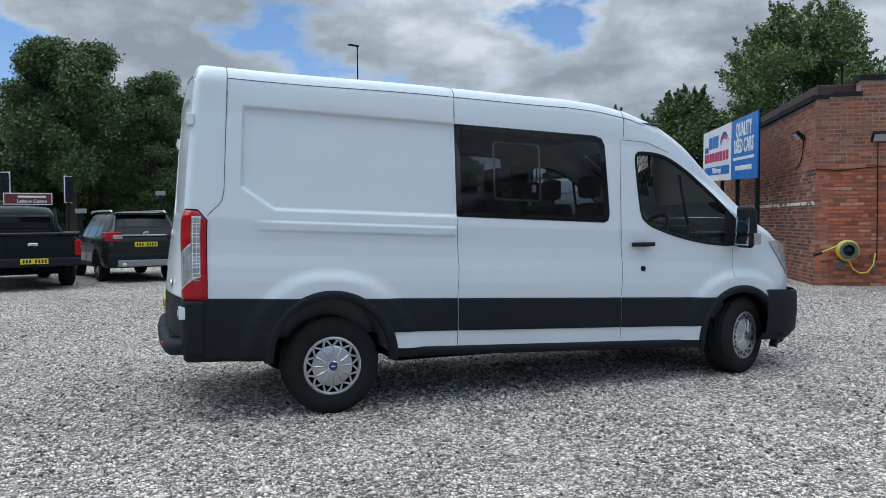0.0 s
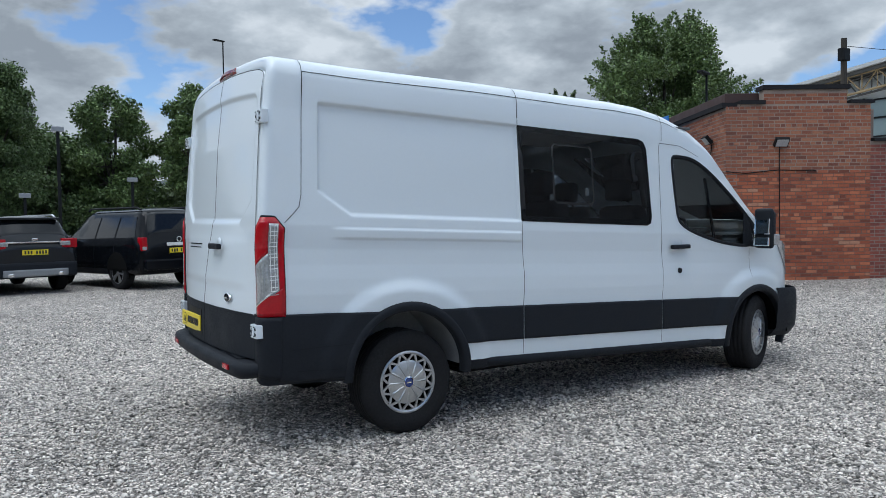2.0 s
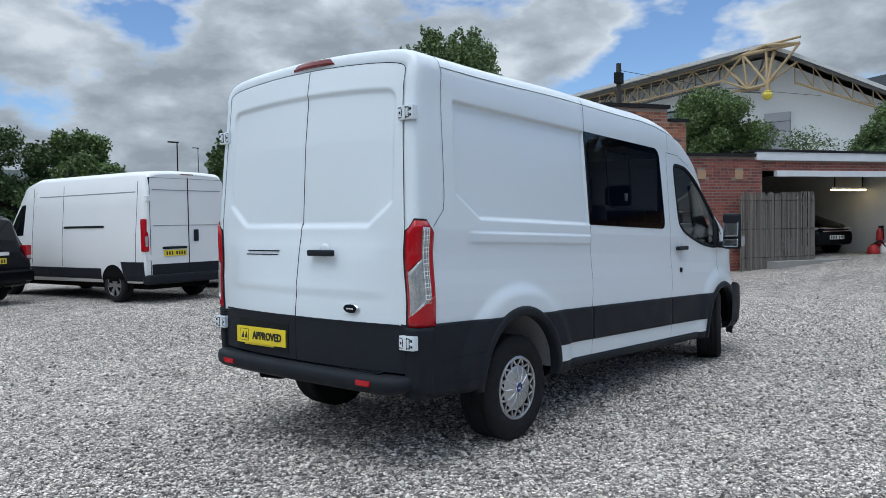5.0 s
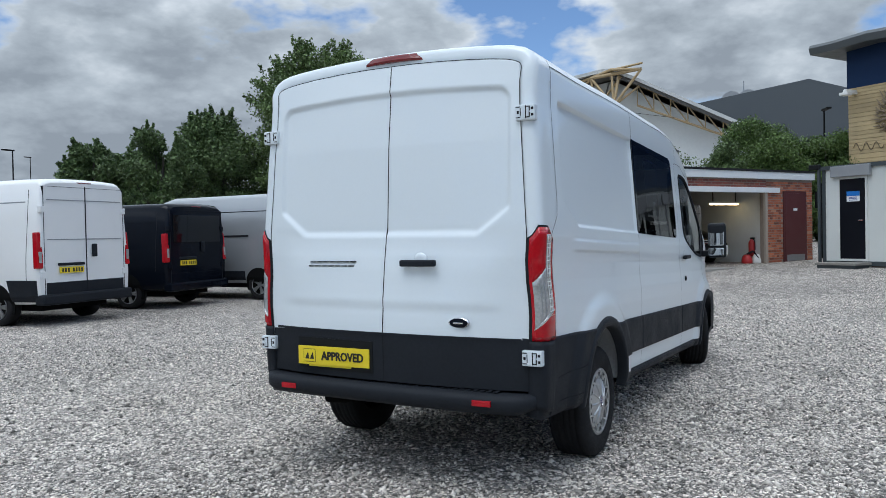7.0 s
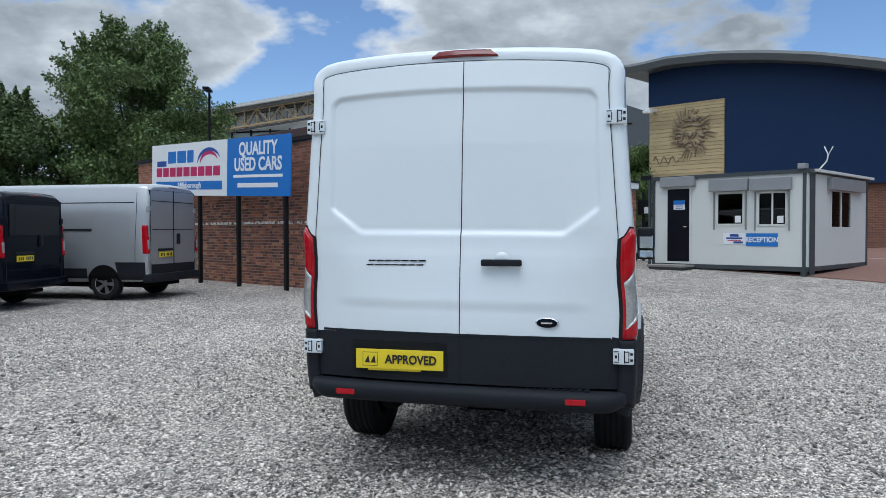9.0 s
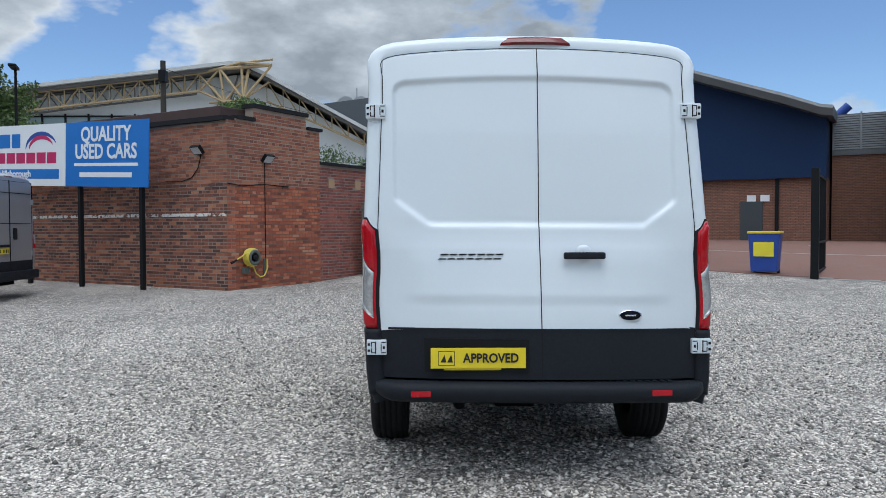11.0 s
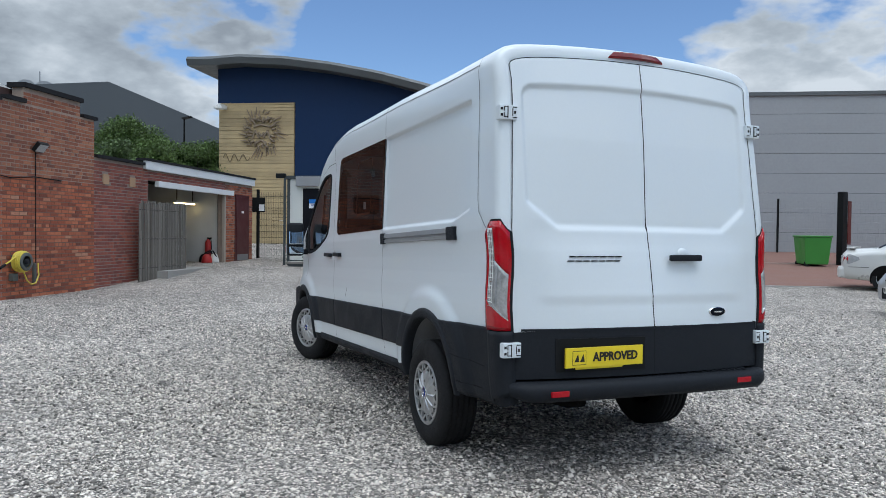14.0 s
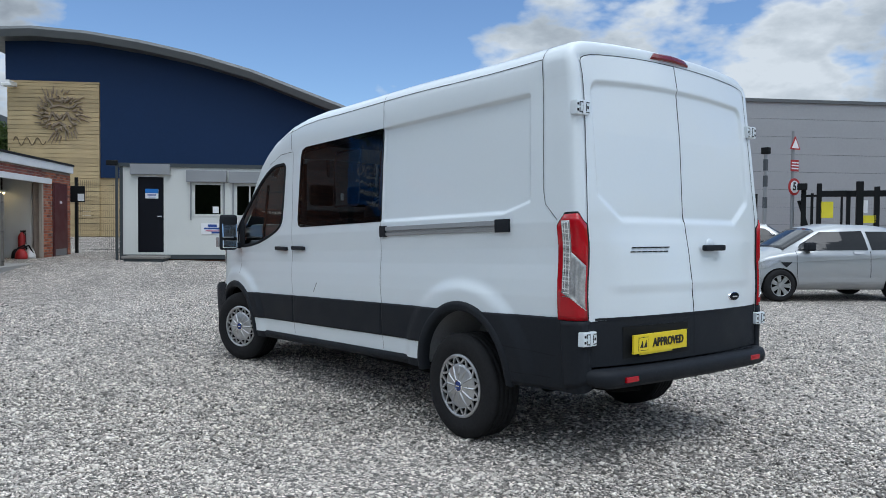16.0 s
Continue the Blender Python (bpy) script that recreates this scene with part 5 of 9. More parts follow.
            part("side_lining", bm, TRIM, van, "dark moulded cabin lining")
    bm = bmesh.new()
    box(bm, 4.62, 5.2, -0.84 + VY, 0.84 + VY, 0.95, 1.30, 0.06)
    box(bm, 4.50, 4.75, -0.62 + VY, -0.25 + VY, 1.18, 1.36, 0.04)
    part("dashboard", bm, TRIM, van, "grey dashboard")
    bm = bmesh.new()
    n = 28
    rings = []
    for i in range(n):
        a = 2 * math.pi * i / n
        c = Vector((0.19 * math.cos(a), 0, 0.19 * math.sin(a)))
        rings.append([bm.verts.new(c * (1 + 0.09 * math.cos(b)) + Vector((0, 0.018 * math.sin(b), 0))) for b in [2 * math.pi * k / 6 for k in range(6)]])
    rings.append(rings[0])
    grid_faces(bm, rings, True)
    box(bm, -0.18, 0.18, -0.012, 0.012, -0.03, 0.03, 0.005)
    sw = part("steering_wheel", bm, GAP, van, "black steering wheel", True, m=pose(4.40, -0.42 + VY, 1.29, 28, 0, 90))
    for (x, y, w) in ((2.85, -0.58, 0.44), (2.85, 0.0, 0.42), (2.85, 0.55, 0.44), (3.85, -0.45, 0.48), (3.85, 0.25, 0.44), (3.85, 0.67, 0.40)):
        seat = thing("seat", "", "")
        seat.parent = van
        seat.matrix_local = Matrix.Translation((x, y + VY, vz(x, 0.66)))
        boxpart("cushion", 0.0, 0.50, -w / 2, w / 2, 0.16, 0.42, SEATCLOTH, seat, "", 0.05)
        bm = bmesh.new()
        box(bm, -0.10, 0.06, -w / 2, w / 2, 0.36, 1.02, 0.06)
        bmesh.ops.rotate(bm, verts=bm.verts, cent=(0, 0, 0.36), matrix=Matrix.Rotation(radians(-9), 3, "Y"))
        part("backrest", bm, SEATCLOTH, seat, "", True)
        bm = bmesh.new()
        box(bm, -0.22, -0.11, -0.13, 0.13, 1.05, 1.25, 0.045)
        part("headrest", bm, SEATCLOTH, seat, "", True)
        boxpart("pedestal", 0.05, 0.42, -w / 2 + 0.05, w / 2 - 0.05, 0.0, 0.17, TRIM, seat)
    return van


VAN = build_van()


# ---- brick building ----
BRICK_L, BRICK_H, JOINT = 0.215, 0.062, 0.013


def brick_rows(length, z0, z1, holes=()):
    """Places (t, z, w) of the bricks of a wall in running bond, clear of the holes."""
    out = []
    n = int((z1 - z0) / (BRICK_H + JOINT))
    for k in range(n):
        z = z0 + k * (BRICK_H + JOINT)
        header = k % 5 == 4
        step = (0.1025 if header else BRICK_L) + JOINT
        t = -step * (0.5 if k % 2 else 0.0)
        while t < length - 0.01:
            a, b = max(0.0, t), min(length, t + step - JOINT)
            if b - a > 0.04 and not any(h0 < (a + b) / 2 < h1 and g0 < z + 0.03 < g1 for h0, h1, g0, g1 in holes):
                out.append((a, z, b - a))
            t += step
    return out


def brick_face(bricks, along, normal, name, mat, parent, seed=1, kind="stuff", label=""):
    """One joined sheet of separate bricks, each with five faces."""
    rng = random.Random(seed)
    verts, faces = [], []
    al, no, up = Vector(along), Vector(normal), Vector((0, 0, 1))
    for t, z, w in bricks:
        d = 0.005 + rng.uniform(-0.003, 0.003)
        i = len(verts)
        for dd, e in ((-0.012, 0.0), (d, 0.003)):
            for tt, zz in ((t + e, z + e), (t + w - e, z + e), (t + w - e, z + BRICK_H - e), (t + e, z + BRICK_H - e)):
                p = al * tt + up * zz + no * dd
                verts.append(p[:])
        faces += [(i + 4, i + 5, i + 6, i + 7), (i, i + 1, i + 5, i + 4), (i + 1, i + 2, i + 6, i + 5), (i + 2, i + 3, i + 7, i + 6), (i + 3, i, i + 4, i + 7)]
    ob = mesh_part(name, verts, faces, mat, parent, label)
    if kind:
        ob["kind"] = kind
    return ob


def brick_pieces(bricks, along, normal, mat, parent):
    """Bricks as objects of their own on shared meshes."""
    cache = {}
    al, no = Vector(along), Vector(normal)
    rot = Matrix((al, no, Vector((0, 0, 1)))).transposed().to_4x4()
    rng = random.Random(3)
    for t, z, w in bricks:
        key = round(w, 2)
        if key not in cache:
            bm = bmesh.new()
            box(bm, 0, key, -0.012, 0.005, 0, BRICK_H, 0)
            for q in bm.verts:
                if q.co.y > 0:
                    q.co.x += 0.003 if q.co.x < key / 2 else -0.003
                    q.co.z += 0.003 if q.co.z < 0.03 else -0.003
            me = bpy.data.meshes.new("brick")
            bm.to_mesh(me); bm.free()
            me.materials.append(mat)
            cache[key] = me
        ob = new("brick", cache[key])
        ob.parent = parent
        ob.matrix_local = Matrix.Translation(al * t + no * rng.uniform(-0.003, 0.003) + Vector((0, 0, z))) @ rot


def floodlight(a, b, z, normal, tilt=35):
    """A small wall floodlight on a bracket; normal is the wall's outward way in site axes."""
    f = thing("floodlight", "small black floodlight with a pale lens, fixed on a brick wall", "lamp")
    ang = math.degrees(math.atan2(normal[1], normal[0]))
    f.matrix_world = SITE @ pose(a, b, z, 0, 0, ang)
    boxpart("bracket", 0.0, 0.05, -0.03, 0.03, -0.05, 0.03, STEELBLACK, f)
    bm = bmesh.new()
    box(bm, -0.035, 0.045, -0.145, 0.145, -0.105, 0.105, 0.014)
    hd = part("housing", bm, STEELBLACK, f, "", m=pose(0.12, 0, 0.02, 0, tilt, 0))
    boxpart("lens", 0.046, 0.050, -0.122, 0.122, -0.084, 0.084, LAMPGLASS, hd)
    return f


def build_brick_building():
    b_ = thing("brick_building", "flat-roofed old brick garage building with an open bay", "building", SITE.copy())
    # solid cores (mortar shows in the joints)
    def core(name, x0, x1, y0, y1, z0, z1, mat=MORTAR):
        return boxpart(name, x0, x1, y0, y1, z0, z1, mat, b_)
    w1 = core("wall", 0.0, 0.24, 0.0, 11.5, -0.2, 3.74)
    w2 = core("wall", 0.24, 3.06, 0.0, 0.24, -0.2, 2.36, MORTAR_RED)
    w2u = core("wall", 0.24, 3.06, 0.0, 0.24, 2.36, 3.80, MORTAR_PALE)
    w3 = core("wall", 0.80, 2.55, 0.0, 0.24, 3.80, 4.10, MORTAR_PALE)
    w4 = core("wall", 3.06, 5.35, 0.02, 0.24, -0.2, 3.0)
    w5 = core("wall", 5.35, 9.85, 0.02, 0.24, 2.66, 2.92)
    w6 = core("wall", 9.85, 12.03, 0.02, 0.24, -0.2, 2.92)
    core("wall", 0.24, 11.95, 8.0, 8.2, -0.2, 3.0)
    core("wall", 11.75, 11.95, 0.24, 8.0, -0.2, 2.8)
    core("wall", 3.06, 3.26, 0.24, 8.0, -0.2, 3.7)
    # street side: older mixed bricks
    br = brick_rows(11.5, 0.02, 3.74)
    near = [q for q in br if q[0] < 3.2 and 0.75 < q[1] < 1.65]
    near = near[:150]
    rest = [q for q in br if q not in near]
    brick_face([q for q in rest if q[1] <= 2.36], (0, 1, 0), (-1, 0, 0), "bricks", BRICK_OLD, w1, 2, label="weathered dark red-brown bricks")
    brick_face([q for q in rest if q[1] > 2.36], (0, 1, 0), (-1, 0, 0), "bricks", BRICK_UP, w1, 12, label="upper courses of red-brown bricks")
    brick_pieces(near, (0, 1, 0), (-1, 0, 0), BRICK_OLD_PIECE, w1)
    # front: lower part redder
    br = brick_rows(3.06, 0.02, 3.80)
    up = [q for q in br if q[1] > 2.36]
    lo = [q for q in br if q[1] <= 2.36]
    near = lo[120:290]
    rest = [q for q in lo if q not in near]
    brick_face(up, (1, 0, 0), (0, -1, 0), "bricks", BRICK_UP, w2u, 4, label="upper courses of mixed bricks")
    brick_face(rest, (1, 0, 0), (0, -1, 0), "bricks", BRICK_RED, w2, 5, label="lower courses of orange-red bricks")
    brick_pieces(near, (1, 0, 0), (0, -1, 0), BRICK_RED_PIECE, w2)
    br = [(t + 0.80, z, w) for t, z, w in brick_rows(1.75, 3.80, 4.10)]
    brick_face(br, (1, 0, 0), (0, -1, 0), "bricks", BRICK_UP, w3, 6)
    br = [(t + 3.06, z, w) for t, z, w in brick_rows(2.29, 0.02, 3.0, ((0.35, 0.58, 2.43, 2.70), (1.45, 1.68, 2.43, 2.70)))]
    ob = brick_face(br, (1, 0, 0), (0, -1, 0), "bricks", BRICK_DEEP, w4, 7, label="deep red bricks")
    ob.location.y = 0.02
    br = [(t + 5.35, z, w) for t, z, w in brick_rows(4.5, 2.66, 2.92)]
    ob = brick_face(br, (1, 0, 0), (0, -1, 0), "bricks", BRICK_DEEP, w5, 8); ob.location.y = 0.02
    br = [(t + 9.85, z, w) for t, z, w in brick_rows(2.18, 0.30, 2.92, ((0.76, 1.86, 0.0, 2.56),))]
    ob = brick_face(br, (1, 0, 0), (0, -1, 0), "bricks", BRICK_RED, w6, 9); ob.location.y = 0.02
    for t in (3.41, 4.51):
        boxpart("air_brick", t, t + 0.23, -0.004, 0.03, 2.44, 2.66, material("air_brick_buff", (0.42, 0.27, 0.16), 0.9), b_, "buff air brick")
    # white line, copings, fascia
    boxpart("painted_line", -0.016, 0.0, 0.02, 11.4, 1.695, 1.765, FLAKING, b_, "flaking white painted line", 0.003)
    boxpart("coping", -0.08, 0.32, 0.0, 11.6, 3.74, 3.84, COPING, b_, "black bitumen coping")
    boxpart("coping", 0.30, 0.82, -0.06, 0.32, 3.80, 3.88, COPING, b_)
    boxpart("coping", 0.76, 2.60, -0.06, 0.32, 4.10, 4.19, COPING, b_)
    boxpart("coping", 2.60, 3.12, -0.06, 0.32, 3.80, 3.87, COPING, b_)
    boxpart("coping", 3.12, 5.2, -0.05, 0.3, 3.0, 3.07, COPING, b_)
    bm = bmesh.new()
    box(bm, 0.10, 0.90, 0.30, 10.5, 3.84, 4.08, 0.02)
    part("roof_upstand", bm, material("brown_fascia", (0.065, 0.035, 0.03), 0.7), b_, "dark brown roof upstand")
    boxpart("roof", 0.2, 11.95, 0.2, 8.1, 2.88, 3.0, COPING, b_, "flat felt roof")
    boxpart("fascia", 5.12, 12.05, -0.07, 0.02, 2.91, 3.12, WHITEBOARD, b_, "white fascia board", 0.004)
    boxpart("roof_edge", 5.10, 12.08, -0.09, 0.2, 3.12, 3.18, COPING, b_)
    boxpart("lintel", 5.75, 10.40, -0.05, 0.06, 2.51, 2.66, WHITEBOARD, b_, "white lintel board", 0.004)
    boxpart("post", 9.77, 9.87, -0.02, 0.06, 0.1, 2.51, material("buff_post", (0.36, 0.31, 0.26), 0.8), b_, "pale door post")
    # bay interior
    boxpart("bay_floor", 5.2, 11.7, -0.6, 8.0, 0.20, 0.40, CONCRETE, b_, "concrete bay floor")
    boxpart("bay_wall", 5.3, 11.7, 5.6, 5.7, 0.3, 2.85, PLASTER, b_, "white plastered wall")
    boxpart("bay_wall", 9.95, 10.05, 0.3, 5.6, 0.3, 2.85, PLASTER, b_)
    boxpart("bay_wall", 5.25, 5.33, 0.3, 5.6, 0.3, 2.85, PLASTER, b_)
    boxpart("bay_ceiling", 5.2, 10.05, 0.25, 5.7, 2.84, 2.88, COPING, b_)
    for z in (1.75, 2.12):
        boxpart("shelf", 9.4, 9.95, 3.4, 5.2, z, z + 0.12, DARK, b_, "wall shelf")
    # side door
    d = boxpart("side_door", 10.68, 11.64, -0.02, 0.03, 0.43, 2.50, MAROON, b_, "maroon timber door", 0.006)
    boxpart("kick_plate", 10.74, 11.58, -0.026, -0.019, 0.47, 0.66, GALV, d, "metal kick plate")
    boxpart("door_sign", 11.06, 11.24, -0.026, -0.019, 1.98, 2.05, SIGNWHITE, d)
    bm = bmesh.new()
    box(bm, 10.61, 10.68, -0.01, 0.04, 0.40, 2.56); box(bm, 11.64, 11.71, -0.01, 0.04, 0.40, 2.56); box(bm, 10.61, 11.71, -0.01, 0.04, 2.50, 2.57)
    part("door_frame", bm, MAROON, d)
    # conduit and cable
    bm = bmesh.new()
    pipe(bm, [(1.12, -0.02, 2.9), (1.12, -0.02, 2.5), (1.13, -0.02, 0.6)], 0.009)
    part("conduit", bm, STEELBLACK, b_)
    bm = bmesh.new()
    pipe(bm, [(-0.02, 0.75, 3.05), (-0.02, 0.85, 2.75), (-0.02, 1.05, 2.55), (-0.02, 1.35, 2.48), (-0.02, 1.9, 2.50)], 0.010)
    part("cable", bm, STEELBLACK, b_)
    bm = bmesh.new()
    pipe(bm, [(0.0, -0.02, 2.40), (0.4, -0.022, 2.36), (1.1, -0.02, 2.42), (1.9, -0.02, 2.40)], 0.010)
    part("cable", bm, STEELBLACK, b_)
    return b_


build_brick_building()
floodlight(0.0, 0.76, 3.12, (-1, 0), 40)
floodlight(1.12, 0.0, 2.98, (0, -1), 40)
# strip light in the bay
tl = thing("strip_light", "lit yellowish strip light hanging in the open bay", "lamp", SITE.copy())
boxpart("tube", 8.6, 9.8, 0.95, 1.03, 2.19, 2.235, TUBE, tl)
boxpart("fitting", 8.55, 9.85, 0.93, 1.05, 2.236, 2.29, PLASTER, tl)
boxpart("hanger", 8.7, 8.72, 0.98, 1.0, 2.29, 2.84, STEELBLACK, tl)
boxpart("hanger", 9.7, 9.72, 0.98, 1.0, 2.29, 2.84, STEELBLACK, tl)

# hose reel
hr = thing("hose_reel", "yellow garden hose on a grey wall reel", "hose reel", SITE @ pose(0.55, -0.16, 0.80))
bm = bmesh.new()
lathe(bm, [(0.11, -0.105), (0.16, -0.112), (0.172, -0.10), (0.172, -0.085), (0.15, -0.08)], 32)
lathe(bm, [(0.15, 0.08), (0.172, 0.085), (0.172, 0.10), (0.11, 0.105)], 32)
lathe(bm, [(0.11, -0.09), (0.11, 0.09)], 24)
part("drum", bm, REELGREY, hr, "grey drum", True)
bm = bmesh.new()
for k in range(6):
    y = -0.070 + 0.028 * k
    rk = 0.014 * math.sin(math.pi * (k + 0.5) / 6) + 0.004 * (k % 2)
    lathe(bm, [(0.165 + rk, y - 0.014), (0.184 + rk, y - 0.010), (0.190 + rk, y), (0.184 + rk, y + 0.010), (0.165 + rk, y + 0.014)], 32)
part("hose_coil", bm, HOSE, hr, "coiled yellow hose", True)
bm = bmesh.new()
lathe(bm, [(0.001, -0.13), (0.05, -0.125), (0.055, -0.09)], 20)
part("hub", bm, GAP, hr, "", True)
bm = bmesh.new()
pipe(bm, [(0.02, -0.02, -0.20), (0.10, -0.03, -0.36), (0.22, -0.03, -0.44), (0.36, -0.02, -0.42), (0.47, 0.0, -0.28), (0.52, 0.05, -0.05)], 0.014)
part("loose_hose", bm, HOSE, hr)
bm = bmesh.new()
pipe(bm, [(-0.16, 0.0, 0.10), (-0.34, -0.02, 0.02), (-0.5, -0.02, -0.05)], 0.014)
part("loose_hose", bm, HOSE, hr)
bm = bmesh.new()
rod(bm, (-0.46, -0.02, -0.04), (-0.62, -0.02, -0.10), 0.02, 0.03)
part("nozzle", bm, GAP, hr)
bm = bmesh.new()
box(bm, -0.10, 0.10, 0.09, 0.16, -0.12, 0.12, 0.01)
part("bracket", bm, REELGREY, hr)
boxpart("tap_box", -0.16, -0.02, 0.06, 0.155, -0.36, -0.22, REELGREY, hr, "", 0.01)
boxpart("pipe_cover", 0.49, 0.55, 0.10, 0.155, -0.45, -0.05, REELGREY, hr, "", 0.01)

# sign on posts, its board rising a little with the ground
sg = thing("advertising_sign", "blue and white dealer sign board on black posts", "sign", SITE @ pose(-0.72, 0, 0))
for b in (1.87, 4.02, 6.05, 8.2):
    boxpart("post", 0.0, 0.09, b - 0.045, b + 0.045, -0.1, 3.7, STEELBLACK, sg)
RISE = Matrix.Translation((0, 1.58, 2.32)) @ Matrix.Rotation(math.atan(0.038), 4, "X")
blue = boxpart("panel", -0.03, 0.0, 0.0, 2.90, 0.0, 1.47, SIGNBLUE, sg, "blue panel with white words", 0.004, m=RISE)
pale = boxpart("panel", -0.03, 0.0, 2.905, 7.30, 0.0, 1.47, SIGNWHITE, sg, "white panel with plain shapes", 0.004, m=RISE)
for body, size, z, sq in (("QUALITY", 0.46, 1.17, 0.92), ("USED CARS", 0.46, 0.78, 0.92)):
    word("sign_word", body, size, SIGNWHITE, blue, pose(-0.034, 1.45, z, 0, 0, -90), sq)
for z, w, h in ((0.50, 1.12, 0.07), (0.27, 0.92, 0.11)):
    boxpart("writing_bar", -0.034, -0.029, 1.45 - w, 1.45 + w, z - h / 2, z + h / 2, SIGNWHITE, blue, "row of small white writing")
boxpart("logo_bar", -0.034, -0.029, 3.15, 7.0, 0.17, 0.40, SIGNBLUE, pale, "blue strip")
word("sign_word", "Hillsborough", 0.21, SIGNWHITE, pale, pose(-0.037, 4.95, 0.285, 0, 0, -90), 1.25)
for y0, y1, z0, z1, mt in ((6.35, 6.95, 0.84, 1.00, SIGNNAVY), (5.75, 6.25, 0.92, 1.26, SIGNBLUE), (5.15, 5.68, 0.92, 1.26, SIGNBLUE), (4.72, 5.08, 0.92, 1.26, SIGNBLUE)):
    boxpart("logo_block", -0.034, -0.029, y0, y1, z0, z1, mt, pale, "", 0.002)
for k in range(9):
    y1 = 6.98 - k * 0.42
    boxpart("logo_block", -0.034, -0.029, y1 - 0.36, y1, 0.54, 0.80, MAGENTA, pale, "", 0.002)
for r, mt in ((0.40, SIGNNAVY), (0.31, MAGENTA)):
    bm = bmesh.new()
    rws = []
    for i in range(18):
        a = radians(5 + 150 * i / 17)
        w = 0.05 * math.sin(math.pi * (i + 0.5) / 18)
        rws.append([bm.verts.new((-0.033, 3.85 + q * 1.6 * math.cos(a), 0.85 + q * math.sin(a))) for q in (r - w, r + w)])
    grid_faces(bm, rws)
    part("logo_swoosh", bm, mt, pale)

# reed screen in front of the bay
sc = thing("reed_screen", "weathered grey reed screen leaning before the open bay", "screen", SITE.copy())
verts, faces = [], []
rng = random.Random(8)
for k in range(150):
    t = 4.42 + 2.25 * k / 149 + rng.uniform(-0.004, 0.004)
    b = -0.30 - 0.03 * k / 149 + rng.uniform(-0.012, 0.012)
    h = 2.08 + rng.uniform(-0.06, 0.05)
    r = rng.uniform(0.007, 0.011)
    lean = rng.uniform(-0.015, 0.015)
    i = len(verts)
    gz = 0.02 + 0.25 * smooth(3, 9, t)
    for z, dx in ((gz, 0), (h, lean)):
        for c in range(4):
            a = c * math.pi / 2 + 0.4
            verts.append((t + dx + r * math.cos(a), b + r * math.sin(a), z))
    faces += [(i + c, i + (c + 1) % 4, i + 4 + (c + 1) % 4, i + 4 + c) for c in range(4)] + [(i + 4, i + 5, i + 6, i + 7)]
mesh_part("reeds", verts, faces, REED, sc, "many thin upright reeds")["kind"] = "stuff"
bm = bmesh.new()
for z in (0.5, 1.2, 1.9):
    rod(bm, (4.42, -0.30, z), (6.67, -0.33, z), 0.012)
for t in (4.45, 5.55, 6.62):
    rod(bm, (t, -0.28, 0.0), (t, -0.28, 1.95), 0.025)
part("screen_frame", bm, BARK, sc)
boxpart("foot_slab", 6.2, 7.9, -0.55, -0.05, 0.02, 0.30, CONCRETE, sc, "concrete edge")

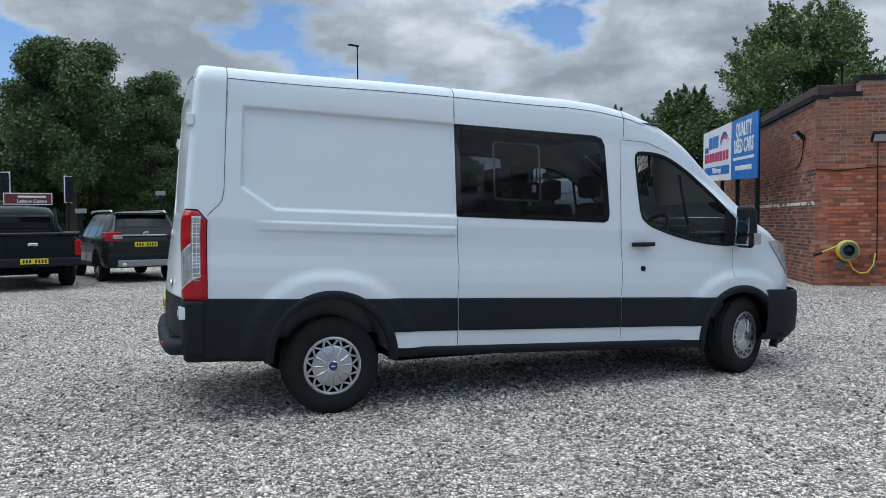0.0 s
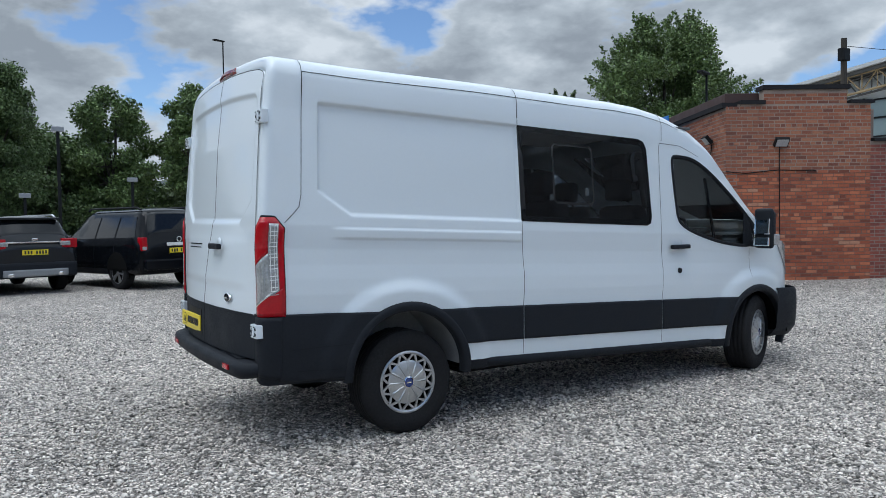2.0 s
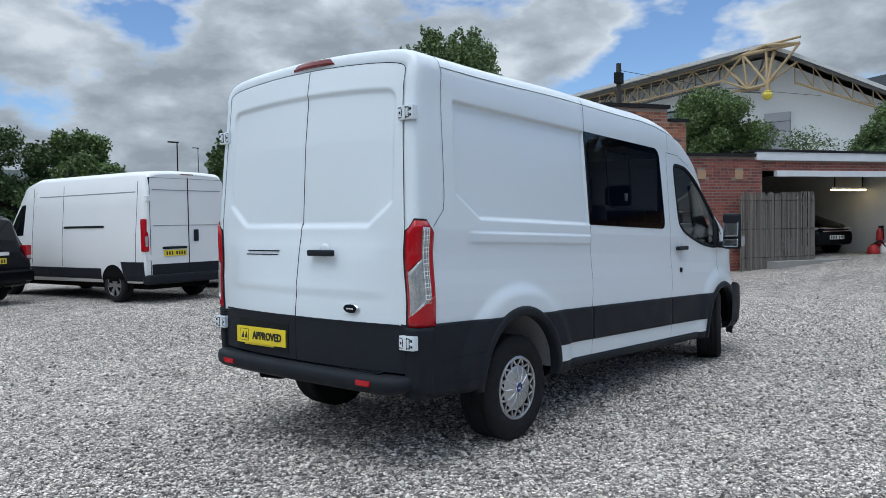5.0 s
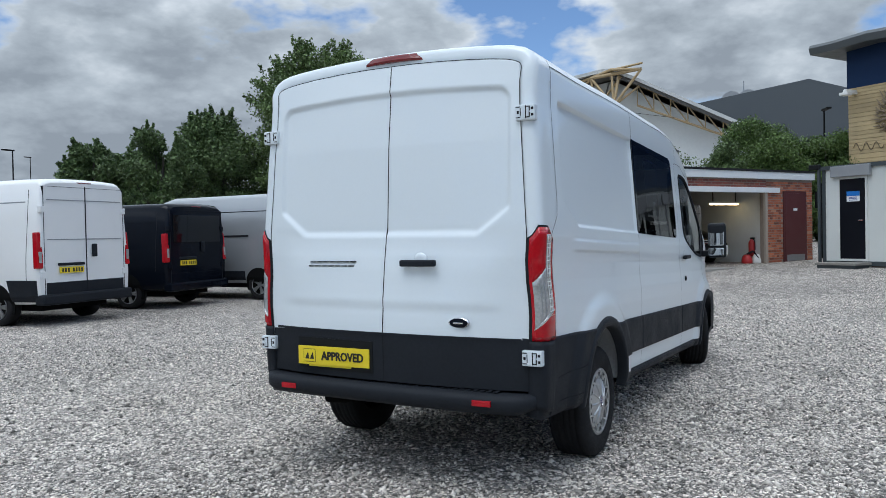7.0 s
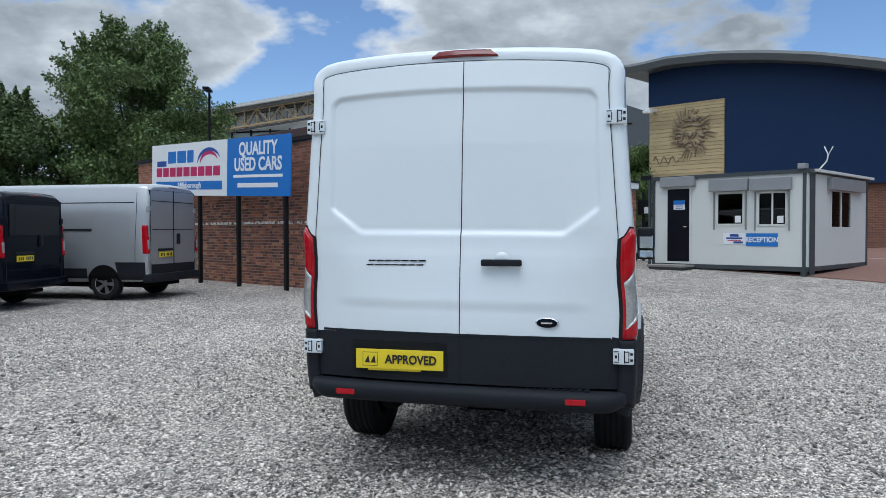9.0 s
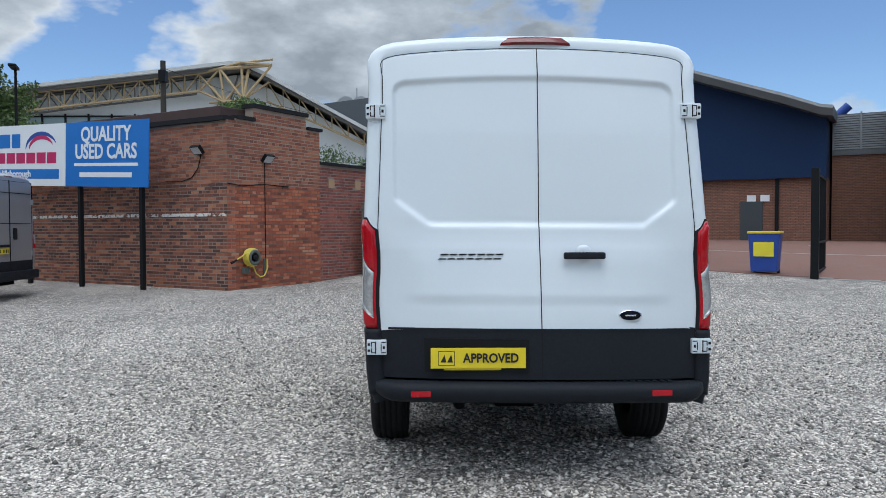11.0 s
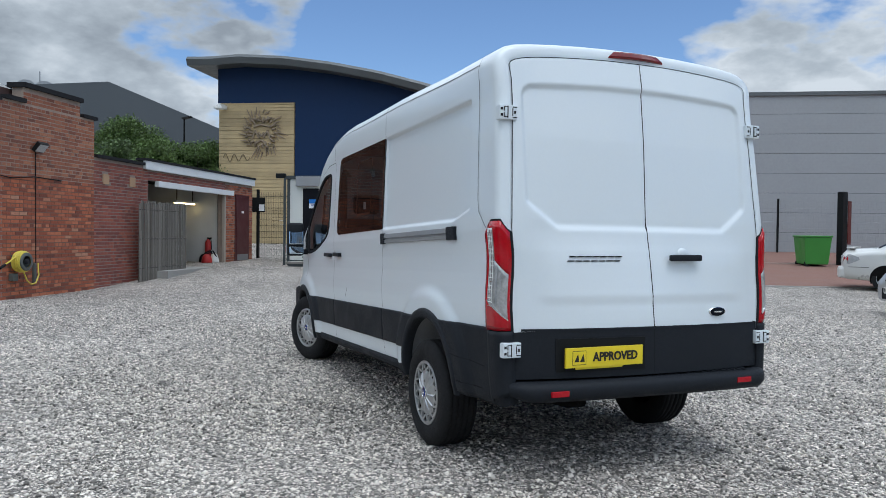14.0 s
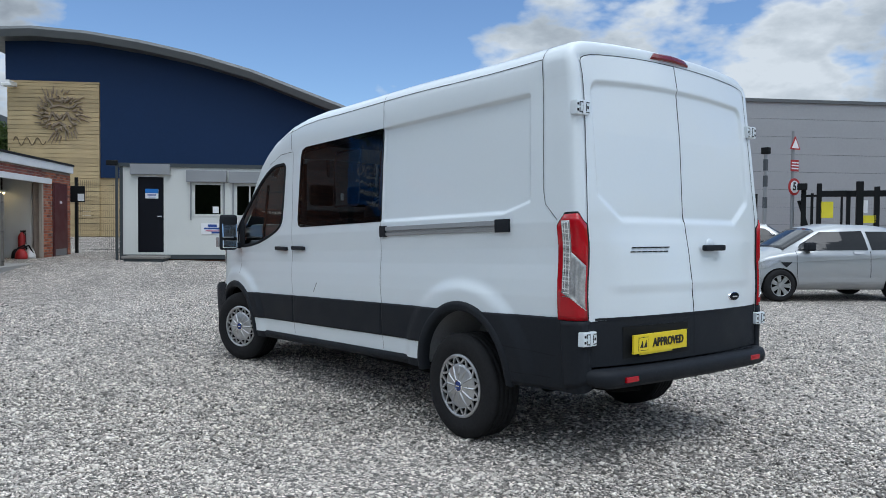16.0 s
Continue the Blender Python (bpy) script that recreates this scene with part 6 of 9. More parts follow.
# ---- reception cabin ----
def build_cabin():
    c = thing("reception_cabin", "pale grey portable office cabin with shutters and a dark door", "cabin", SITE.copy())
    a0, a1, b0, b1, z0, z1 = 9.1, 13.9, -6.55, -2.25, 0.58, 2.95
    t = 0.06
    # front wall with real openings
    door = (-3.45, -2.68)
    wins = [(-4.95, -4.17, 1.64, 2.54), (-6.06, -5.29, 1.62, 2.52)]
    def slab(y0, y1, za, zb):
        boxpart("wall_panel", a0, a0 + t, y0, y1, za, zb, CABIN, c)
    slab(b0, -6.06, z0, z1); slab(-5.29, -4.95, z0, z1); slab(-4.17, -3.45, z0, z1); slab(-2.68, b1, z0, z1)
    slab(-3.45, -2.68, 2.72, z1)
    for y0, y1, za, zb in wins:
        slab(y0, y1, z0, za); slab(y0, y1, zb, z1)
    bm = bmesh.new()
    box(bm, a0 + t, 10.75, b0, b0 + t, z0, z1); box(bm, 12.5, a1, b0, b0 + t, z0, z1)
    box(bm, 10.75, 12.5, b0, b0 + t, z0, 1.60); box(bm, 10.75, 12.5, b0, b0 + t, 2.55, z1)
    part("side_wall", bm, CABIN, c, "pale grey panelled wall")
    boxpart("side_wall", a0 + t, a1, b1 - t, b1, z0, z1, CABIN, c)
    boxpart("rear_wall", a1 - t, a1, b0, b1, z0, z1, CABIN, c)
    boxpart("floor_slab", a0, a1, b0, b1, z0 - 0.12, z0, CABINDARK, c, "dark base rail")
    boxpart("roof_slab", a0 - 0.05, a1 + 0.12, b0 - 0.06, b1 + 0.05, z1, z1 + 0.10, CABINDARK, c, "dark roof edge")
    boxpart("roof_lip", a0 + 0.3, a1 + 0.2, b0 - 0.14, b0 + 0.5, z1 + 0.04, z1 + 0.11, CABIN, c)
    boxpart("interior", a0 + 1.6, a0 + 1.65, b0 + t, b1 - t, z0, z1, TRIM, c)
    for y in (b0 + 0.02, b1 - 0.10):
        boxpart("corner_post", a0 - 0.03, a0 + 0.12, y + 0.01, y + 0.09, 0.30, z1 + 0.06, CABINDARK, c, "dark steel corner post")
    boxpart("corner_post", a0 + 0.14, a0 + 0.46, b0 - 0.03, b0 - 0.002, 0.30, z1 + 0.04, CABINDARK, c, "dark steel corner post")
    boxpart("corner_post", a1 - 0.1, a1 + 0.02, b0 - 0.02, b0 + 0.1, 0.30, z1, CABINDARK, c)
    for a, b in ((a0 + 0.1, b0 + 0.1), (a0 + 0.1, b1 - 0.15), (a1 - 0.2, b0 + 0.1), (a1 - 0.2, b1 - 0.15)):
        boxpart("foot", a - 0.06, a + 0.1, b - 0.08, b + 0.08, 0.25, z0 - 0.12, CABINDARK, c)
    # door
    d = boxpart("door", a0 - 0.01, a0 + 0.03, -3.40, -2.73, z0 + 0.06, 2.68, material("cabin_door_navy", (0.004, 0.005, 0.009), 0.4, spec=0.2), c, "dark navy door, shut", 0.004)
    bm = bmesh.new()
    box(bm, a0 - 0.02, a0 + 0.05, -3.46, -3.40, z0, 2.74); box(bm, a0 - 0.02, a0 + 0.05, -2.73, -2.67, z0, 2.74); box(bm, a0 - 0.02, a0 + 0.05, -3.40, -2.73, 2.68, 2.74); box(bm, a0 - 0.02, a0 + 0.05, -3.40, -2.73, z0, z0 + 0.06)
    part("door_frame", bm, CABIN, d)
    bm = bmesh.new()
    box(bm, a0 - 0.06, a0 - 0.04, -3.36, -3.24, 1.60, 1.63, 0.005); box(bm, a0 - 0.06, a0 - 0.01, -3.36, -3.33, 1.60, 1.63)
    part("door_handle", bm, CHROME, d)
    boxpart("notice", a0 - 0.017, a0 - 0.011, -3.26, -2.92, 2.10, 2.36, SIGNWHITE, d, "white notice with a blue head")
    boxpart("notice_head", a0 - 0.021, a0 - 0.016, -3.26, -2.92, 2.24, 2.36, SIGNBLUE, d)
    for z in (2.13, 2.17, 2.20):
        boxpart("notice_bar", a0 - 0.021, a0 - 0.016, -3.20, -2.98, z, z + 0.014, SIGNNAVY, d)
    # shutters and windows
    for y0, y1, za, zb in ((-3.58, -2.55, 2.74, 3.02),):
        boxpart("shutter_box", a0 - 0.14, a0, y0, y1, za, zb, SHUTTER, c, "grey roller shutter box", 0.01)
    for y0, y1, za, zb in wins:
        boxpart("shutter_box", a0 - 0.14, a0, y0 - 0.12, y1 + 0.16, zb + 0.02, zb + 0.34, SHUTTER, c, "grey roller shutter box", 0.01)
        w = thing("window", "", ""); w.parent = c
        bm = bmesh.new()
        for q in ((y0, y0 + 0.05, za, zb), (y1 - 0.05, y1, za, zb), (y0, y1, za, za + 0.05), (y0, y1, zb - 0.05, zb)):
            box(bm, a0 - 0.015, a0 + 0.04, *q)
        part("window_frame", bm, CABIN, w)
        g = boxpart("pane", a0 + 0.015, a0 + 0.02, y0 + 0.05, y1 - 0.05, za + 0.05, zb - 0.05, DARKPANE, w, "dark pane")
        g.visible_shadow = False
        boxpart("paper", a0 + 0.004, a0 + 0.008, y0 + 0.10, y0 + 0.26, za + 0.08, za + 0.26, SIGNWHITE, w)
        for yy in (y0 - 0.06, y1 + 0.04):
            boxpart("shutter_guide", a0 - 0.04, a0, yy, yy + 0.03, za - 0.12, zb + 0.02, GALV, w)
    boxpart("mullion", a0 - 0.01, a0 + 0.012, -5.70, -5.66, 1.67, 2.47, CABIN, c)
    # side window
    w = thing("window", "", ""); w.parent = c
    bm = bmesh.new()
    for q in ((10.75, 10.85, 1.6, 2.55), (12.40, 12.5, 1.6, 2.55), (11.58, 11.64, 1.6, 2.55)):
        box(bm, q[0], q[1], b0 - 0.015, b0 + 0.04, q[2], q[3])
    part("window_frame", bm, CABIN, w)
    g = boxpart("pane", 10.80, 12.45, b0 + 0.015, b0 + 0.02, 1.6, 2.55, DARKPANE, w)
    g.visible_shadow = False
    boxpart("shutter_box", 10.5, 13.3, b0 - 0.14, b0, 2.58, 2.90, SHUTTER, c, "grey roller shutter box", 0.01)
    # signs
    s = boxpart("sign_board", a0 - 0.012, a0 - 0.002, -5.83, -5.0, 1.09, 1.43, SIGNBLUE, c, "blue reception sign")
    word("sign_word", "RECEPTION", 0.19, SIGNWHITE, s, pose(a0 - 0.016, -5.415, 1.26, 0, 0, -90), 0.85)
    s = boxpart("sign_board", a0 - 0.012, a0 - 0.002, -4.98, -4.38, 1.14, 1.44, SIGNWHITE, c, "white sign with plain bars")
    for z, h, y0, y1, mt in ((1.375, 0.07, -4.80, -4.56, SIGNNAVY), (1.30, 0.045, -4.90, -4.46, SIGNNAVY), (1.235, 0.022, -4.86, -4.50, MAGENTA), (1.19, 0.05, -4.92, -4.66, SIGNNAVY)):
        boxpart("writing_bar", a0 - 0.016, a0 - 0.011, y0, y1, z - h / 2, z + h / 2, mt, s)
    # lamp, camera, step
    bm = bmesh.new()
    box(bm, a0 - 0.12, a0 - 0.02, b1 + 0.02, b1 + 0.32, z1 + 0.02, z1 + 0.16, 0.02)
    part("floodlight", bm, STEELBLACK, c)
    boxpart("lamp_post", a0 - 0.10, a0 - 0.04, b1 + 0.02, b1 + 0.08, 0.40, z1 + 0.05, CABINDARK, c, "dark post")
    bm = bmesh.new()
    pipe(bm, [(a0 + 0.4, b0 - 0.1, 3.0), (a0 + 0.45, b0 - 0.3, 3.25), (a0 + 0.45, b0 - 0.33, 3.42)], 0.018)
    pipe(bm, [(a0 + 0.45, b0 - 0.33, 3.40), (a0 + 0.40, b0 - 0.46, 3.60)], 0.013)
    pipe(bm, [(a0 + 0.45, b0 - 0.33, 3.40), (a0 + 0.50, b0 - 0.22, 3.62)], 0.013)
    part("aerial", bm, PLATEWHITE, c, "white aerial bracket")
    bm = bmesh.new()
    box(bm, a0 - 0.10, a0 + 0.12, b0 + 0.02, b0 + 0.22, z1 + 0.10, z1 + 0.24, 0.02)
    part("alarm_box", bm, SHUTTER, c)
    st = thing("door_step", "low wooden step before the cabin door", "step", SITE.copy())
    boxpart("tread", a0 - 0.75, a0 - 0.1, -3.6, -2.5, 0.50, 0.56, material("grey_timber", (0.22, 0.21, 0.19), 0.85, var=0.2), st, "", 0.006)
    boxpart("riser", a0 - 0.72, a0 - 0.12, -3.55, -2.55, 0.38, 0.50, CABINDARK, st)


build_cabin()

# mesh fence between garage and cabin
def mesh_fence(name, label, a0, b0, a1, b1, z0, h, posts, pitch=0.05, zpitch=0.20, mat=STEELBLACK, m=None, thin=0.0035):
    f = thing(name, label, "fence", (m or SITE).copy())
    verts, faces = [], []
    p, q = Vector((a0, b0, 0)), Vector((a1, b1, 0))
    L = (q - p).length
    d = (q - p) / L
    nrm = Vector((-d.y, d.x, 0))
    def bar(c0, c1, r):
        i = len(verts)
        ax = (c1 - c0).normalized()
        s = nrm.cross(ax)
        for c in (c0, c1):
            for u_, w_ in ((1, 0), (0, 1), (-1, 0), (0, -1)):
                verts.append((c + nrm * u_ * r + s * w_ * r)[:])
        for k in range(4):
            faces.append((i + k, i + (k + 1) % 4, i + 4 + (k + 1) % 4, i + 4 + k))
    for k in range(int(L / pitch) + 1):
        c = p + d * (k * pitch)
        bar(c + Vector((0, 0, z0)), c + Vector((0, 0, z0 + h)), thin)
    for k in range(int(h / zpitch) + 1):
        z = z0 + k * zpitch
        bar(p + Vector((0, 0, z)), q + Vector((0, 0, z)), 0.005)
    mesh_part("wire_mesh", verts, faces, mat, f, "welded wire mesh")["kind"] = "stuff"
    for t in posts:
        c = p + d * (t * L)
        boxpart("post", c.x - 0.04, c.x + 0.04, c.y - 0.04, c.y + 0.04, z0 - 0.2, z0 + h + 0.08, STEELBLACK, f)
    return f


gf = mesh_fence("mesh_fence", "black welded mesh fence between garage and cabin", 12.5, 0.0, 12.6, -2.3, 0.40, 2.35, (0.0, 1.0), 0.06, 0.2)
nb = boxpart("notice_board", 12.44, 12.47, -0.27, 0.20, 2.06, 2.56, STEELBLACK, gf, "small black board", 0.006)
boxpart("notice", 12.432, 12.438, -0.25, -0.06, 2.10, 2.32, SIGNWHITE, nb, "white notice")


# ---- blue office building ----
def build_blue():
    b_ = thing("office_building", "navy clad building with a bowed grey roof and a sandstone panel", "building", SITE.copy())
    top = [(-9.6, 6.7), (-8.0, 7.35), (-6.2, 8.0), (-3.6, 8.95), (-1.0, 9.65), (1.5, 10.15), (4.0, 10.5), (6.5, 10.65), (8.2, 10.55)]
    A0 = 27.0
    def profile_wall(name, mat, y0, y1, zlow, a0, a1):
        bm = bmesh.new()
        ys = [y0 + (y1 - y0) * i / 16 for i in range(17)]
        rows = []
        for y in ys:
            zt = lerp_table(y, top) - 0.25
            rows.append([bm.verts.new((a0, y, zlow)), bm.verts.new((a0, y, zt)), bm.verts.new((a1, y, zt)), bm.verts.new((a1, y, zlow))])
        grid_faces(bm, rows, True)
        bm.faces.new(rows[0]); bm.faces.new(rows[-1])
        return part(name, bm, mat, b_)
    profile_wall("wall", NAVY, -9.6, 3.74, 3.65, A0, A0 + 14)["label"] = "navy blue cladding"
    profile_wall("wall", NAVY, 3.74, 8.1, 8.30, A0, A0 + 14)
    boxpart("wall", A0 + 0.1, A0 + 14, 3.76, 8.0, -0.3, 8.30, STONEWALL, b_, "sandstone wall")
    boxpart("wall", A0 + 0.12, A0 + 13, 1.9, 3.755, -0.3, 3.64, STONEWALL, b_, "sandstone return below the cladding")
    boxpart("wall", A0 + 0.25, A0 + 14, -9.6, 3.76, -0.3, 3.65, BROWNCOURSE, b_, "brown brick base")
    # sandstone courses
    z = 0.3
    k = 0
    rng = random.Random(4)
    while z < 8.25:
        h = rng.choice((0.16, 0.20, 0.24))
        h = min(h, 8.29 - z)
        boxpart("stone_course", A0 - 0.02 - rng.uniform(0, 0.02), A0 + 0.1, 3.78, 8.02, z + 0.012, z + h, STONEWALL, b_, "", 0.006)
        z += h
    # bowed roof edge
    bm = bmesh.new()
    rows = []
    for i in range(41):
        y = -9.9 + 19.3 * i / 40
        zt = lerp_table(min(max(y, -9.6), 8.2), top) + (0.02 * (y - 8.2) if y > 8.2 else 0)
        rows.append([bm.verts.new(q) for q in ((A0 - 1.0, y, zt - 0.42), (A0 - 1.1, y, zt - 0.10), (A0 - 1.0, y, zt + 0.05), (A0 + 14, y, zt + 0.05), (A0 + 14, y, zt - 0.42))])
    grid_faces(bm, rows, True)
    bm.faces.new(rows[0]); bm.faces.new(rows[-1])
    part("roof", bm, ROOFGREY, b_, "bowed grey metal roof")
    # metal relief on the panel: a crest of plain rays and curls
    rng = random.Random(9)
    bm = bmesh.new()
    cy, cz = 5.6, 6.7
    for i in range(46):
        a = 2 * math.pi * i / 46
        r0 = rng.uniform(0.75, 0.95)
        r1 = r0 + rng.uniform(0.15, 0.55)
        if rng.random() < 0.75:
            rod(bm, (A0 - 0.06, cy + r0 * math.cos(a), cz + r0 * 1.15 * math.sin(a)), (A0 - 0.08, cy + r1 * math.cos(a + 0.1), cz + r1 * 1.15 * math.sin(a + 0.1)), 0.045, 0.015, 6)
    # a mane of short bars round a plain shield
    for i in range(22):
        a = 2 * math.pi * i / 22
        r0, r1 = 0.52 + 0.10 * (i % 3), 0.82 + 0.10 * (i % 2)
        pipe(bm, [(A0 - 0.07, cy + r0 * math.cos(a), cz + r0 * math.sin(a)), (A0 - 0.12, cy + (r0 + r1) / 2 * math.cos(a + 0.08), cz + (r0 + r1) / 2 * math.sin(a + 0.08)), (A0 - 0.07, cy + r1 * math.cos(a), cz + r1 * math.sin(a))], 0.06, 6)
    for pts in (((-0.5, 0.75), (0.0, 0.62), (0.5, 0.75)), ((-0.45, 0.30), (0.0, 0.42), (0.45, 0.30)), ((-0.5, -0.35), (-0.35, 0.1), (-0.12, -0.3)), ((0.5, -0.35), (0.35, 0.1), (0.12, -0.3)), ((-0.3, -0.6), (0.0, -0.42), (0.3, -0.6)), ((-0.15, 0.0), (0.0, -0.22), (0.15, 0.0))):
        pipe(bm, [(A0 - 0.08, cy + y, cz + z) for y, z in pts], 0.06, 6)
    part("metal_crest", bm, CREST, b_, "welded metal crest of rays")
    bm = bmesh.new()
    pts = []
    for i in range(40):
        t = i / 39
        pts.append((A0 - 0.06, 7.75 - 1.5 * t, 5.35 + 0.22 * math.sin(t * 19) * (1 - 0.3 * t)))
    pipe(bm, pts, 0.02, 5)
    part("metal_script", bm, TRUSSBROWN, b_, "thin metal scroll")
    bm = bmesh.new()
    box(bm, A0 - 0.9, A0, 7.55, 7.75, 7.95, 8.15, 0.03)
    box(bm, A0 - 1.0, A0 - 0.6, 7.45, 7.9, 7.85, 8.0, 0.03)
    part("security_camera", bm, PLATEWHITE, b_, "white security camera")
    boxpart("window", A0 + 0.05, A0 + 0.12, 4.1, 5.0, 1.6, 2.7, CARGLASS, b_, "small dark window")
    boxpart("notice", A0 - 0.02, A0 + 0.02, 4.2, 4.6, 1.7, 2.1, SIGNWHITE, b_)
    d = boxpart("side_door", A0 + 0.18, A0 + 0.26, -6.9, -5.9, 0.4, 2.6, CABINDARK, b_, "grey steel door")
    boxpart("downpipe", A0 + 0.12, A0 + 0.24, -4.15, -4.0, 0.3, 3.65, STEELBLACK, b_)
    boxpart("downpipe", A0 + 0.12, A0 + 0.24, -7.6, -7.45, 0.3, 3.65, STEELBLACK, b_)
    for y in (-6.4, -7.0):
        boxpart("notice", A0 + 0.17, A0 + 0.20, y - 0.2, y + 0.2, 2.6, 2.9, SIGNWHITE, b_)


build_blue()

# louvred brick annex
an = thing("brick_annex", "brown brick annex with a grey louvred upper storey", "building", SITE.copy())
boxpart("wall", 29.0, 40, -13.5, -9.7, -0.3, 4.75, BROWNCOURSE, an, "brown brick wall")
boxpart("band", 28.92, 40, -13.5, -9.7, 4.75, 5.0, ROOFGREY, an)
for k in range(15):
    boxpart("louvre", 28.95, 29.10, -13.5, -9.7, 5.03 + k * 0.11, 5.10 + k * 0.11, SHUTTER, an)
for b in (-13.45, -12.2, -10.9, -9.75):
    boxpart("louvre_post", 28.90, 29.0, b - 0.04, b + 0.04, 5.0, 6.75, GALV, an)
boxpart("core", 29.15, 40, -13.5, -9.7, 5.0, 6.7, WAREDARK, an)
bm = bmesh.new()
rod(bm, (31, -9.6, 6.7), (31, -10.3, 7.35), 0.22, 0.22, 14)
part("roof_plant", bm, BINBLUE, an, "blue roof plant")
bm = bmesh.new()
rod(bm, (37, -13.2, 6.7), (37, -13.2, 9.3), 0.04)
part("flag_pole", bm, GALV, an)
bm = bmesh.new()
rws = []
for i in range(7):
    rws.append([bm.verts.new((37 + 0.05 * math.sin(i), -13.2 - 0.16 * i, z - 0.03 * i)) for z in (9.3, 8.85)])
grid_faces(bm, rws)
part("flag", bm, SIGNNAVY, an, "small dark flag")

# ---- grey warehouse ----
WH = Matrix.Translation((27.9, -18.7, 0)) @ Matrix.Rotation(radians(239), 4, "Z")
wh = thing("warehouse", "large plain grey clad warehouse with thin panel joints", "building", WH.copy())
bm = bmesh.new()
box(bm, 0, 60, 0.06, 25, -0.3, 8.1)
part("core", bm, WAREDARK, wh)
for k in range(8):
    z0 = 0.72 + 0.930 * k
    boxpart("cladding_panel", 0, 60, 0.0, 0.07, z0, z0 + 0.917, WAREHOUSE, wh, "", 0.004)
boxpart("parapet", -0.1, 60, -0.08, 0.3, 8.08, 8.26, ROOFGREY, wh, "grey parapet trim")
boxpart("plinth", 0, 60, -0.02, 0.06, -0.3, 0.71, WAREDARK, wh)
for x in (2.8,):
    bm = bmesh.new()
    box(bm, x - 0.15, x + 0.15, -0.2, 0.0, 5.35, 5.62, 0.05)
    lamp_ = part("bulkhead_lamp", bm, SHUTTER, wh, "grey wall lamp")
    boxpart("hood", x - 0.17, x + 0.17, -0.24, 0.0, 5.60, 5.74, STEELBLACK, lamp_, "black hood", 0.03)
boxpart("notice", 4.6, 5.25, -1.70, -1.66, 2.48, 2.90, SIGNWHITE, wh, "white notice")

# ---- truss-roofed hall ----
HALL = Matrix.Translation((88.0, 24.0, 0)) @ Matrix.Rotation(radians(90), 4, "Z")
ha = thing("sports_hall", "white hall with a shallow gable roof and cream steel trusses", "building", HALL.copy())
bm = bmesh.new()
ridge = [(-14.6, 12.0), (0.0, 20.0), (45.0, 14.9)]
rows = []
for e, z in ridge:
    rows.append([bm.verts.new((e, y, zz)) for y, zz in ((-30, -0.3), (-30, z), (-1.6, z), (-1.6, -0.3))])
grid_faces(bm, rows, True)
bm.faces.new(rows[0]); bm.faces.new(rows[-1])
part("wall", bm, HALLWHITE, ha, "white rendered wall")
# deep overhanging roof: pale edge sheet over a soffit coloured dark as its shade
for nm, up, thick, mt, lab, front in (("roof", 0.0, 0.42, material("hall_roof_grey", (0.50, 0.51, 0.50), 0.6), "pale grey roof edge", 1.4), ("soffit", -0.42, 0.40, TRUSSDARK, "soffit coloured dark as the shade under the roof edge", 0.9)):
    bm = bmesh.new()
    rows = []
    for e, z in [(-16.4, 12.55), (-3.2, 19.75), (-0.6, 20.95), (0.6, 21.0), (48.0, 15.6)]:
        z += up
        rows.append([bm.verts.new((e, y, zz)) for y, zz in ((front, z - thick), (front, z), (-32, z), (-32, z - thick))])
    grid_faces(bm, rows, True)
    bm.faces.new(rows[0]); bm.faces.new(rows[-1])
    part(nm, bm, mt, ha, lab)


def lattice(e0, z0, e1, z1, deep0, deep1, n, mt, y, thick, label, diag_only=False):
    bm = bmesh.new()
    prev = None
    for i in range(n + 1):
        t = i / n
        e, z = e0 + (e1 - e0) * t, z0 + (z1 - z0) * t
        lo = z - (deep0 + (deep1 - deep0) * t)
        if prev:
            rod(bm, (prev[0], y, prev[1]), (e, y, z), thick, thick, 8)
            rod(bm, (prev[0], y, prev[2]), (e, y, lo), thick, thick, 8)
            if diag_only and i % 2:
                rod(bm, (prev[0], y, prev[1]), (e, y, lo), thick * 0.6, thick * 0.6, 6)
            else:
                rod(bm, (prev[0], y, prev[2]), (e, y, z), thick * 0.6, thick * 0.6, 6)
        rod(bm, (e, y, lo), (e, y, z), thick * 0.5, thick * 0.5, 6)
        prev = (e, z, lo)
    part("truss", bm, mt, ha, label)


lattice(-14.9, 12.75, -3.3, 18.95, 1.5, 2.5, 6, TRUSS, 0.1, 0.13, "cream lattice roof truss")
lattice(4.6, 19.75, 44.0, 15.3, 2.1, 2.1, 22, TRUSS, 0.3, 0.15, "cream lattice roof truss", True)
lattice(5.4, 19.5, 44.0, 15.0, 2.0, 2.0, 26, TRUSSDARK, -0.9, 0.13, "dark lattice truss behind the cream one", True)
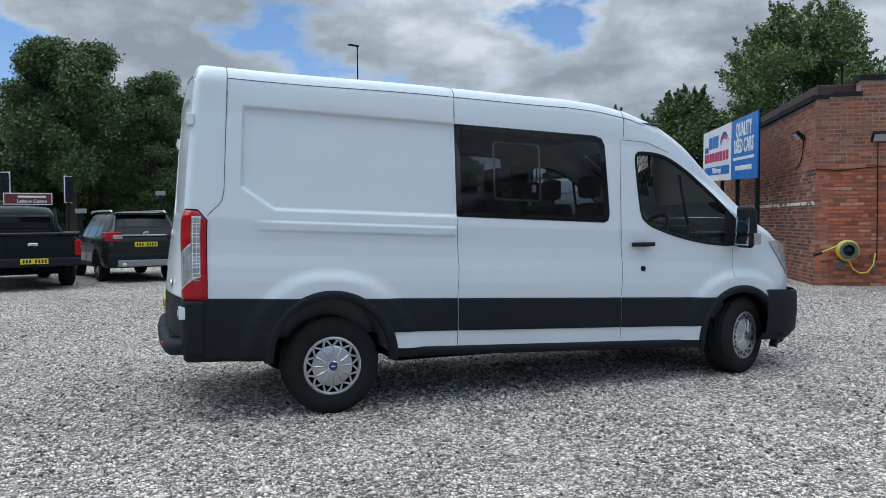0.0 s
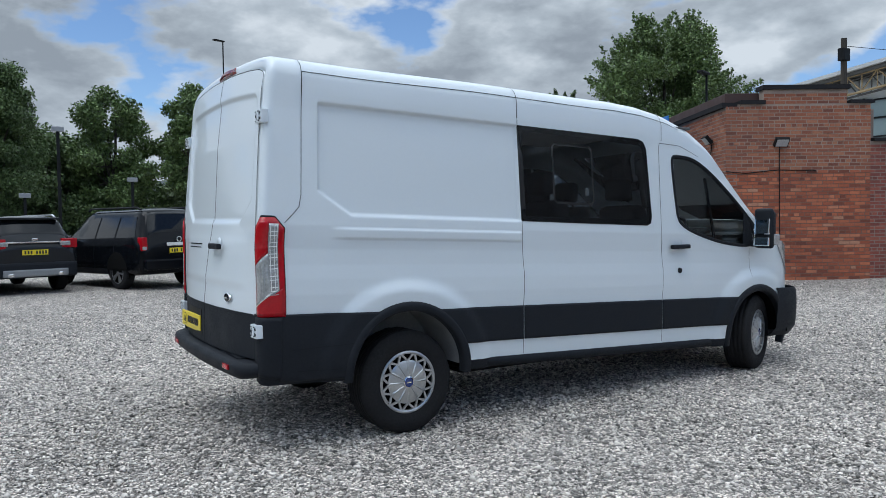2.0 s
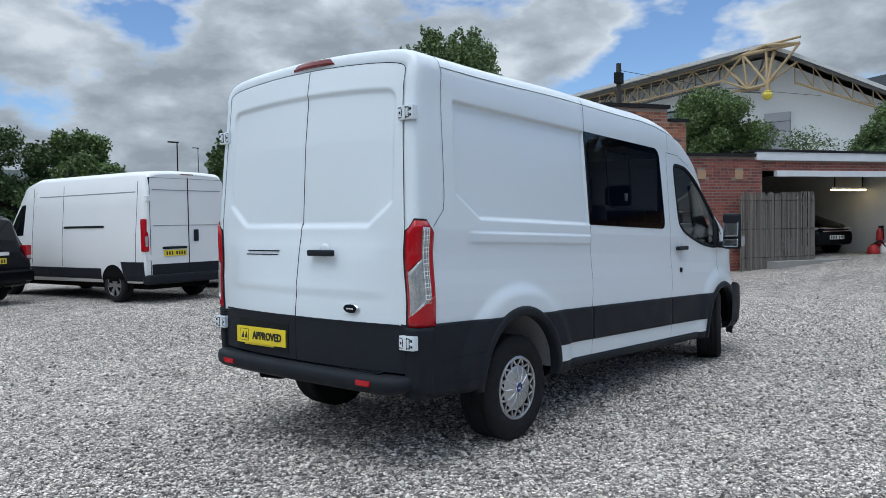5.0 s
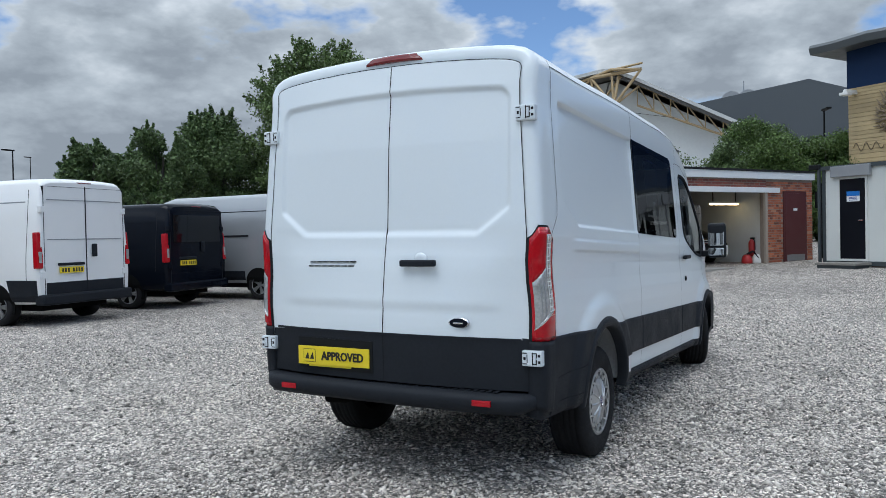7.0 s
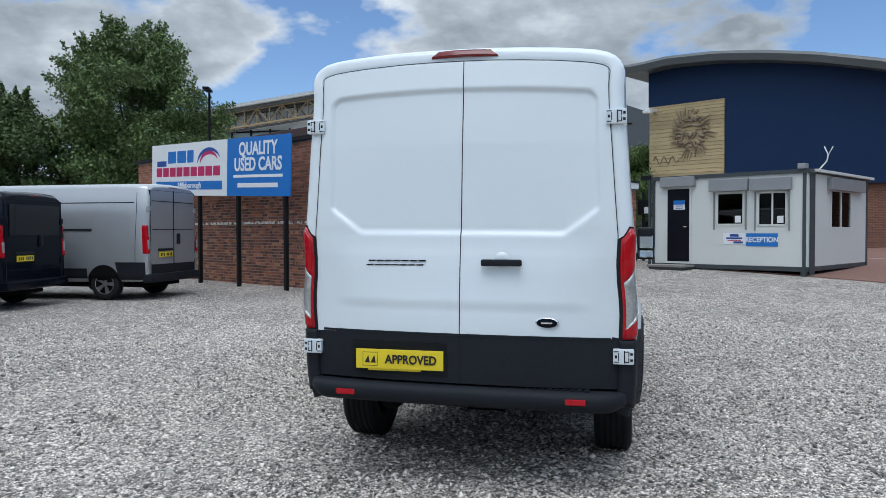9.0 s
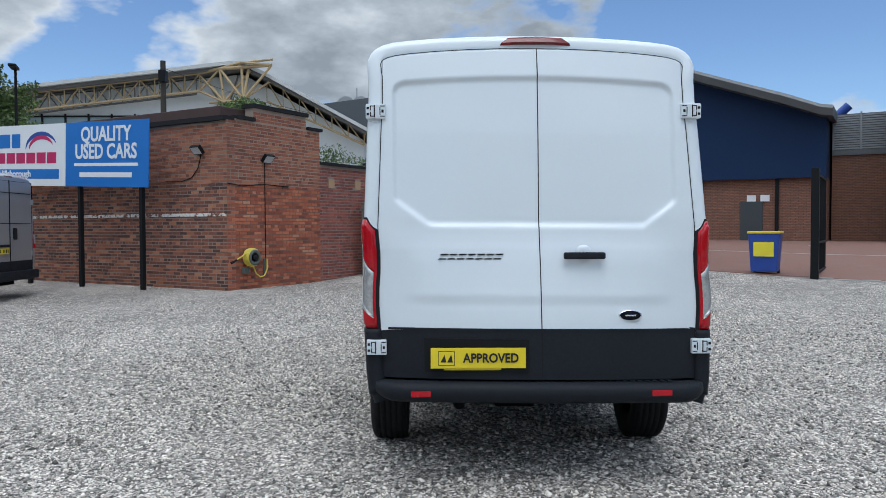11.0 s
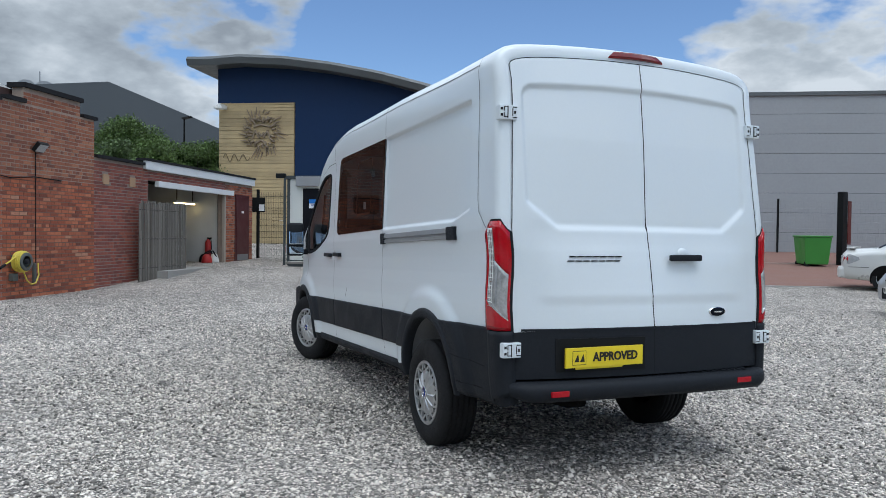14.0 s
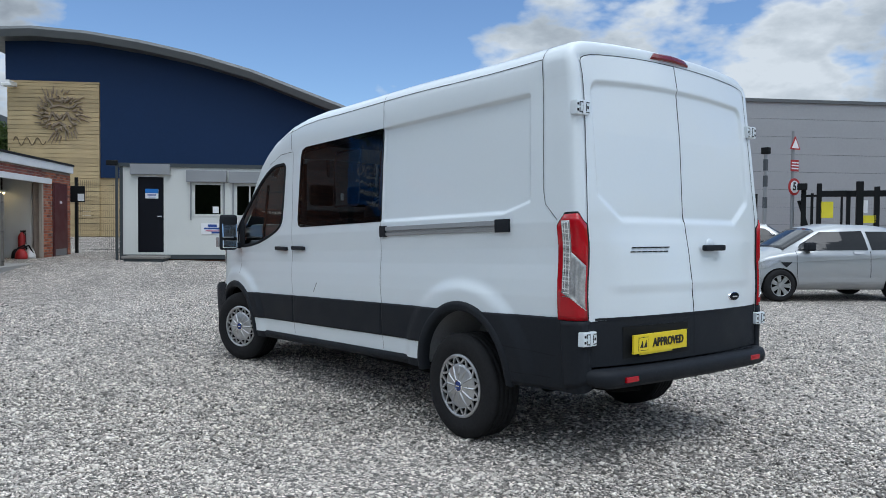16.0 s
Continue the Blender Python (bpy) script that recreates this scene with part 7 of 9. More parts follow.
# fan of tubes that meet in two knots under the peak
TL, KN, AP, E1, E2 = (2.0, 1.2, 20.1), (1.4, 1.5, 16.15), (-1.0, 2.2, 16.3), (-4.5, 2.3, 20.95), (-4.3, 2.0, 20.35)
for p0, p1, r in ((AP, E2, 0.17), (AP, TL, 0.17), (AP, (-0.6, 1.4, 20.6), 0.16), (AP, (-1.4, 1.2, 20.0), 0.20), (AP, (-4.1, 0.4, 19.0), 0.13),
                  (KN, TL, 0.16), (KN, (-1.6, 1.0, 19.9), 0.15), (KN, (3.4, 0.4, 18.4), 0.15), (KN, (4.6, 0.3, 19.5), 0.12), (KN, AP, 0.20), (KN, (4.6, 0.3, 17.6), 0.14),
                  (TL, E2, 0.22), ((-0.4, 1.5, 20.7), E1, 0.15), ((-0.6, 1.9, 20.7), E2, 0.17), (TL, (-0.6, 1.4, 20.8), 0.20), (TL, (4.6, 0.3, 17.7), 0.14), (TL, (4.6, 0.3, 19.75), 0.2),
                  ((0.2, 0.9, 16.15), (3.4, 0.6, 16.2), 0.16)):
    bm = bmesh.new()
    rod(bm, p0, p1, r, r * 0.9, 8)
    part("fan_tube", bm, TRUSS, ha, "cream steel tube")
for p0, p1 in (((4.2, -0.6, 19.2), (2.4, -0.6, 16.3)), ((0.3, -0.8, 19.8), (1.4, -0.8, 16.4)), ((0.6, -0.6, 15.9), (3.4, -0.6, 16.4))):
    bm = bmesh.new()
    rod(bm, p0, p1, 0.11, 0.11, 8)
    part("brace", bm, TRUSSDARK, ha, "dark steel brace")
bm = bmesh.new()
lathe(bm, [(0.001, -0.58), (0.40, -0.44), (0.58, 0.0), (0.40, 0.44), (0.001, 0.58)], 14, "z")
part("node_ball", bm, HOSE, ha, "yellow node", m=Matrix.Translation((-1.0, 2.2, 15.1)))
bm = bmesh.new()
rod(bm, (-1.0, 2.2, 15.5), AP, 0.30, 0.22, 10)
part("node_neck", bm, TRUSS, ha)
for k in range(9):
    zc = 4.0 + k * 1.06
    boxpart("louvre_panel", -2.4, 0.4, -1.58, -1.2, zc, zc + 1.0, SHUTTER if k % 2 else WAREHOUSE, ha)
bm = bmesh.new()
box(bm, 4.6, 44.0, -1.58, -1.4, 4.0, 14.9)
gl_ = part("glazing", bm, HALLGLASS, ha, "wide greenish glazing")
bm = bmesh.new()
for k in range(15):
    box(bm, 4.6 + 2.8 * k - 0.09, 4.6 + 2.8 * k + 0.09, -1.4, -1.2, 4.0, 15.2)
for z in (4.0, 6.2, 8.4, 10.6, 12.8, 14.9):
    box(bm, 4.6, 44.0, -1.4, -1.2, z - 0.09, z + 0.09)
part("glazing_bars", bm, STEELBLACK, gl_)

# ---- dark roofed block ----
db = thing("dark_block", "dark slate clad block with a shallow pitched roof", "building", Matrix.Translation((140, 0, 0)))
bm = bmesh.new()
rows = []
for y, z in ((30.0, 23.4), (4.9, 26.6), (-22.0, 16.6)):
    rows.append([bm.verts.new((x, y, zz)) for x, zz in ((0, -0.3), (0, z), (25, z), (25, -0.3))])
grid_faces(bm, rows, True)
bm.faces.new(rows[0]); bm.faces.new(rows[-1])
part("wall", bm, WAREDARK, db, "dark slate cladding")
for y, sg_ in ((18.0, 1), (14.4, -1)):
    bm = bmesh.new()
    rings = []
    for x in (2.0, 5.0):
        rings.append([bm.verts.new((x, y + sg_ * (1.9 * math.cos(radians(q)) - 0.4), 24.2 + 2.0 * math.sin(radians(q)))) for q in range(0, 136, 15)] + [bm.verts.new((x, y - sg_ * 1.0, 23.6))])
    grid_faces(bm, rings, True)
    bm.faces.new(rings[0]); bm.faces.new(rings[1])
    part("roof_cowl", bm, SHUTTER, db, "rounded grey roof cowl")
bm = bmesh.new()
rod(bm, (3, 15.6, 24), (3, 15.6, 27.9), 0.09)
part("aerial", bm, GALV, db)

# ---- poles and lamps ----
def street_lamp(x, y, h, yaw, label="black street lamp with a flat head"):
    l = thing("street_lamp", label, "street lamp", pose(x, y, ground_z(x, y), 0, 0, yaw), "street lamps")
    bm = bmesh.new()
    rod(bm, (0, 0, -0.1), (0, 0, 1.2), 0.10, 0.10, 10); rod(bm, (0, 0, 1.2), (0, 0, h), 0.075, 0.05, 10)
    part("pole", bm, STEELBLACK, l)
    bm = bmesh.new()
    box(bm, -0.1, 0.85, -0.14, 0.14, h - 0.02, h + 0.09, 0.03)
    part("lamp_head", bm, STEELBLACK, l)
    return l


street_lamp(15.9, 54.0, 15.5, 200)
street_lamp(46.1, -0.7, 7.5, 200)
street_lamp(26.9, 17.4, 7.5, 200)
street_lamp(33.6, 56.8, 8.9, 180)
street_lamp(60, 95, 13, 180)
pl_ = thing("utility_pole", "weathered wooden utility pole with a wire", "pole", Matrix.Translation((28.6, 12.1, 0)))
bm = bmesh.new()
rod(bm, (0, 0, -0.2), (0, 0, 8.5), 0.15, 0.11, 12)
part("pole", bm, BARK, pl_)
bm = bmesh.new()
box(bm, -0.22, 0.22, -0.14, 0.14, 7.6, 8.1, 0.03)
part("pole_box", bm, STEELBLACK, pl_)
bm = bmesh.new()
pipe(bm, [(0, 0, 8.2), (6, -2.0, 7.95), (14, -5, 8.1)], 0.012, 5)
part("wire", bm, STEELBLACK, pl_)


def traffic_light(x, y, h, yaw):
    t = thing("traffic_light", "traffic light with a black head and white border", "traffic light", pose(x, y, 0, 0, 0, yaw))
    bm = bmesh.new()
    rod(bm, (0, 0, -0.1), (0, 0, h), 0.06)
    part("pole", bm, STEELBLACK, t)
    boxpart("backing_board", -0.02, 0.0, -0.25, 0.25, h - 1.05, h + 0.1, SIGNWHITE, t, "white-edged backing board")
    hd = boxpart("signal_head", -0.12, -0.02, -0.21, 0.21, h - 1.01, h + 0.06, GAP, t, "", 0.02)
    for k in range(3):
        bm = bmesh.new()
        lathe(bm, [(0.10, 0), (0.10, 0.04), (0.001, 0.05)], 16)
        part("lens", bm, GAP, hd, m=pose(-0.12, 0, h - 0.2 - 0.33 * k, 0, 0, 90))
    return t


traffic_light(-5.2, 27.2, 3.3, 60)
traffic_light(-3.2, 29.4, 3.3, 150)
traffic_light(8.9, 33.7, 3.9, 60)
bs = thing("direction_sign", "brown tourist direction sign on a post", "sign", pose(-3.9, 23.3, 0, 0, 0, 15))
boxpart("board", -0.75, 0.75, -0.02, 0.02, 2.05, 2.45, SIGNWHITE, bs, "", 0.004)
boxpart("face", -0.72, 0.72, -0.026, -0.019, 2.08, 2.42, SIGNBROWN, bs, "brown face")
word("sign_word", "Leisure Centre", 0.15, SIGNWHITE, bs, pose(0.12, -0.03, 2.17, 0, 0, 0))
boxpart("writing_bar", -0.32, 0.55, -0.031, -0.025, 2.29, 2.36, SIGNWHITE, bs)
boxpart("post", -0.03, 0.03, 0.02, 0.08, -0.1, 2.4, GALV, bs)
for x, y, h in ((1.2, 21.5, 4.6), (-2.2, 22.5, 1.9), (0.4, 24.5, 2.6), (3.9, 24.5, 3.2)):
    p = thing("post", "slim dark roadside post", "post", Matrix.Translation((x, y, 0)))
    bm = bmesh.new()
    rod(bm, (0, 0, -0.1), (0, 0, h), 0.05)
    part("shaft", bm, STEELBLACK, p)
    boxpart("cap", -0.18, 0.18, -0.06, 0.06, h - 0.16, h, SHUTTER, p, "", 0.02)

# steel railing along the road
rl = thing("railing", "grey steel pedestrian railing beside the road", "railing", Matrix.Translation((0, 26, 0)))
bm = bmesh.new()
for z in (0.15, 1.05):
    box(bm, -25, 25, -0.02, 0.02, z, z + 0.04)
part("rail", bm, GALV, rl)
verts, faces = [], []
for k in range(400):
    x = -25 + 0.125 * k
    i = len(verts)
    for z in (0.15, 1.05):
        verts += [(x - 0.008, -0.008, z), (x + 0.008, -0.008, z), (x + 0.008, 0.008, z), (x - 0.008, 0.008, z)]
    faces += [(i + c, i + (c + 1) % 4, i + 4 + (c + 1) % 4, i + 4 + c) for c in range(4)]
mesh_part("bars", verts, faces, GALV, rl)["kind"] = "stuff"

# yard fence, gate and signs beside the warehouse
gp = site(8.9, -10.5)
gt = thing("yard_gate", "open black steel gate leaf with tall post", "gate", SITE @ pose(8.9, -10.6, 0.1))
boxpart("post", -0.09, 0.09, -0.09, 0.09, -0.1, 2.75, STEELBLACK, gt, "", 0.008)
bm = bmesh.new()
for z in (0.15, 0.9, 2.6):
    box(bm, 0.05, 3.4, -0.03, 0.03, z, z + 0.06)
for k in range(22):
    rod(bm, (0.1 + 0.155 * k, 0, 0.15), (0.1 + 0.155 * k, 0, 2.6), 0.008, 0.008, 5)
part("gate_leaf", bm, STEELBLACK, gt)
mesh_fence("yard_fence", "dark welded mesh fence along the warehouse drive", -0.21, -1.6, 34.63, -1.6, 0.62, 2.46, [k / 13 for k in range(14)], 0.11, 0.30, GALV, WH, 0.0028)
gp2 = thing("gate_leaf", "tall black gate leaf beside the warehouse drive", "gate", pose(16.0, -20.8, ground_z(16.0, -20.8), 0, 0, 20))
boxpart("post", -0.10, 0.10, -0.22, 0.22, -0.1, 2.62, STEELBLACK, gp2, "", 0.01)
boxpart("board", -0.13, -0.10, -0.50, -0.22, 0.75, 2.3, SIGNBROWN, gp2, "faded dark red board")


def wheelie(name, label, x, y, yaw, body, lid, w=0.58, d=0.74, h=1.07):
    b_ = thing(name, label, "bin", pose(x, y, ground_z(x, y), 0, 0, yaw))
    bm = bmesh.new()
    vs = box(bm, -w / 2, w / 2, -d / 2, d / 2, 0.08, h, 0.03)
    for q in bm.verts:
        k = 0.82 + 0.18 * (q.co.z / h)
        q.co.x *= k; q.co.y *= k
    part("body", bm, body, b_)
    bm = bmesh.new()
    box(bm, -w / 2 - 0.02, w / 2 + 0.02, -d / 2 - 0.03, d / 2 + 0.03, h, h + 0.06, 0.02)
    part("lid", bm, lid, b_)
    boxpart("label_panel", -w * 0.32, w * 0.32, -d / 2 - 0.004, -d / 2 + 0.03, h * 0.45, h * 0.80, SIGNYELLOW if body == BINBLUE else SIGNBROWN, b_)
    for s in (-1, 1):
        bm = bmesh.new()
        lathe(bm, [(0.001, -0.03), (0.09, -0.03), (0.10, 0), (0.09, 0.03), (0.001, 0.03)], 16, "y")
        part("wheel", bm, RUBBER, b_, m=pose(s * w * 0.38, d * 0.36, 0.10, 0, 0, 90))
    return b_


q = site(9.5, -9.4)
yb = thing("yard_barrier", "black steel barrier frame with a brace and yellow panels", "barrier", WH @ Matrix.Translation((0, -6.0, 0)))
for x, w, h in ((11.38, 0.07, 3.40), (12.27, 0.05, 2.86), (13.08, 0.05, 2.84), (13.52, 0.045, 2.96), (14.10, 0.045, 2.96)):
    boxpart("post", x - w, x + w, -w, w, -0.1, h, STEELBLACK, yb, "black steel post", 0.006)
bm = bmesh.new()
rod(bm, (12.25, 0, 2.76), (9.75, 0, 0.25), 0.045, 0.045, 8)
part("brace", bm, STEELBLACK, yb, "slanting black brace")
boxpart("rail", 12.25, 13.10, -0.04, 0.04, 2.76, 2.86, STEELBLACK, yb)
boxpart("rail", 13.50, 14.12, -0.04, 0.04, 2.87, 2.96, STEELBLACK, yb)
boxpart("backing", 12.32, 13.03, 0.0, 0.05, 0.6, 2.60, STEELBLACK, yb, "black backing panel", 0.004)
for x0, x1, z0, z1 in ((12.45, 12.66, 1.30, 2.52), (12.83, 13.00, 1.60, 2.30)):
    boxpart("panel", x0, x1, 0.05, 0.062, z0, z1, SIGNYELLOW, yb, "yellow panel", 0.003)
    boxpart("panel", x0, x1, -0.014, 0.0, z0, z1, SIGNYELLOW, yb, "yellow panel", 0.003)
q = site(9.5, -9.4)
wheelie("wheelie_bin", "blue bin with a yellow lid and pale label", q.x, q.y, -31 - 90, BINBLUE, BINYELLOW, 0.75, 0.7, 1.05)
q = Vector((16.2, -19.6, 0))
wheelie("wheeled_container", "green wheeled waste container with a red label", q.x, q.y, -31, BINGREEN, BINGREEN, 1.25, 0.9, 1.02)

# roadside posts with signs by the yard
sp = thing("road_sign_post", "slim post with warning, red and speed signs", "sign", pose(7.88, -16.29, 0, 0, 0, -100))
bm = bmesh.new()
rod(bm, (0, 0.05, -0.1), (0, 0.05, 4.1), 0.045)
part("post", bm, GALV, sp)
for nm, z, kind, rad in (("warning_sign", 3.72, 3, 0.24), ("red_sign", 3.16, 4, 0.22), ("speed_sign", 2.58, 28, 0.235)):
    bm = bmesh.new()
    bmesh.ops.create_circle(bm, cap_ends=True, segments=kind, radius=rad)
    bmesh.ops.rotate(bm, verts=bm.verts, cent=(0, 0, 0), matrix=Matrix.Rotation(radians(0 if kind == 3 else 45), 3, "Z"))
    r = bmesh.ops.extrude_face_region(bm, geom=bm.faces[:])
    bmesh.ops.translate(bm, verts=[w for w in r["geom"] if isinstance(w, bmesh.types.BMVert)], vec=(0, 0, 0.02))
    s_ = part(nm, bm, REDPAINT, sp, m=pose(0, 0, z, 90, 0, 0))
    if kind != 4:
        bm = bmesh.new()
        bmesh.ops.create_circle(bm, cap_ends=True, segments=kind, radius=rad * 0.72)
        bmesh.ops.rotate(bm, verts=bm.verts, cent=(0, 0, 0), matrix=Matrix.Rotation(radians(0 if kind == 3 else 45), 3, "Z"))
        part("sign_face", bm, SIGNWHITE, s_, m=Matrix.Translation((0, 0, 0.024)))
    else:
        for dz in (-0.08, 0.0, 0.08):
            boxpart("writing_bar", -0.14, 0.14, dz - 0.018, dz + 0.018, 0.021, 0.026, SIGNWHITE, s_)
    if kind == 28:
        word("sign_word", "5", 0.30, PLATEBLACK, s_, pose(0, 0, 0.028, -90, 0, 0))
fk = thing("yard_cage", "black steel yard gate frame with yellow and white notices", "frame", pose(5.6, -17.5, 0, 0, 0, 28))
for x, h, w in ((2.36, 2.55, 0.09), (2.14, 2.40, 0.05), (1.98, 2.66, 0.09), (1.27, 2.42, 0.07), (1.02, 2.70, 0.12), (0.61, 2.56, 0.09), (-0.1, 2.5, 0.09), (-0.9, 2.55, 0.09), (-1.7, 2.5, 0.09)):
    boxpart("post", x - w, x + w * 0.4, -w, w, -0.1, h, STEELBLACK, fk, "black steel post")
boxpart("rail", -1.7, 2.0, -0.07, 0.07, 2.30, 2.46, STEELBLACK, fk)
boxpart("rail", 1.98, 2.4, -0.03, 0.03, 2.30, 2.36, STEELBLACK, fk)
boxpart("rail", -1.7, 2.4, -0.04, 0.04, 0.9, 1.0, STEELBLACK, fk)
bm = bmesh.new()
rod(bm, (2.45, 0, 2.2), (2.15, 0, 1.2), 0.045)
part("brace", bm, STEELBLACK, fk)
bm = bmesh.new()
box(bm, 2.25, 2.50, 0.1, 0.3, 2.48, 2.66, 0.02)
part("floodlight", bm, STEELBLACK, fk)
for x, z, w, h, mt in ((1.76, 1.95, 0.15, 0.22, SIGNYELLOW), (0.89, 2.03, 0.09, 0.17, SIGNWHITE), (0.80, 1.70, 0.20, 0.10, SIGNYELLOW), (0.0, 2.1, 0.14, 0.18, SIGNWHITE), (0.0, 2.35, 0.14, 0.10, SIGNBLUE)):
    boxpart("notice", x - w, x + w, 0.075, 0.09, z - h, z + h, mt, fk)
for x, y, h in ((8.55, -16.0, 3.55),):
    cp = thing("camera_pole", "grey pole with a security camera on top", "pole", Matrix.Translation((x, y, 0)))
    bm = bmesh.new()
    rod(bm, (0, 0, -0.1), (0, 0, h), 0.06, 0.045, 10)
    part("shaft", bm, GALV, cp)
    for z in (2.15, 2.75, 3.2):
        boxpart("pole_band", -0.05, 0.05, -0.05, 0.05, z - 0.16, z + 0.16, WAREDARK, cp, "", 0.02)
    boxpart("camera", -0.11, 0.11, -0.08, 0.08, h - 0.05, h + 0.14, STEELBLACK, cp, "", 0.03)


# ---- trees ----
def leaf_cloud(rng, blobs, n, size):
    """Verts and faces of n small leaf sprays spread in the outer shells of ellipsoid clumps."""
    cs = np.array([b[0] for b in blobs]); rs = np.array([b[1] for b in blobs])
    wt = (rs[:, 0] * rs[:, 2]); wt = wt / wt.sum()
    k = rng.choice(len(blobs), n, p=wt)
    d = rng.normal(0, 1, (n, 3)); d /= np.linalg.norm(d, axis=1)[:, None]
    rad = rng.uniform(0.12, 1.25, n) ** 0.55
    p = cs[k] + d * rs[k] * (rad * rng.uniform(0.85, 1.15, n))[:, None]
    a = rng.normal(0, 1, (n, 3)); a /= np.linalg.norm(a, axis=1)[:, None]
    b = np.cross(a, rng.normal(0, 1, (n, 3))); b /= np.linalg.norm(b, axis=1)[:, None]
    s = (size * rng.uniform(0.5, 1.4, n))[:, None]
    quad = np.stack([p - a * s, p - b * s * 0.55 + a * s * 0.1, p + a * s, p + b * s * 0.55 + a * s * 0.1], 1)
    return quad.reshape(-1, 3)


def tree(x, y, h, w, leaf, label, seed, name="tree", trunk=0.3, n=9000, size=0.30, low=0.25, clumps=26, fine=False):
    """A trunk with limbs, and a crown of many small sprays in uneven clumps."""
    rng = np.random.default_rng(seed)
    t = thing(name, label, "tree" if name == "tree" else "bush", Matrix.Translation((x, y, 0)), "trees round the lot")
    blobs = []
    h *= 0.955
    clumps = int(clumps * (2.6 if fine else 1.9))
    ph = rng.uniform(0, 6.283)
    for i in range(clumps):
        f = rng.uniform(0, 1)
        z = h * (low + (1 - low) * f * 0.93)
        env = math.sin(math.pi * min(1.0, 0.20 + 0.74 * f)) ** 0.6
        ang, r = rng.uniform(0, 6.283), w / 2 * env * math.sqrt(rng.uniform(0.05, 1.0)) * 0.88
        r *= 1 + 0.14 * math.sin(2 * ang + ph) + 0.10 * math.sin(5 * ang + 2 * ph)
        br = w * (rng.uniform(0.065, 0.15) if fine else rng.uniform(0.08, 0.17))
        blobs.append(((r * math.cos(ang), r * math.sin(ang), min(z, h - br * 0.7)), (br, br, br * rng.uniform(0.6, 0.95))))
    # leafy shoots that stick out of the crown, up and outwards
    mid = Vector((0, 0, h * (low + 0.4 * (1 - low))))
    for c, r in list(blobs):
        for j in range(3 if fine else 0):
            d = (Vector(c) - mid).normalized() + Vector((rng.normal(0, 0.5), rng.normal(0, 0.5), 0.15 + rng.normal(0, 0.45)))
            d.normalize()
            q = Vector(c) + d * r[0] * rng.uniform(0.75, 1.1)
            sr = w * rng.uniform(0.012, 0.024)
            for kk in range(3):
                blobs.append((tuple(q + d * sr * 1.5 * kk), (sr * (1.1 - 0.28 * kk),) * 2 + (sr * (1.3 - 0.25 * kk),)))
    bm = bmesh.new()
    top = Vector((rng.uniform(-0.3, 0.3), rng.uniform(-0.3, 0.3), h * 0.8))
    rod(bm, (0, 0, -0.2), (top.x * 0.3, top.y * 0.3, h * 0.4), trunk, trunk * 0.65, 8)
    rod(bm, (top.x * 0.3, top.y * 0.3, h * 0.4), top, trunk * 0.65, trunk * 0.15, 7)
    for (c, r) in blobs[:18]:
        f = rng.uniform(0.25, 0.7)
        rod(bm, (top.x * f * 0.6, top.y * f * 0.6, h * f * 0.75), Vector(c) * 0.95, trunk * 0.28, trunk * 0.06, 5)
    part("trunk", bm, BARK, t, "brown trunk and limbs")
    co = leaf_cloud(rng, blobs, int(n * (8.0 if fine else 3.8)), size * (0.29 if fine else 0.42))
    me = bpy.data.meshes.new("crown")
    m = len(co) // 4
    me.vertices.add(m * 4); me.vertices.foreach_set("co", co.ravel())
    me.loops.add(m * 4); me.loops.foreach_set("vertex_index", np.arange(m * 4))
    me.polygons.add(m); me.polygons.foreach_set("loop_start", np.arange(m) * 4)
    me.update(calc_edges=True)
    me.materials.append(leaf)
    ob = new("crown", me)
    ob.parent = t
    ob["label"] = "leafy crown of many small sprays"
    return t


tree(35.3, 27.4, 13.8, 11.0, LEAF_A, "broad maple with dense mid-green leaves behind the brick wall", 11, n=22000, size=0.30, low=0.2, clumps=44, fine=True)
tree(24.0, 34.5, 7.6, 4.4, LEAF_B, "dark leafy tree behind the parked vans", 13, n=8000, low=0.05, fine=True)
tree(26.0, 31.5, 8.0, 5.0, LEAF_B, "dark leafy tree behind the parked vans", 12, n=9000, low=0.05, fine=True)
tree(30.8, 32.5, 10.0, 7.0, LEAF_B, "dark leafy tree behind the parked vans", 14, n=13000, low=0.05, fine=True)
tree(-4.7, 48.4, 13.9, 8.8, LEAF_B, "tall open-crowned tree beside the road", 15, n=24000, size=0.24, low=0.35, trunk=0.4)
tree(0.3, 51.5, 12.6, 6.4, LEAF_B, "dark tree beside the road", 16, n=20000, size=0.22, low=0.05, clumps=52)
tree(-1.8, 58.0, 9.4, 9.0, LEAF_B, "dark tree beside the road", 31, n=10000, low=0.03)
tree(8.0, 55.5, 12.0, 7.0, LEAF_A, "rounded green tree beside the road", 17, n=9000, low=0.2)
tree(13.9, 55.0, 12.8, 6.8, LEAF_A, "rounded green tree beside the road", 18, n=10000, low=0.15)
tree(18.5, 55.5, 9.5, 8.0, LEAF_B, "dark tree beside the road", 19, n=9000, low=0.1)
tree(23.0, 52.0, 9.2, 6.8, LEAF_A, "green tree beside the road", 20, n=9000, low=0.1)
tree(-12.0, 50.0, 9.0, 10.0, LEAF_B, "dark tree beside the road", 21, n=9000, low=0.1)
tree(-8.5, 56.0, 10.0, 9.0, LEAF_B, "dark tree beside the road", 22, n=8000, low=0.1)
tree(4.5, 58.0, 9.0, 10.0, LEAF_B, "dark tree beside the road", 23, n=8000, low=0.05)
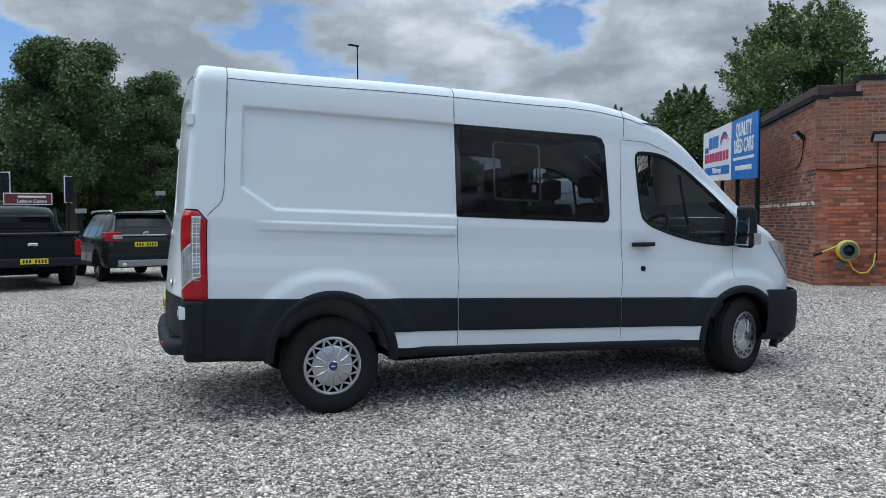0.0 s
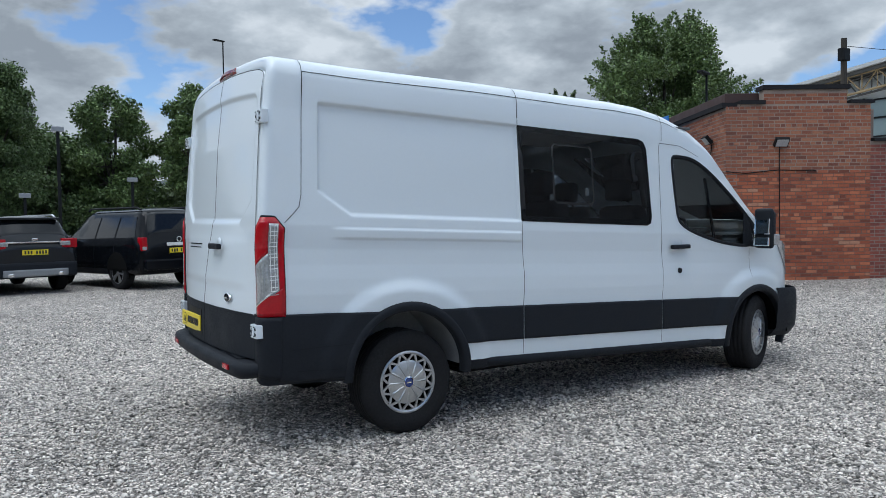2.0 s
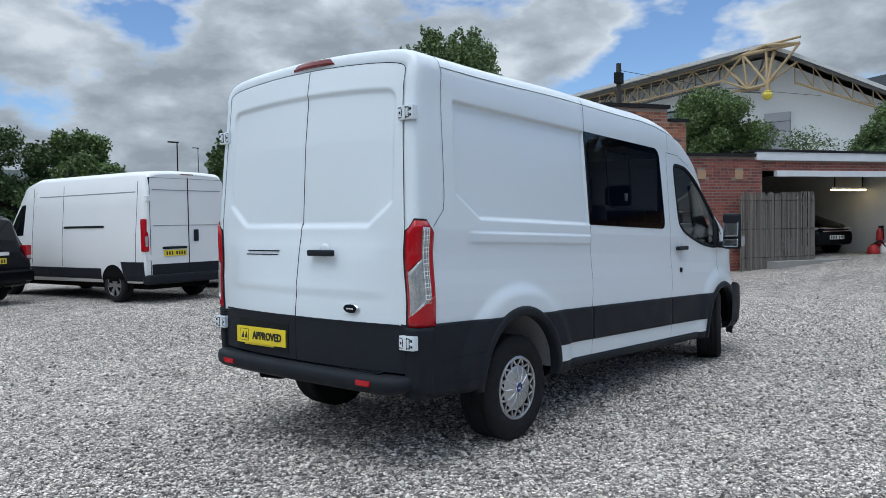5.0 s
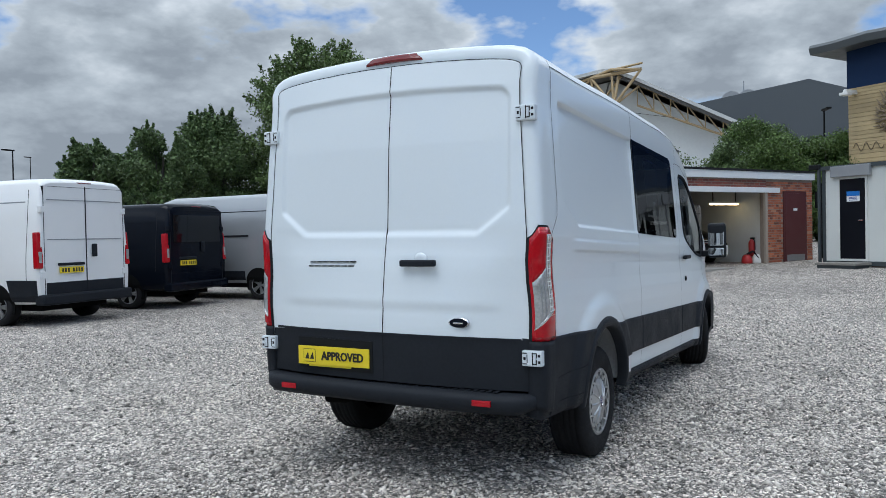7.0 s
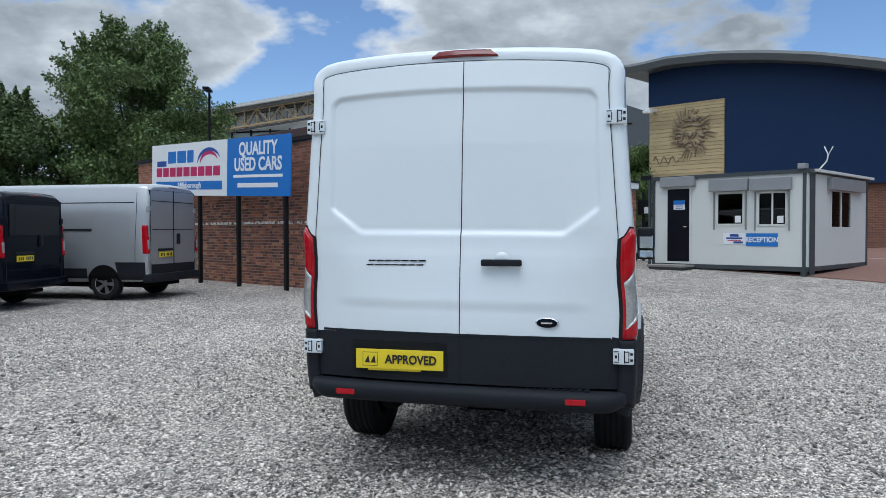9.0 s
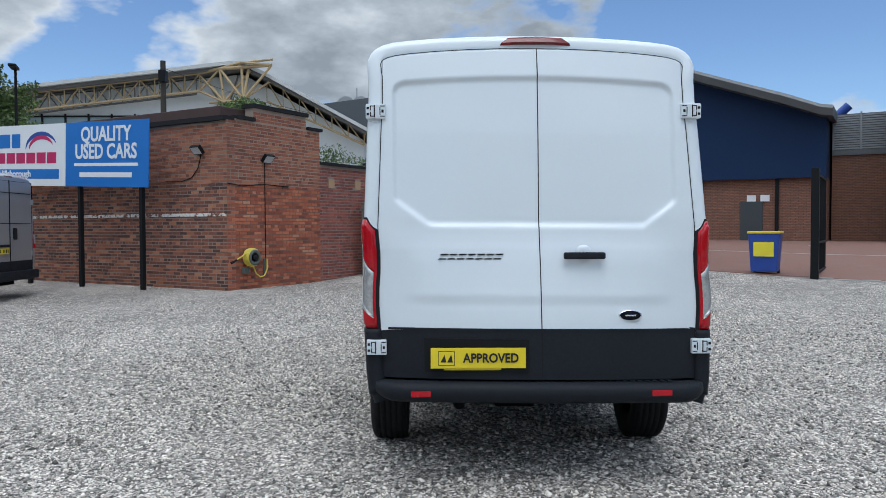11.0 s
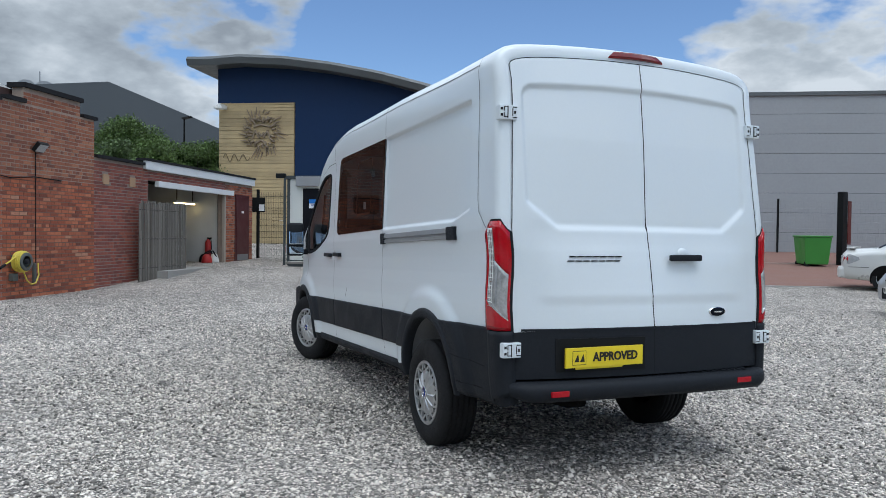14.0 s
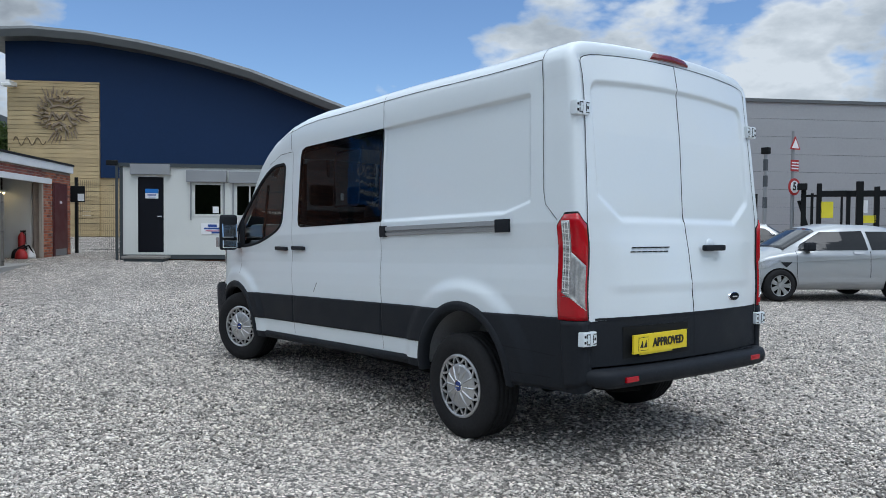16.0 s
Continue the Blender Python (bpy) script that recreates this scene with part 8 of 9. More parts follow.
tree(45.0, 60.0, 10.8, 5.5, LEAF_B, "distant dark leafy tree", 24, n=9000, low=0.1, size=0.4)
tree(39.0, 47.0, 8.6, 8.0, LEAF_B, "distant dark leafy tree", 25, n=9000, low=0.05, size=0.4)
for i, x in enumerate(range(-26, 22, 7)):
    tree(x + (i * 37 % 5) - 2, 62.0 + (i * 53 % 4), 6.5 + (i * 29 % 4) * 0.7, 9.5, LEAF_B, "dark hedge tree along the far side of the road", 40 + i, n=5000, low=0.0, size=0.42)
tree(32.8, 9.6, 7.9, 5.2, LEAF_A, "small rounded tree behind the brick building", 26, n=22000, size=0.16, low=0.1, clumps=36)
tree(40.3, 2.0, 7.6, 5.8, LEAF_C, "bright green bushy tree behind the garage", 27, n=26000, size=0.14, low=0.1, clumps=38)
tree(41.0, -0.8, 6.6, 5.2, LEAF_C, "bright green bushy tree behind the garage", 28, n=22000, size=0.14, low=0.1, clumps=38)
tree(34.6, 3.1, 6.0, 2.6, LEAF_B, "green bushy tree behind the garage", 29, n=9000, size=0.14, low=0.1)
tree(33.5, 5.2, 5.6, 4.5, LEAF_B, "thin-leaved tree behind the garage", 30, n=1500, size=0.14, low=0.2, trunk=0.12)
# unseen belt added to close the open side of the lot and darken reflections
bm = bmesh.new()
rows = []
for i in range(140):
    a = radians(128 + 160 * i / 139)
    r0 = 62 + 4 * noise.noise(Vector((i * 0.3, 3, 0)))
    row = []
    for j in range(15):
        f = j / 14
        h = (9.0 + 2.6 * noise.noise(Vector((i * 0.21, 0, 4))) + 1.2 * noise.noise(Vector((i * 0.9, 2, 4)))) * min(1.0, 1.25 * math.sin(math.pi * min(f, 0.5)))
        bulge = 1.5 * noise.noise(Vector((i * 0.55, f * 6, 9)))
        r = r0 + 5 * f + bulge
        row.append(bm.verts.new((r * math.cos(a), r * math.sin(a), h - 0.4 + 0.5 * noise.noise(Vector((i * 0.8, j, 1))))))
    rows.append(row)
grid_faces(bm, rows)
tagged(part("far_woods", bm, LEAF_B, soft=True), "dark green unseen belt added to darken reflections", "woods", kind="stuff")
# distant hill
bm = bmesh.new()
rows = []
for i in range(60):
    a = radians(20 + 140 * i / 59)
    h = 26 + 10 * noise.noise(Vector((i * 0.17, 0, 0))) + 3 * noise.noise(Vector((i * 0.8, 5, 0)))
    rows.append([bm.verts.new((420 * math.cos(a) * k, 420 * math.sin(a) * k, z)) for k, z in ((0.85, -1), (1.0, h), (1.3, h * 0.8))])
grid_faces(bm, rows)
tagged(part("far_hill", bm, HILL, soft=True), "low wooded hill on the horizon", "hill", kind="structure")


# ---- parked vehicles ----
def shell_width(stations, x, z):
    """Half the width of a vehicle at x and height z, from its stations (x, bottom, belt, top, low, mid, high)."""
    for a, b in zip(stations, stations[1:]):
        if x <= b[0]:
            t = min(1.0, max(0.0, (x - a[0]) / (b[0] - a[0])))
            s = [p + (q - p) * t for p, q in zip(a, b)]
            break
    else:
        s = stations[-1]
    _, zb, zm, zt, wl, wm, wh = s
    return lerp_table(z, [(zb, wl * 0.95), (zb + 0.15, wl), (zb + (zm - zb) * 0.55, (wl + wm) / 2 + 0.015), (zm - 0.06, wm + 0.004), (zm, wm), (zm + (zt - zm) * 0.45, wm + (wh - wm) * 0.5), (max(zm + (zt - zm) * 0.46, zt - 0.10), wh), (max(zm + (zt - zm) * 0.47, zt - 0.035), wh - 0.05), (max(zm + (zt - zm) * 0.48, zt), wh - 0.14)])


def shell(stations, parent, paint, name="body", label=""):
    bm = bmesh.new()
    fine = []
    for a, b in zip(stations, stations[1:]):
        n = max(1, int((b[0] - a[0]) / 0.18))
        fine += [tuple(p + (q - p) * i / n for p, q in zip(a, b)) for i in range(n)]
    fine.append(stations[-1])
    rows = []
    for s in fine:
        x, zb, zm, zt, wl, wm, wh = s
        prof = [(0.0, zb), (wl * 0.8, zb), (wl * 0.95, zb + 0.02), (wl, zb + 0.15), ((wl + wm) / 2 + 0.015, zb + (zm - zb) * 0.55), (wm + 0.004, zm - 0.06), (wm, zm), (wm + (wh - wm) * 0.5, zm + (zt - zm) * 0.45), (wh, max(zm, zt - 0.10)), (wh - 0.05, max(zm, zt - 0.035)), (wh - 0.14, zt), (wh * 0.5, zt + 0.02), (0.0, zt + 0.028)]
        ring = [bm.verts.new((x, y, z)) for y, z in prof] + [bm.verts.new((x, -y, z)) for y, z in prof[-2:0:-1]]
        rows.append(ring)
    grid_faces(bm, rows, True)
    bm.faces.new(rows[0]); bm.faces.new(rows[-1])
    bm2 = part(name, bm, paint, parent, label, True)
    for p in bm2.data.polygons:
        if len(p.vertices) > 4:
            p.use_smooth = False
    return bm2


def side_sheet(stations, poly, side, off, mat, parent, name, label=""):
    """A flat-edged sheet laid on a vehicle's side."""
    bm = bmesh.new()
    f = bm.faces.new([bm.verts.new((x, 0, z)) for x, z in poly])
    bmesh.ops.triangulate(bm, faces=[f])
    zs = [q.co.z for q in bm.verts]
    for i in range(1, int((max(zs) - min(zs)) / 0.04) + 1):
        bmesh.ops.bisect_plane(bm, geom=bm.verts[:] + bm.edges[:] + bm.faces[:], plane_co=(0, 0, min(zs) + i * 0.04), plane_no=(0, 0, 1))
    xs = [q.co.x for q in bm.verts]
    for i in range(1, int((max(xs) - min(xs)) / 0.12) + 1):
        bmesh.ops.bisect_plane(bm, geom=bm.verts[:] + bm.edges[:] + bm.faces[:], plane_co=(min(xs) + i * 0.12, 0, 0), plane_no=(1, 0, 0))
    rim = [e for e in bm.edges if e.is_boundary]
    r = bmesh.ops.extrude_edge_only(bm, edges=rim)
    low = {q for q in r["geom"] if isinstance(q, bmesh.types.BMVert)}
    for q in bm.verts:
        q.co.y = side * (shell_width(stations, q.co.x, q.co.z) + (off - 0.02 if q in low else off))
    return part(name, bm, mat, parent, label)


def top_sheet(stations, x0, x1, mat, parent, name, label="", off=0.008, inset=0.0):
    """A pane laid on the top of a vehicle's shell, such as a windscreen or rear window."""
    bm = bmesh.new()
    rows = []
    n = 8
    for i in range(-1, n + 2):
        x = x0 + (x1 - x0) * min(n, max(0, i)) / n
        for a, b in zip(stations, stations[1:]):
            if x <= b[0]:
                t = min(1.0, max(0.0, (x - a[0]) / (b[0] - a[0])))
                q = [u + (v - u) * t for u, v in zip(a, b)]
                break
        _, zb, zm, zt, wl, wm, wh = q
        prof = [(wh - 0.05 - inset, max(zm, zt - 0.035)), (wh - 0.14, zt), (wh * 0.5, zt + 0.02), (0.0, zt + 0.028)]
        o = -0.01 if i in (-1, n + 1) else off
        rows.append([bm.verts.new((x, y, z + o)) for y, z in prof] + [bm.verts.new((x, -y, z + o)) for y, z in prof[-2::-1]])
    grid_faces(bm, rows)
    return part(name, bm, mat, parent, label, True)


def car_wheel(parent, x, y, r, w, side, trim=ALLOY, spokes=5):
    """A tyre with a spoked rim whose face looks to the side given."""
    wl = thing("wheel", "", "")
    wl.parent = parent
    wl.matrix_local = pose(x, y, r, 0, 0, 180 if side > 0 else 0)
    bm = bmesh.new()
    rr = r * 0.64
    lathe(bm, [(rr, -w / 2 + 0.01), (rr * 1.1, -w / 2 - 0.004), (r * 0.92, -w / 2), (r, -w / 2 + 0.03), (r, w / 2 - 0.03), (r * 0.92, w / 2), (rr, w / 2)], 32)
    part("tyre", bm, RUBBER, wl, "", True)
    bm = bmesh.new()
    lathe(bm, [(rr * 0.96, -w / 2 + 0.0), (rr, -w / 2 - 0.004), (rr * 1.02, -w / 2 + 0.01)], 32)
    for k in range(spokes):
        a = 2 * math.pi * k / spokes
        for s in (-0.13, 0.13):
            vs = box(bm, 0.03, rr * 0.98, -w / 2 + 0.012, -w / 2 + 0.03, -0.02, 0.02)
            bmesh.ops.rotate(bm, verts=vs, cent=(0, 0, 0), matrix=Matrix.Rotation(a + s, 3, "Y"))
    lathe(bm, [(0.001, -w / 2 + 0.004), (0.05, -w / 2 + 0.006), (0.055, -w / 2 + 0.03)], 16)
    rim = part("rim", bm, trim, wl, "", False)
    bm = bmesh.new()
    lathe(bm, [(0.001, -w / 2 + 0.06), (rr, -w / 2 + 0.05)], 24)
    part("rim_back", bm, DARK, wl)
    return wl


def arch(stations, x, r, side, parent, mat=GAP, zc=None):
    pts = [(x + r * math.cos(radians(a)), (zc or r * 0.88) + r * math.sin(radians(a))) for a in range(-20, 201, 11)]
    return side_sheet(stations, pts, side, 0.006, mat, parent, "wheel_arch")


def rear_box(name, x0, x1, y0, y1, z0, z1, mat, parent, label="", bevel=0.01):
    return boxpart(name, x0, x1, y0, y1, z0, z1, mat, parent, label, bevel)


def plate_at(parent, x, y, z, facing=-1, mat=YELLOW, w=0.52):
    p = boxpart("number_plate", -0.008, 0.008, -w / 2, w / 2, -0.055, 0.055, mat, parent, "number plate with plain bars", 0.002, m=Matrix.Translation((x, y, z)))
    for k in range(7):
        y0 = -0.21 + 0.06 * k + (0.05 if k > 3 else 0.0)
        boxpart("plate_bar", facing * 0.008 - 0.002, facing * 0.008 + 0.002, y0 - 0.018, y0 + 0.018, -0.035, 0.035, PLATEBLACK, p)
    return p


def panel_van(name, label, m, L, H, W, paint, lower, glazed=False, low_h=0.55, lamp_z=(0.95, 1.75), badge_side="rail"):
    v = thing(name, label, "van", m, "parked vans")
    hw = W / 2
    st = [(0.0, 0.42, 1.2, H - 0.08, hw - 0.05, hw - 0.04, hw - 0.14), (0.10, 0.40, 1.25, H - 0.01, hw - 0.02, hw - 0.005, hw - 0.11), (0.5, 0.38, 1.3, H, hw, hw, hw - 0.09), (L - 2.3, 0.36, 1.3, H, hw, hw, hw - 0.09), (L - 1.75, 0.36, 1.3, H - 0.12, hw, hw, hw - 0.12), (L - 1.0, 0.34, 1.25, H - 0.85, hw - 0.02, hw - 0.02, hw - 0.18), (L - 0.35, 0.32, 1.05, 1.25, hw - 0.05, hw - 0.06, hw - 0.2), (L, 0.32, 0.85, 0.95, hw - 0.22, hw - 0.25, hw - 0.4)]
    shell(st, v, paint, "body", "")
    wx, wf, r = 1.05, L - 1.0, 0.345
    for side in (-1, 1):
        for x in (wx, wf):
            arch(st, x, r + 0.06, side, v, DARK)
            car_wheel(v, x, side * (hw - 0.13), r, 0.225, side, ALLOY, 5 if paint != WHITE2 else 6)
        # lower mouldings and bumper wrap
        side_sheet(st, [(0.06, 0.44), (wx - r - 0.03, 0.44), (wx - r + 0.06, low_h + 0.27), (0.06, low_h + 0.27)], side, 0.010, lower, v, "corner_moulding")
        side_sheet(st, [(wx + r + 0.06, 0.46), (wf - r - 0.06, 0.46), (wf - r - 0.06, low_h + 0.13), (wx + r + 0.06, low_h + 0.13)], side, 0.010, lower, v, "side_moulding")
        side_sheet(st, [(L - 1.75, 1.36), (L - 1.00, 1.34), (L - 1.28, 1.78), (L - 1.55, 2.02), (L - 1.78, 2.05)], side, 0.006, CARGLASS, v, "cab_window", "dark cab window")
        side_sheet(st, [(wx + 0.30, 1.50), (wx + 1.75, 1.50), (wx + 1.75, 1.545), (wx + 0.30, 1.545)], side, 0.012, GAP if paint != NAVYBLACK else CHROME, v, "door_rail", "sliding door rail")
        for xs in (wx + 1.8, wx + 3.0 if L > 5.6 else wx + 2.8, 0.28):
            side_sheet(st, [(xs, 0.7), (xs + 0.010, 0.7), (xs + 0.010, H - 0.2), (xs, H - 0.2)], side, 0.003, GAP, v, "panel_gap")
        # crease shade drawn as a thin strip, darker than pale paint
        side_sheet(st, [(0.35, H - 0.42), (L - 2.4, H - 0.42), (L - 2.4, H - 0.40), (0.35, H - 0.40)], side, 0.003, GAP if paint == SILVER else lower if paint == NAVYBLACK else SHUTTER, v, "side_crease")
        # tail lamp wrapped on the corner
        bm = bmesh.new()
        z0, z1 = lamp_z
        box(bm, -0.018, 0.11, side * (hw - 0.045) - 0.055, side * (hw - 0.045) + 0.058, z0, z1, 0.03)
        for q in bm.verts:
            if q.co.z > (z0 + z1) / 2:
                q.co.x += 0.03
                q.co.y -= side * 0.02
        lm = part("tail_lamp", bm, REDLENS, v, "tall red tail lamp")
        boxpart("lens_clear", -0.022, 0.06, side * (hw - 0.045) - 0.03, side * (hw - 0.045) + 0.03, z0 + 0.10, z0 + 0.30, CLEARLENS, lm, "", 0.015)
        bm = bmesh.new()
        box(bm, L - 1.25, L - 1.05, side * (hw + 0.12) - 0.10, side * (hw + 0.12) + 0.10, 1.38, 1.75, 0.04)
        part("mirror", bm, CLAD, v)
        for zc in (0.85, H - 0.6):
            bm = bmesh.new()
            box(bm, -0.025, 0.06, side * (hw - 0.12) - 0.03, side * (hw - 0.12) + 0.06, zc, zc + 0.11, 0.01)
            part("hinge", bm, paint, v)
    bm = bmesh.new()
    box(bm, -0.10, 0.14, -hw + 0.03, hw - 0.03, 0.38, low_h + 0.02, 0.04)
    part("rear_bumper", bm, lower, v, "black rear bumper")
    boxpart("rear_panel", -0.012, 0.05, -hw + 0.16, hw - 0.16, low_h, low_h + 0.22, lower, v, "", 0.01)
    if not glazed:
        boxpart("door_gap", -0.014, 0.06, -0.006, 0.006, low_h, H - 0.12, GAP, v)
    for y0, y1 in ((-hw + 0.13, -hw + 0.138), (hw - 0.138, hw - 0.13)):
        boxpart("door_gap", -0.006, 0.06, y0, y1, low_h, H - 0.14, GAP, v)
    boxpart("door_gap", -0.003, 0.08, -hw + 0.13, hw - 0.13, H - 0.142, H - 0.136, GAP, v)
    # rear door folds: their shade is the strip's darker colour on pale vans
    boxpart("door_crease", -0.008, 0.05, -hw + 0.2, hw - 0.2, H - 0.38, H - 0.365, SHUTTER if paint == WHITE2 else lower, v)
    boxpart("door_crease", -0.008, 0.05, -hw + 0.2, hw - 0.2, 1.52, 1.535, SHUTTER if paint == WHITE2 else lower, v)
    boxpart("plate_lamp", -0.03, 0.02, 0.06, 0.62, 1.06, 1.11, CLAD, v, "", 0.01)
    plate_at(v, -0.02, 0.34, 0.98)
    boxpart("door_handle", -0.05, 0.0, -0.22, -0.12, 1.20, 1.44, CLAD, v, "black handle", 0.02)
    boxpart("brake_lamp", 0.0, 0.07, -0.16, 0.16, H - 0.075, H - 0.04, DARKLENS, v, "", 0.01)
    if glazed:
        boxpart("rear_window", -0.016, 0.05, -0.80, 0.80, 1.42, H - 0.24, CARGLASS, v, "wide dark tailgate window", 0.006)
    boxpart("underside", 0.3, L - 0.4, -hw + 0.3, hw - 0.3, 0.26, 0.45, DARK, v)
    for side in (-1, 1):
        boxpart("headlamp", L - 0.40, L - 0.12, side * 0.72 - 0.12, side * 0.72 + 0.12, 0.92, 1.16, CLEARLENS, v, "", 0.04)
    return v


def yawed(x, y, yaw):
    return pose(x, y, ground_z(x, y), 0, 0, yaw)


panel_van("panel_van", "white long high-roof panel van with black lower mouldings", yawed(5.58, 10.05, 96), 6.2, 2.60, 2.05, WHITE2, CLAD, lamp_z=(1.02, 1.66))
panel_van("panel_van", "dark blue-black low-roof van with tinted rear windows", yawed(8.7, 10.5, 99), 5.4, 2.26, 2.05, NAVYBLACK, NAVYBLACK, True, lamp_z=(1.0, 1.62))
panel_van("panel_van", "silver long-wheelbase panel van with black bumpers", yawed(11.3, 9.1, 92), 6.2, 2.52, 2.07, SILVER, CLAD, lamp_z=(1.0, 1.62))


def estate(name, label, cat, m, st, paint, L, wheels, r, sidewins, rearwin, lamps, extra):
    v = thing(name, label, cat, m)
    shell(st, v, paint)
    for side in (-1, 1):
        for x in wheels:
            arch(st, x, r + extra.get("arch", 0.07), side, v, DARK)
            car_wheel(v, x, side * (shell_width(st, x, r) - extra.get("inset", 0.095)), r, 0.23, side, ALLOY, extra.get("spokes", 5))
        for poly in sidewins:
            side_sheet(st, poly, side, 0.012, CARGLASS, v, "side_window", "dark side window")
        xa, xb = wheels[0] + r + 0.06, wheels[1] - r - 0.06
        side_sheet(st, [(xa, 0.34), (xb, 0.34), (xb, 0.46), (xa, 0.46)], side, 0.012, extra.get("sill", CLAD), v, "sill_moulding")
        for xs in extra.get("gaps", ()):
            side_sheet(st, [(xs, 0.45), (xs + 0.010, 0.45), (xs + 0.010, 0.98), (xs, 0.98)], side, 0.004, GAP, v, "panel_gap")
        hx = extra.get("handles", ())
        for xs in hx:
            side_sheet(st, [(xs, 0.93), (xs + 0.2, 0.93), (xs + 0.2, 0.965), (xs, 0.965)], side, 0.025, paint, v, "door_handle")
        if extra.get("rails"):
            x0, x1, zr = extra["rails"]
            bm = bmesh.new()
            pipe(bm, [(x0, side * 0.62, zr - 0.05), (x0 + 0.15, side * 0.62, zr), (x1 - 0.15, side * 0.62, zr), (x1, side * 0.62, zr - 0.05)], 0.022)
            part("roof_rail", bm, extra.get("railmat", GALV), v)
        mx = extra["mirror"]
        bm = bmesh.new()
        y = shell_width(st, mx, 1.0)
        box(bm, mx - 0.06, mx + 0.10, side * (y + 0.10) - 0.10, side * (y + 0.10) + 0.10, 0.98, 1.14, 0.04)
        part("mirror", bm, CLAD, v)
        for nm, (x0, x1, y0, y1, z0, z1), mt in lamps:
            ys = sorted((side * y0, side * y1))
            boxpart(nm, x0, x1, ys[0], ys[1], z0, z1, mt, v, "", 0.02)
    if rearwin:
        top_sheet(st, rearwin[0], rearwin[1], CARGLASS, v, "rear_window", "dark rear window")
    if "screen" in extra:
        top_sheet(st, extra["screen"][0], extra["screen"][1], CARGLASS, v, "windscreen", "dark windscreen")
    return v


def suv_stations(L, H, hw, tail=0.35, bonnet=1.0):
    return [(0.0, 0.45, 0.80, 0.95, hw - 0.14, hw - 0.12, hw - 0.18), (0.06, 0.38, 0.98, 1.10, hw - 0.04, hw - 0.06, hw - 0.16), (0.14, 0.36, 1.02, 1.25, hw - 0.01, hw - 0.03, hw - 0.20), (tail, 0.34, 1.04, H - 0.06, hw, hw - 0.02, hw - 0.26), (tail + 0.25, 0.32, 1.04, H, hw, hw - 0.01, hw - 0.25), (L * 0.55, 0.30, 1.02, H - 0.01, hw, hw, hw - 0.25), (L * 0.63, 0.30, 1.01, H - 0.10, hw, hw, hw - 0.28), (L * 0.77, 0.30, bonnet, bonnet + 0.09, hw, hw - 0.01, hw - 0.16), (L * 0.90, 0.30, bonnet - 0.08, bonnet - 0.02, hw - 0.03, hw - 0.04, hw - 0.18), (L, 0.36, 0.66, 0.74, hw - 0.22, hw - 0.22, hw - 0.35)]


# dark grey crossover
st = suv_stations(4.5, 1.66, 0.92)
kg = estate("suv", "dark grey metallic crossover with silver roof rails", "car", yawed(-0.1, 13.0, 105), st, GREYPAINT, 4.5, (0.93, 3.62), 0.35,
            [[(0.42, 1.10), (1.05, 1.08), (1.05, 1.46), (0.66, 1.48)], [(1.10, 1.07), (1.95, 1.06), (1.95, 1.52), (1.10, 1.48)], [(2.0, 1.06), (3.05, 1.06), (2.62, 1.46), (2.0, 1.52)]],
            (0.15, 0.345),
            [("tail_lamp", (0.015, 0.42, 0.56, 0.885, 0.98, 1.19), REDLENS), ("lens_clear", (0.0, 0.2, 0.52, 0.74, 1.03, 1.13), CLEARLENS), ("exhaust_pipe", (-0.07, 0.1, 0.45, 0.56, 0.39, 0.47), CHROME), ("reflector", (-0.045, 0.1, 0.66, 0.82, 0.56, 0.62), REDLENS)],
            {"gaps": (1.07, 2.0, 3.1), "handles": (1.2, 2.2), "rails": (0.55, 2.8, 1.705), "railmat": CHROME, "mirror": 2.95})
boxpart("rear_bumper", -0.05, 0.15, -0.86, 0.86, 0.36, 0.68, CLAD, kg, "dark bumper", 0.05)
boxpart("trim_strip", -0.012, 0.06, -0.56, 0.56, 1.10, 1.13, CHROME, kg, "bright strip between the lamps", 0.006)
boxpart("skid_plate", -0.065, 0.1, -0.66, 0.66, 0.38, 0.54, GALV, kg, "dull silver skid plate", 0.03)
boxpart("wiper", 0.09, 0.13, -0.05, 0.30, 1.10, 1.125, GAP, kg)
boxpart("spoiler", 0.22, 0.60, -0.60, 0.60, 1.60, 1.65, GREYPAINT, kg, "", 0.015)
boxpart("badge", 0.0, 0.05, -0.06, 0.06, 1.15, 1.20, CHROME, kg, "", 0.012)
plate_at(kg, -0.012, 0.0, 0.90)

# black off-roader
st = suv_stations(4.8, 1.80, 0.93, 0.28, 1.1)
ns = estate("suv", "black off-road vehicle with roof rack rails", "car", yawed(2.75, 12.35, 109), st, BLACKPAINT, 4.8, (1.05, 3.90), 0.38,
            [[(0.36, 1.18), (1.15, 1.16), (1.15, 1.62), (0.50, 1.63)], [(1.22, 1.16), (2.05, 1.15), (2.05, 1.64), (1.22, 1.63)], [(2.12, 1.15), (3.2, 1.12), (2.85, 1.58), (2.12, 1.64)]],
            (0.145, 0.275),
            [("tail_lamp", (0.02, 0.22, 0.76, 0.89, 0.88, 1.18), REDLENS), ("lens_clear", (0.014, 0.2, 0.775, 0.885, 0.90, 0.98), CLEARLENS)],
            {"gaps": (1.18, 2.08, 3.25), "handles": (1.35, 2.3), "rails": (0.5, 2.9, 1.845), "railmat": STEELBLACK, "mirror": 3.1})
boxpart("rear_bumper", -0.09, 0.15, -0.86, 0.86, 0.45, 0.70, BLACKPAINT, ns, "black bumper", 0.05)
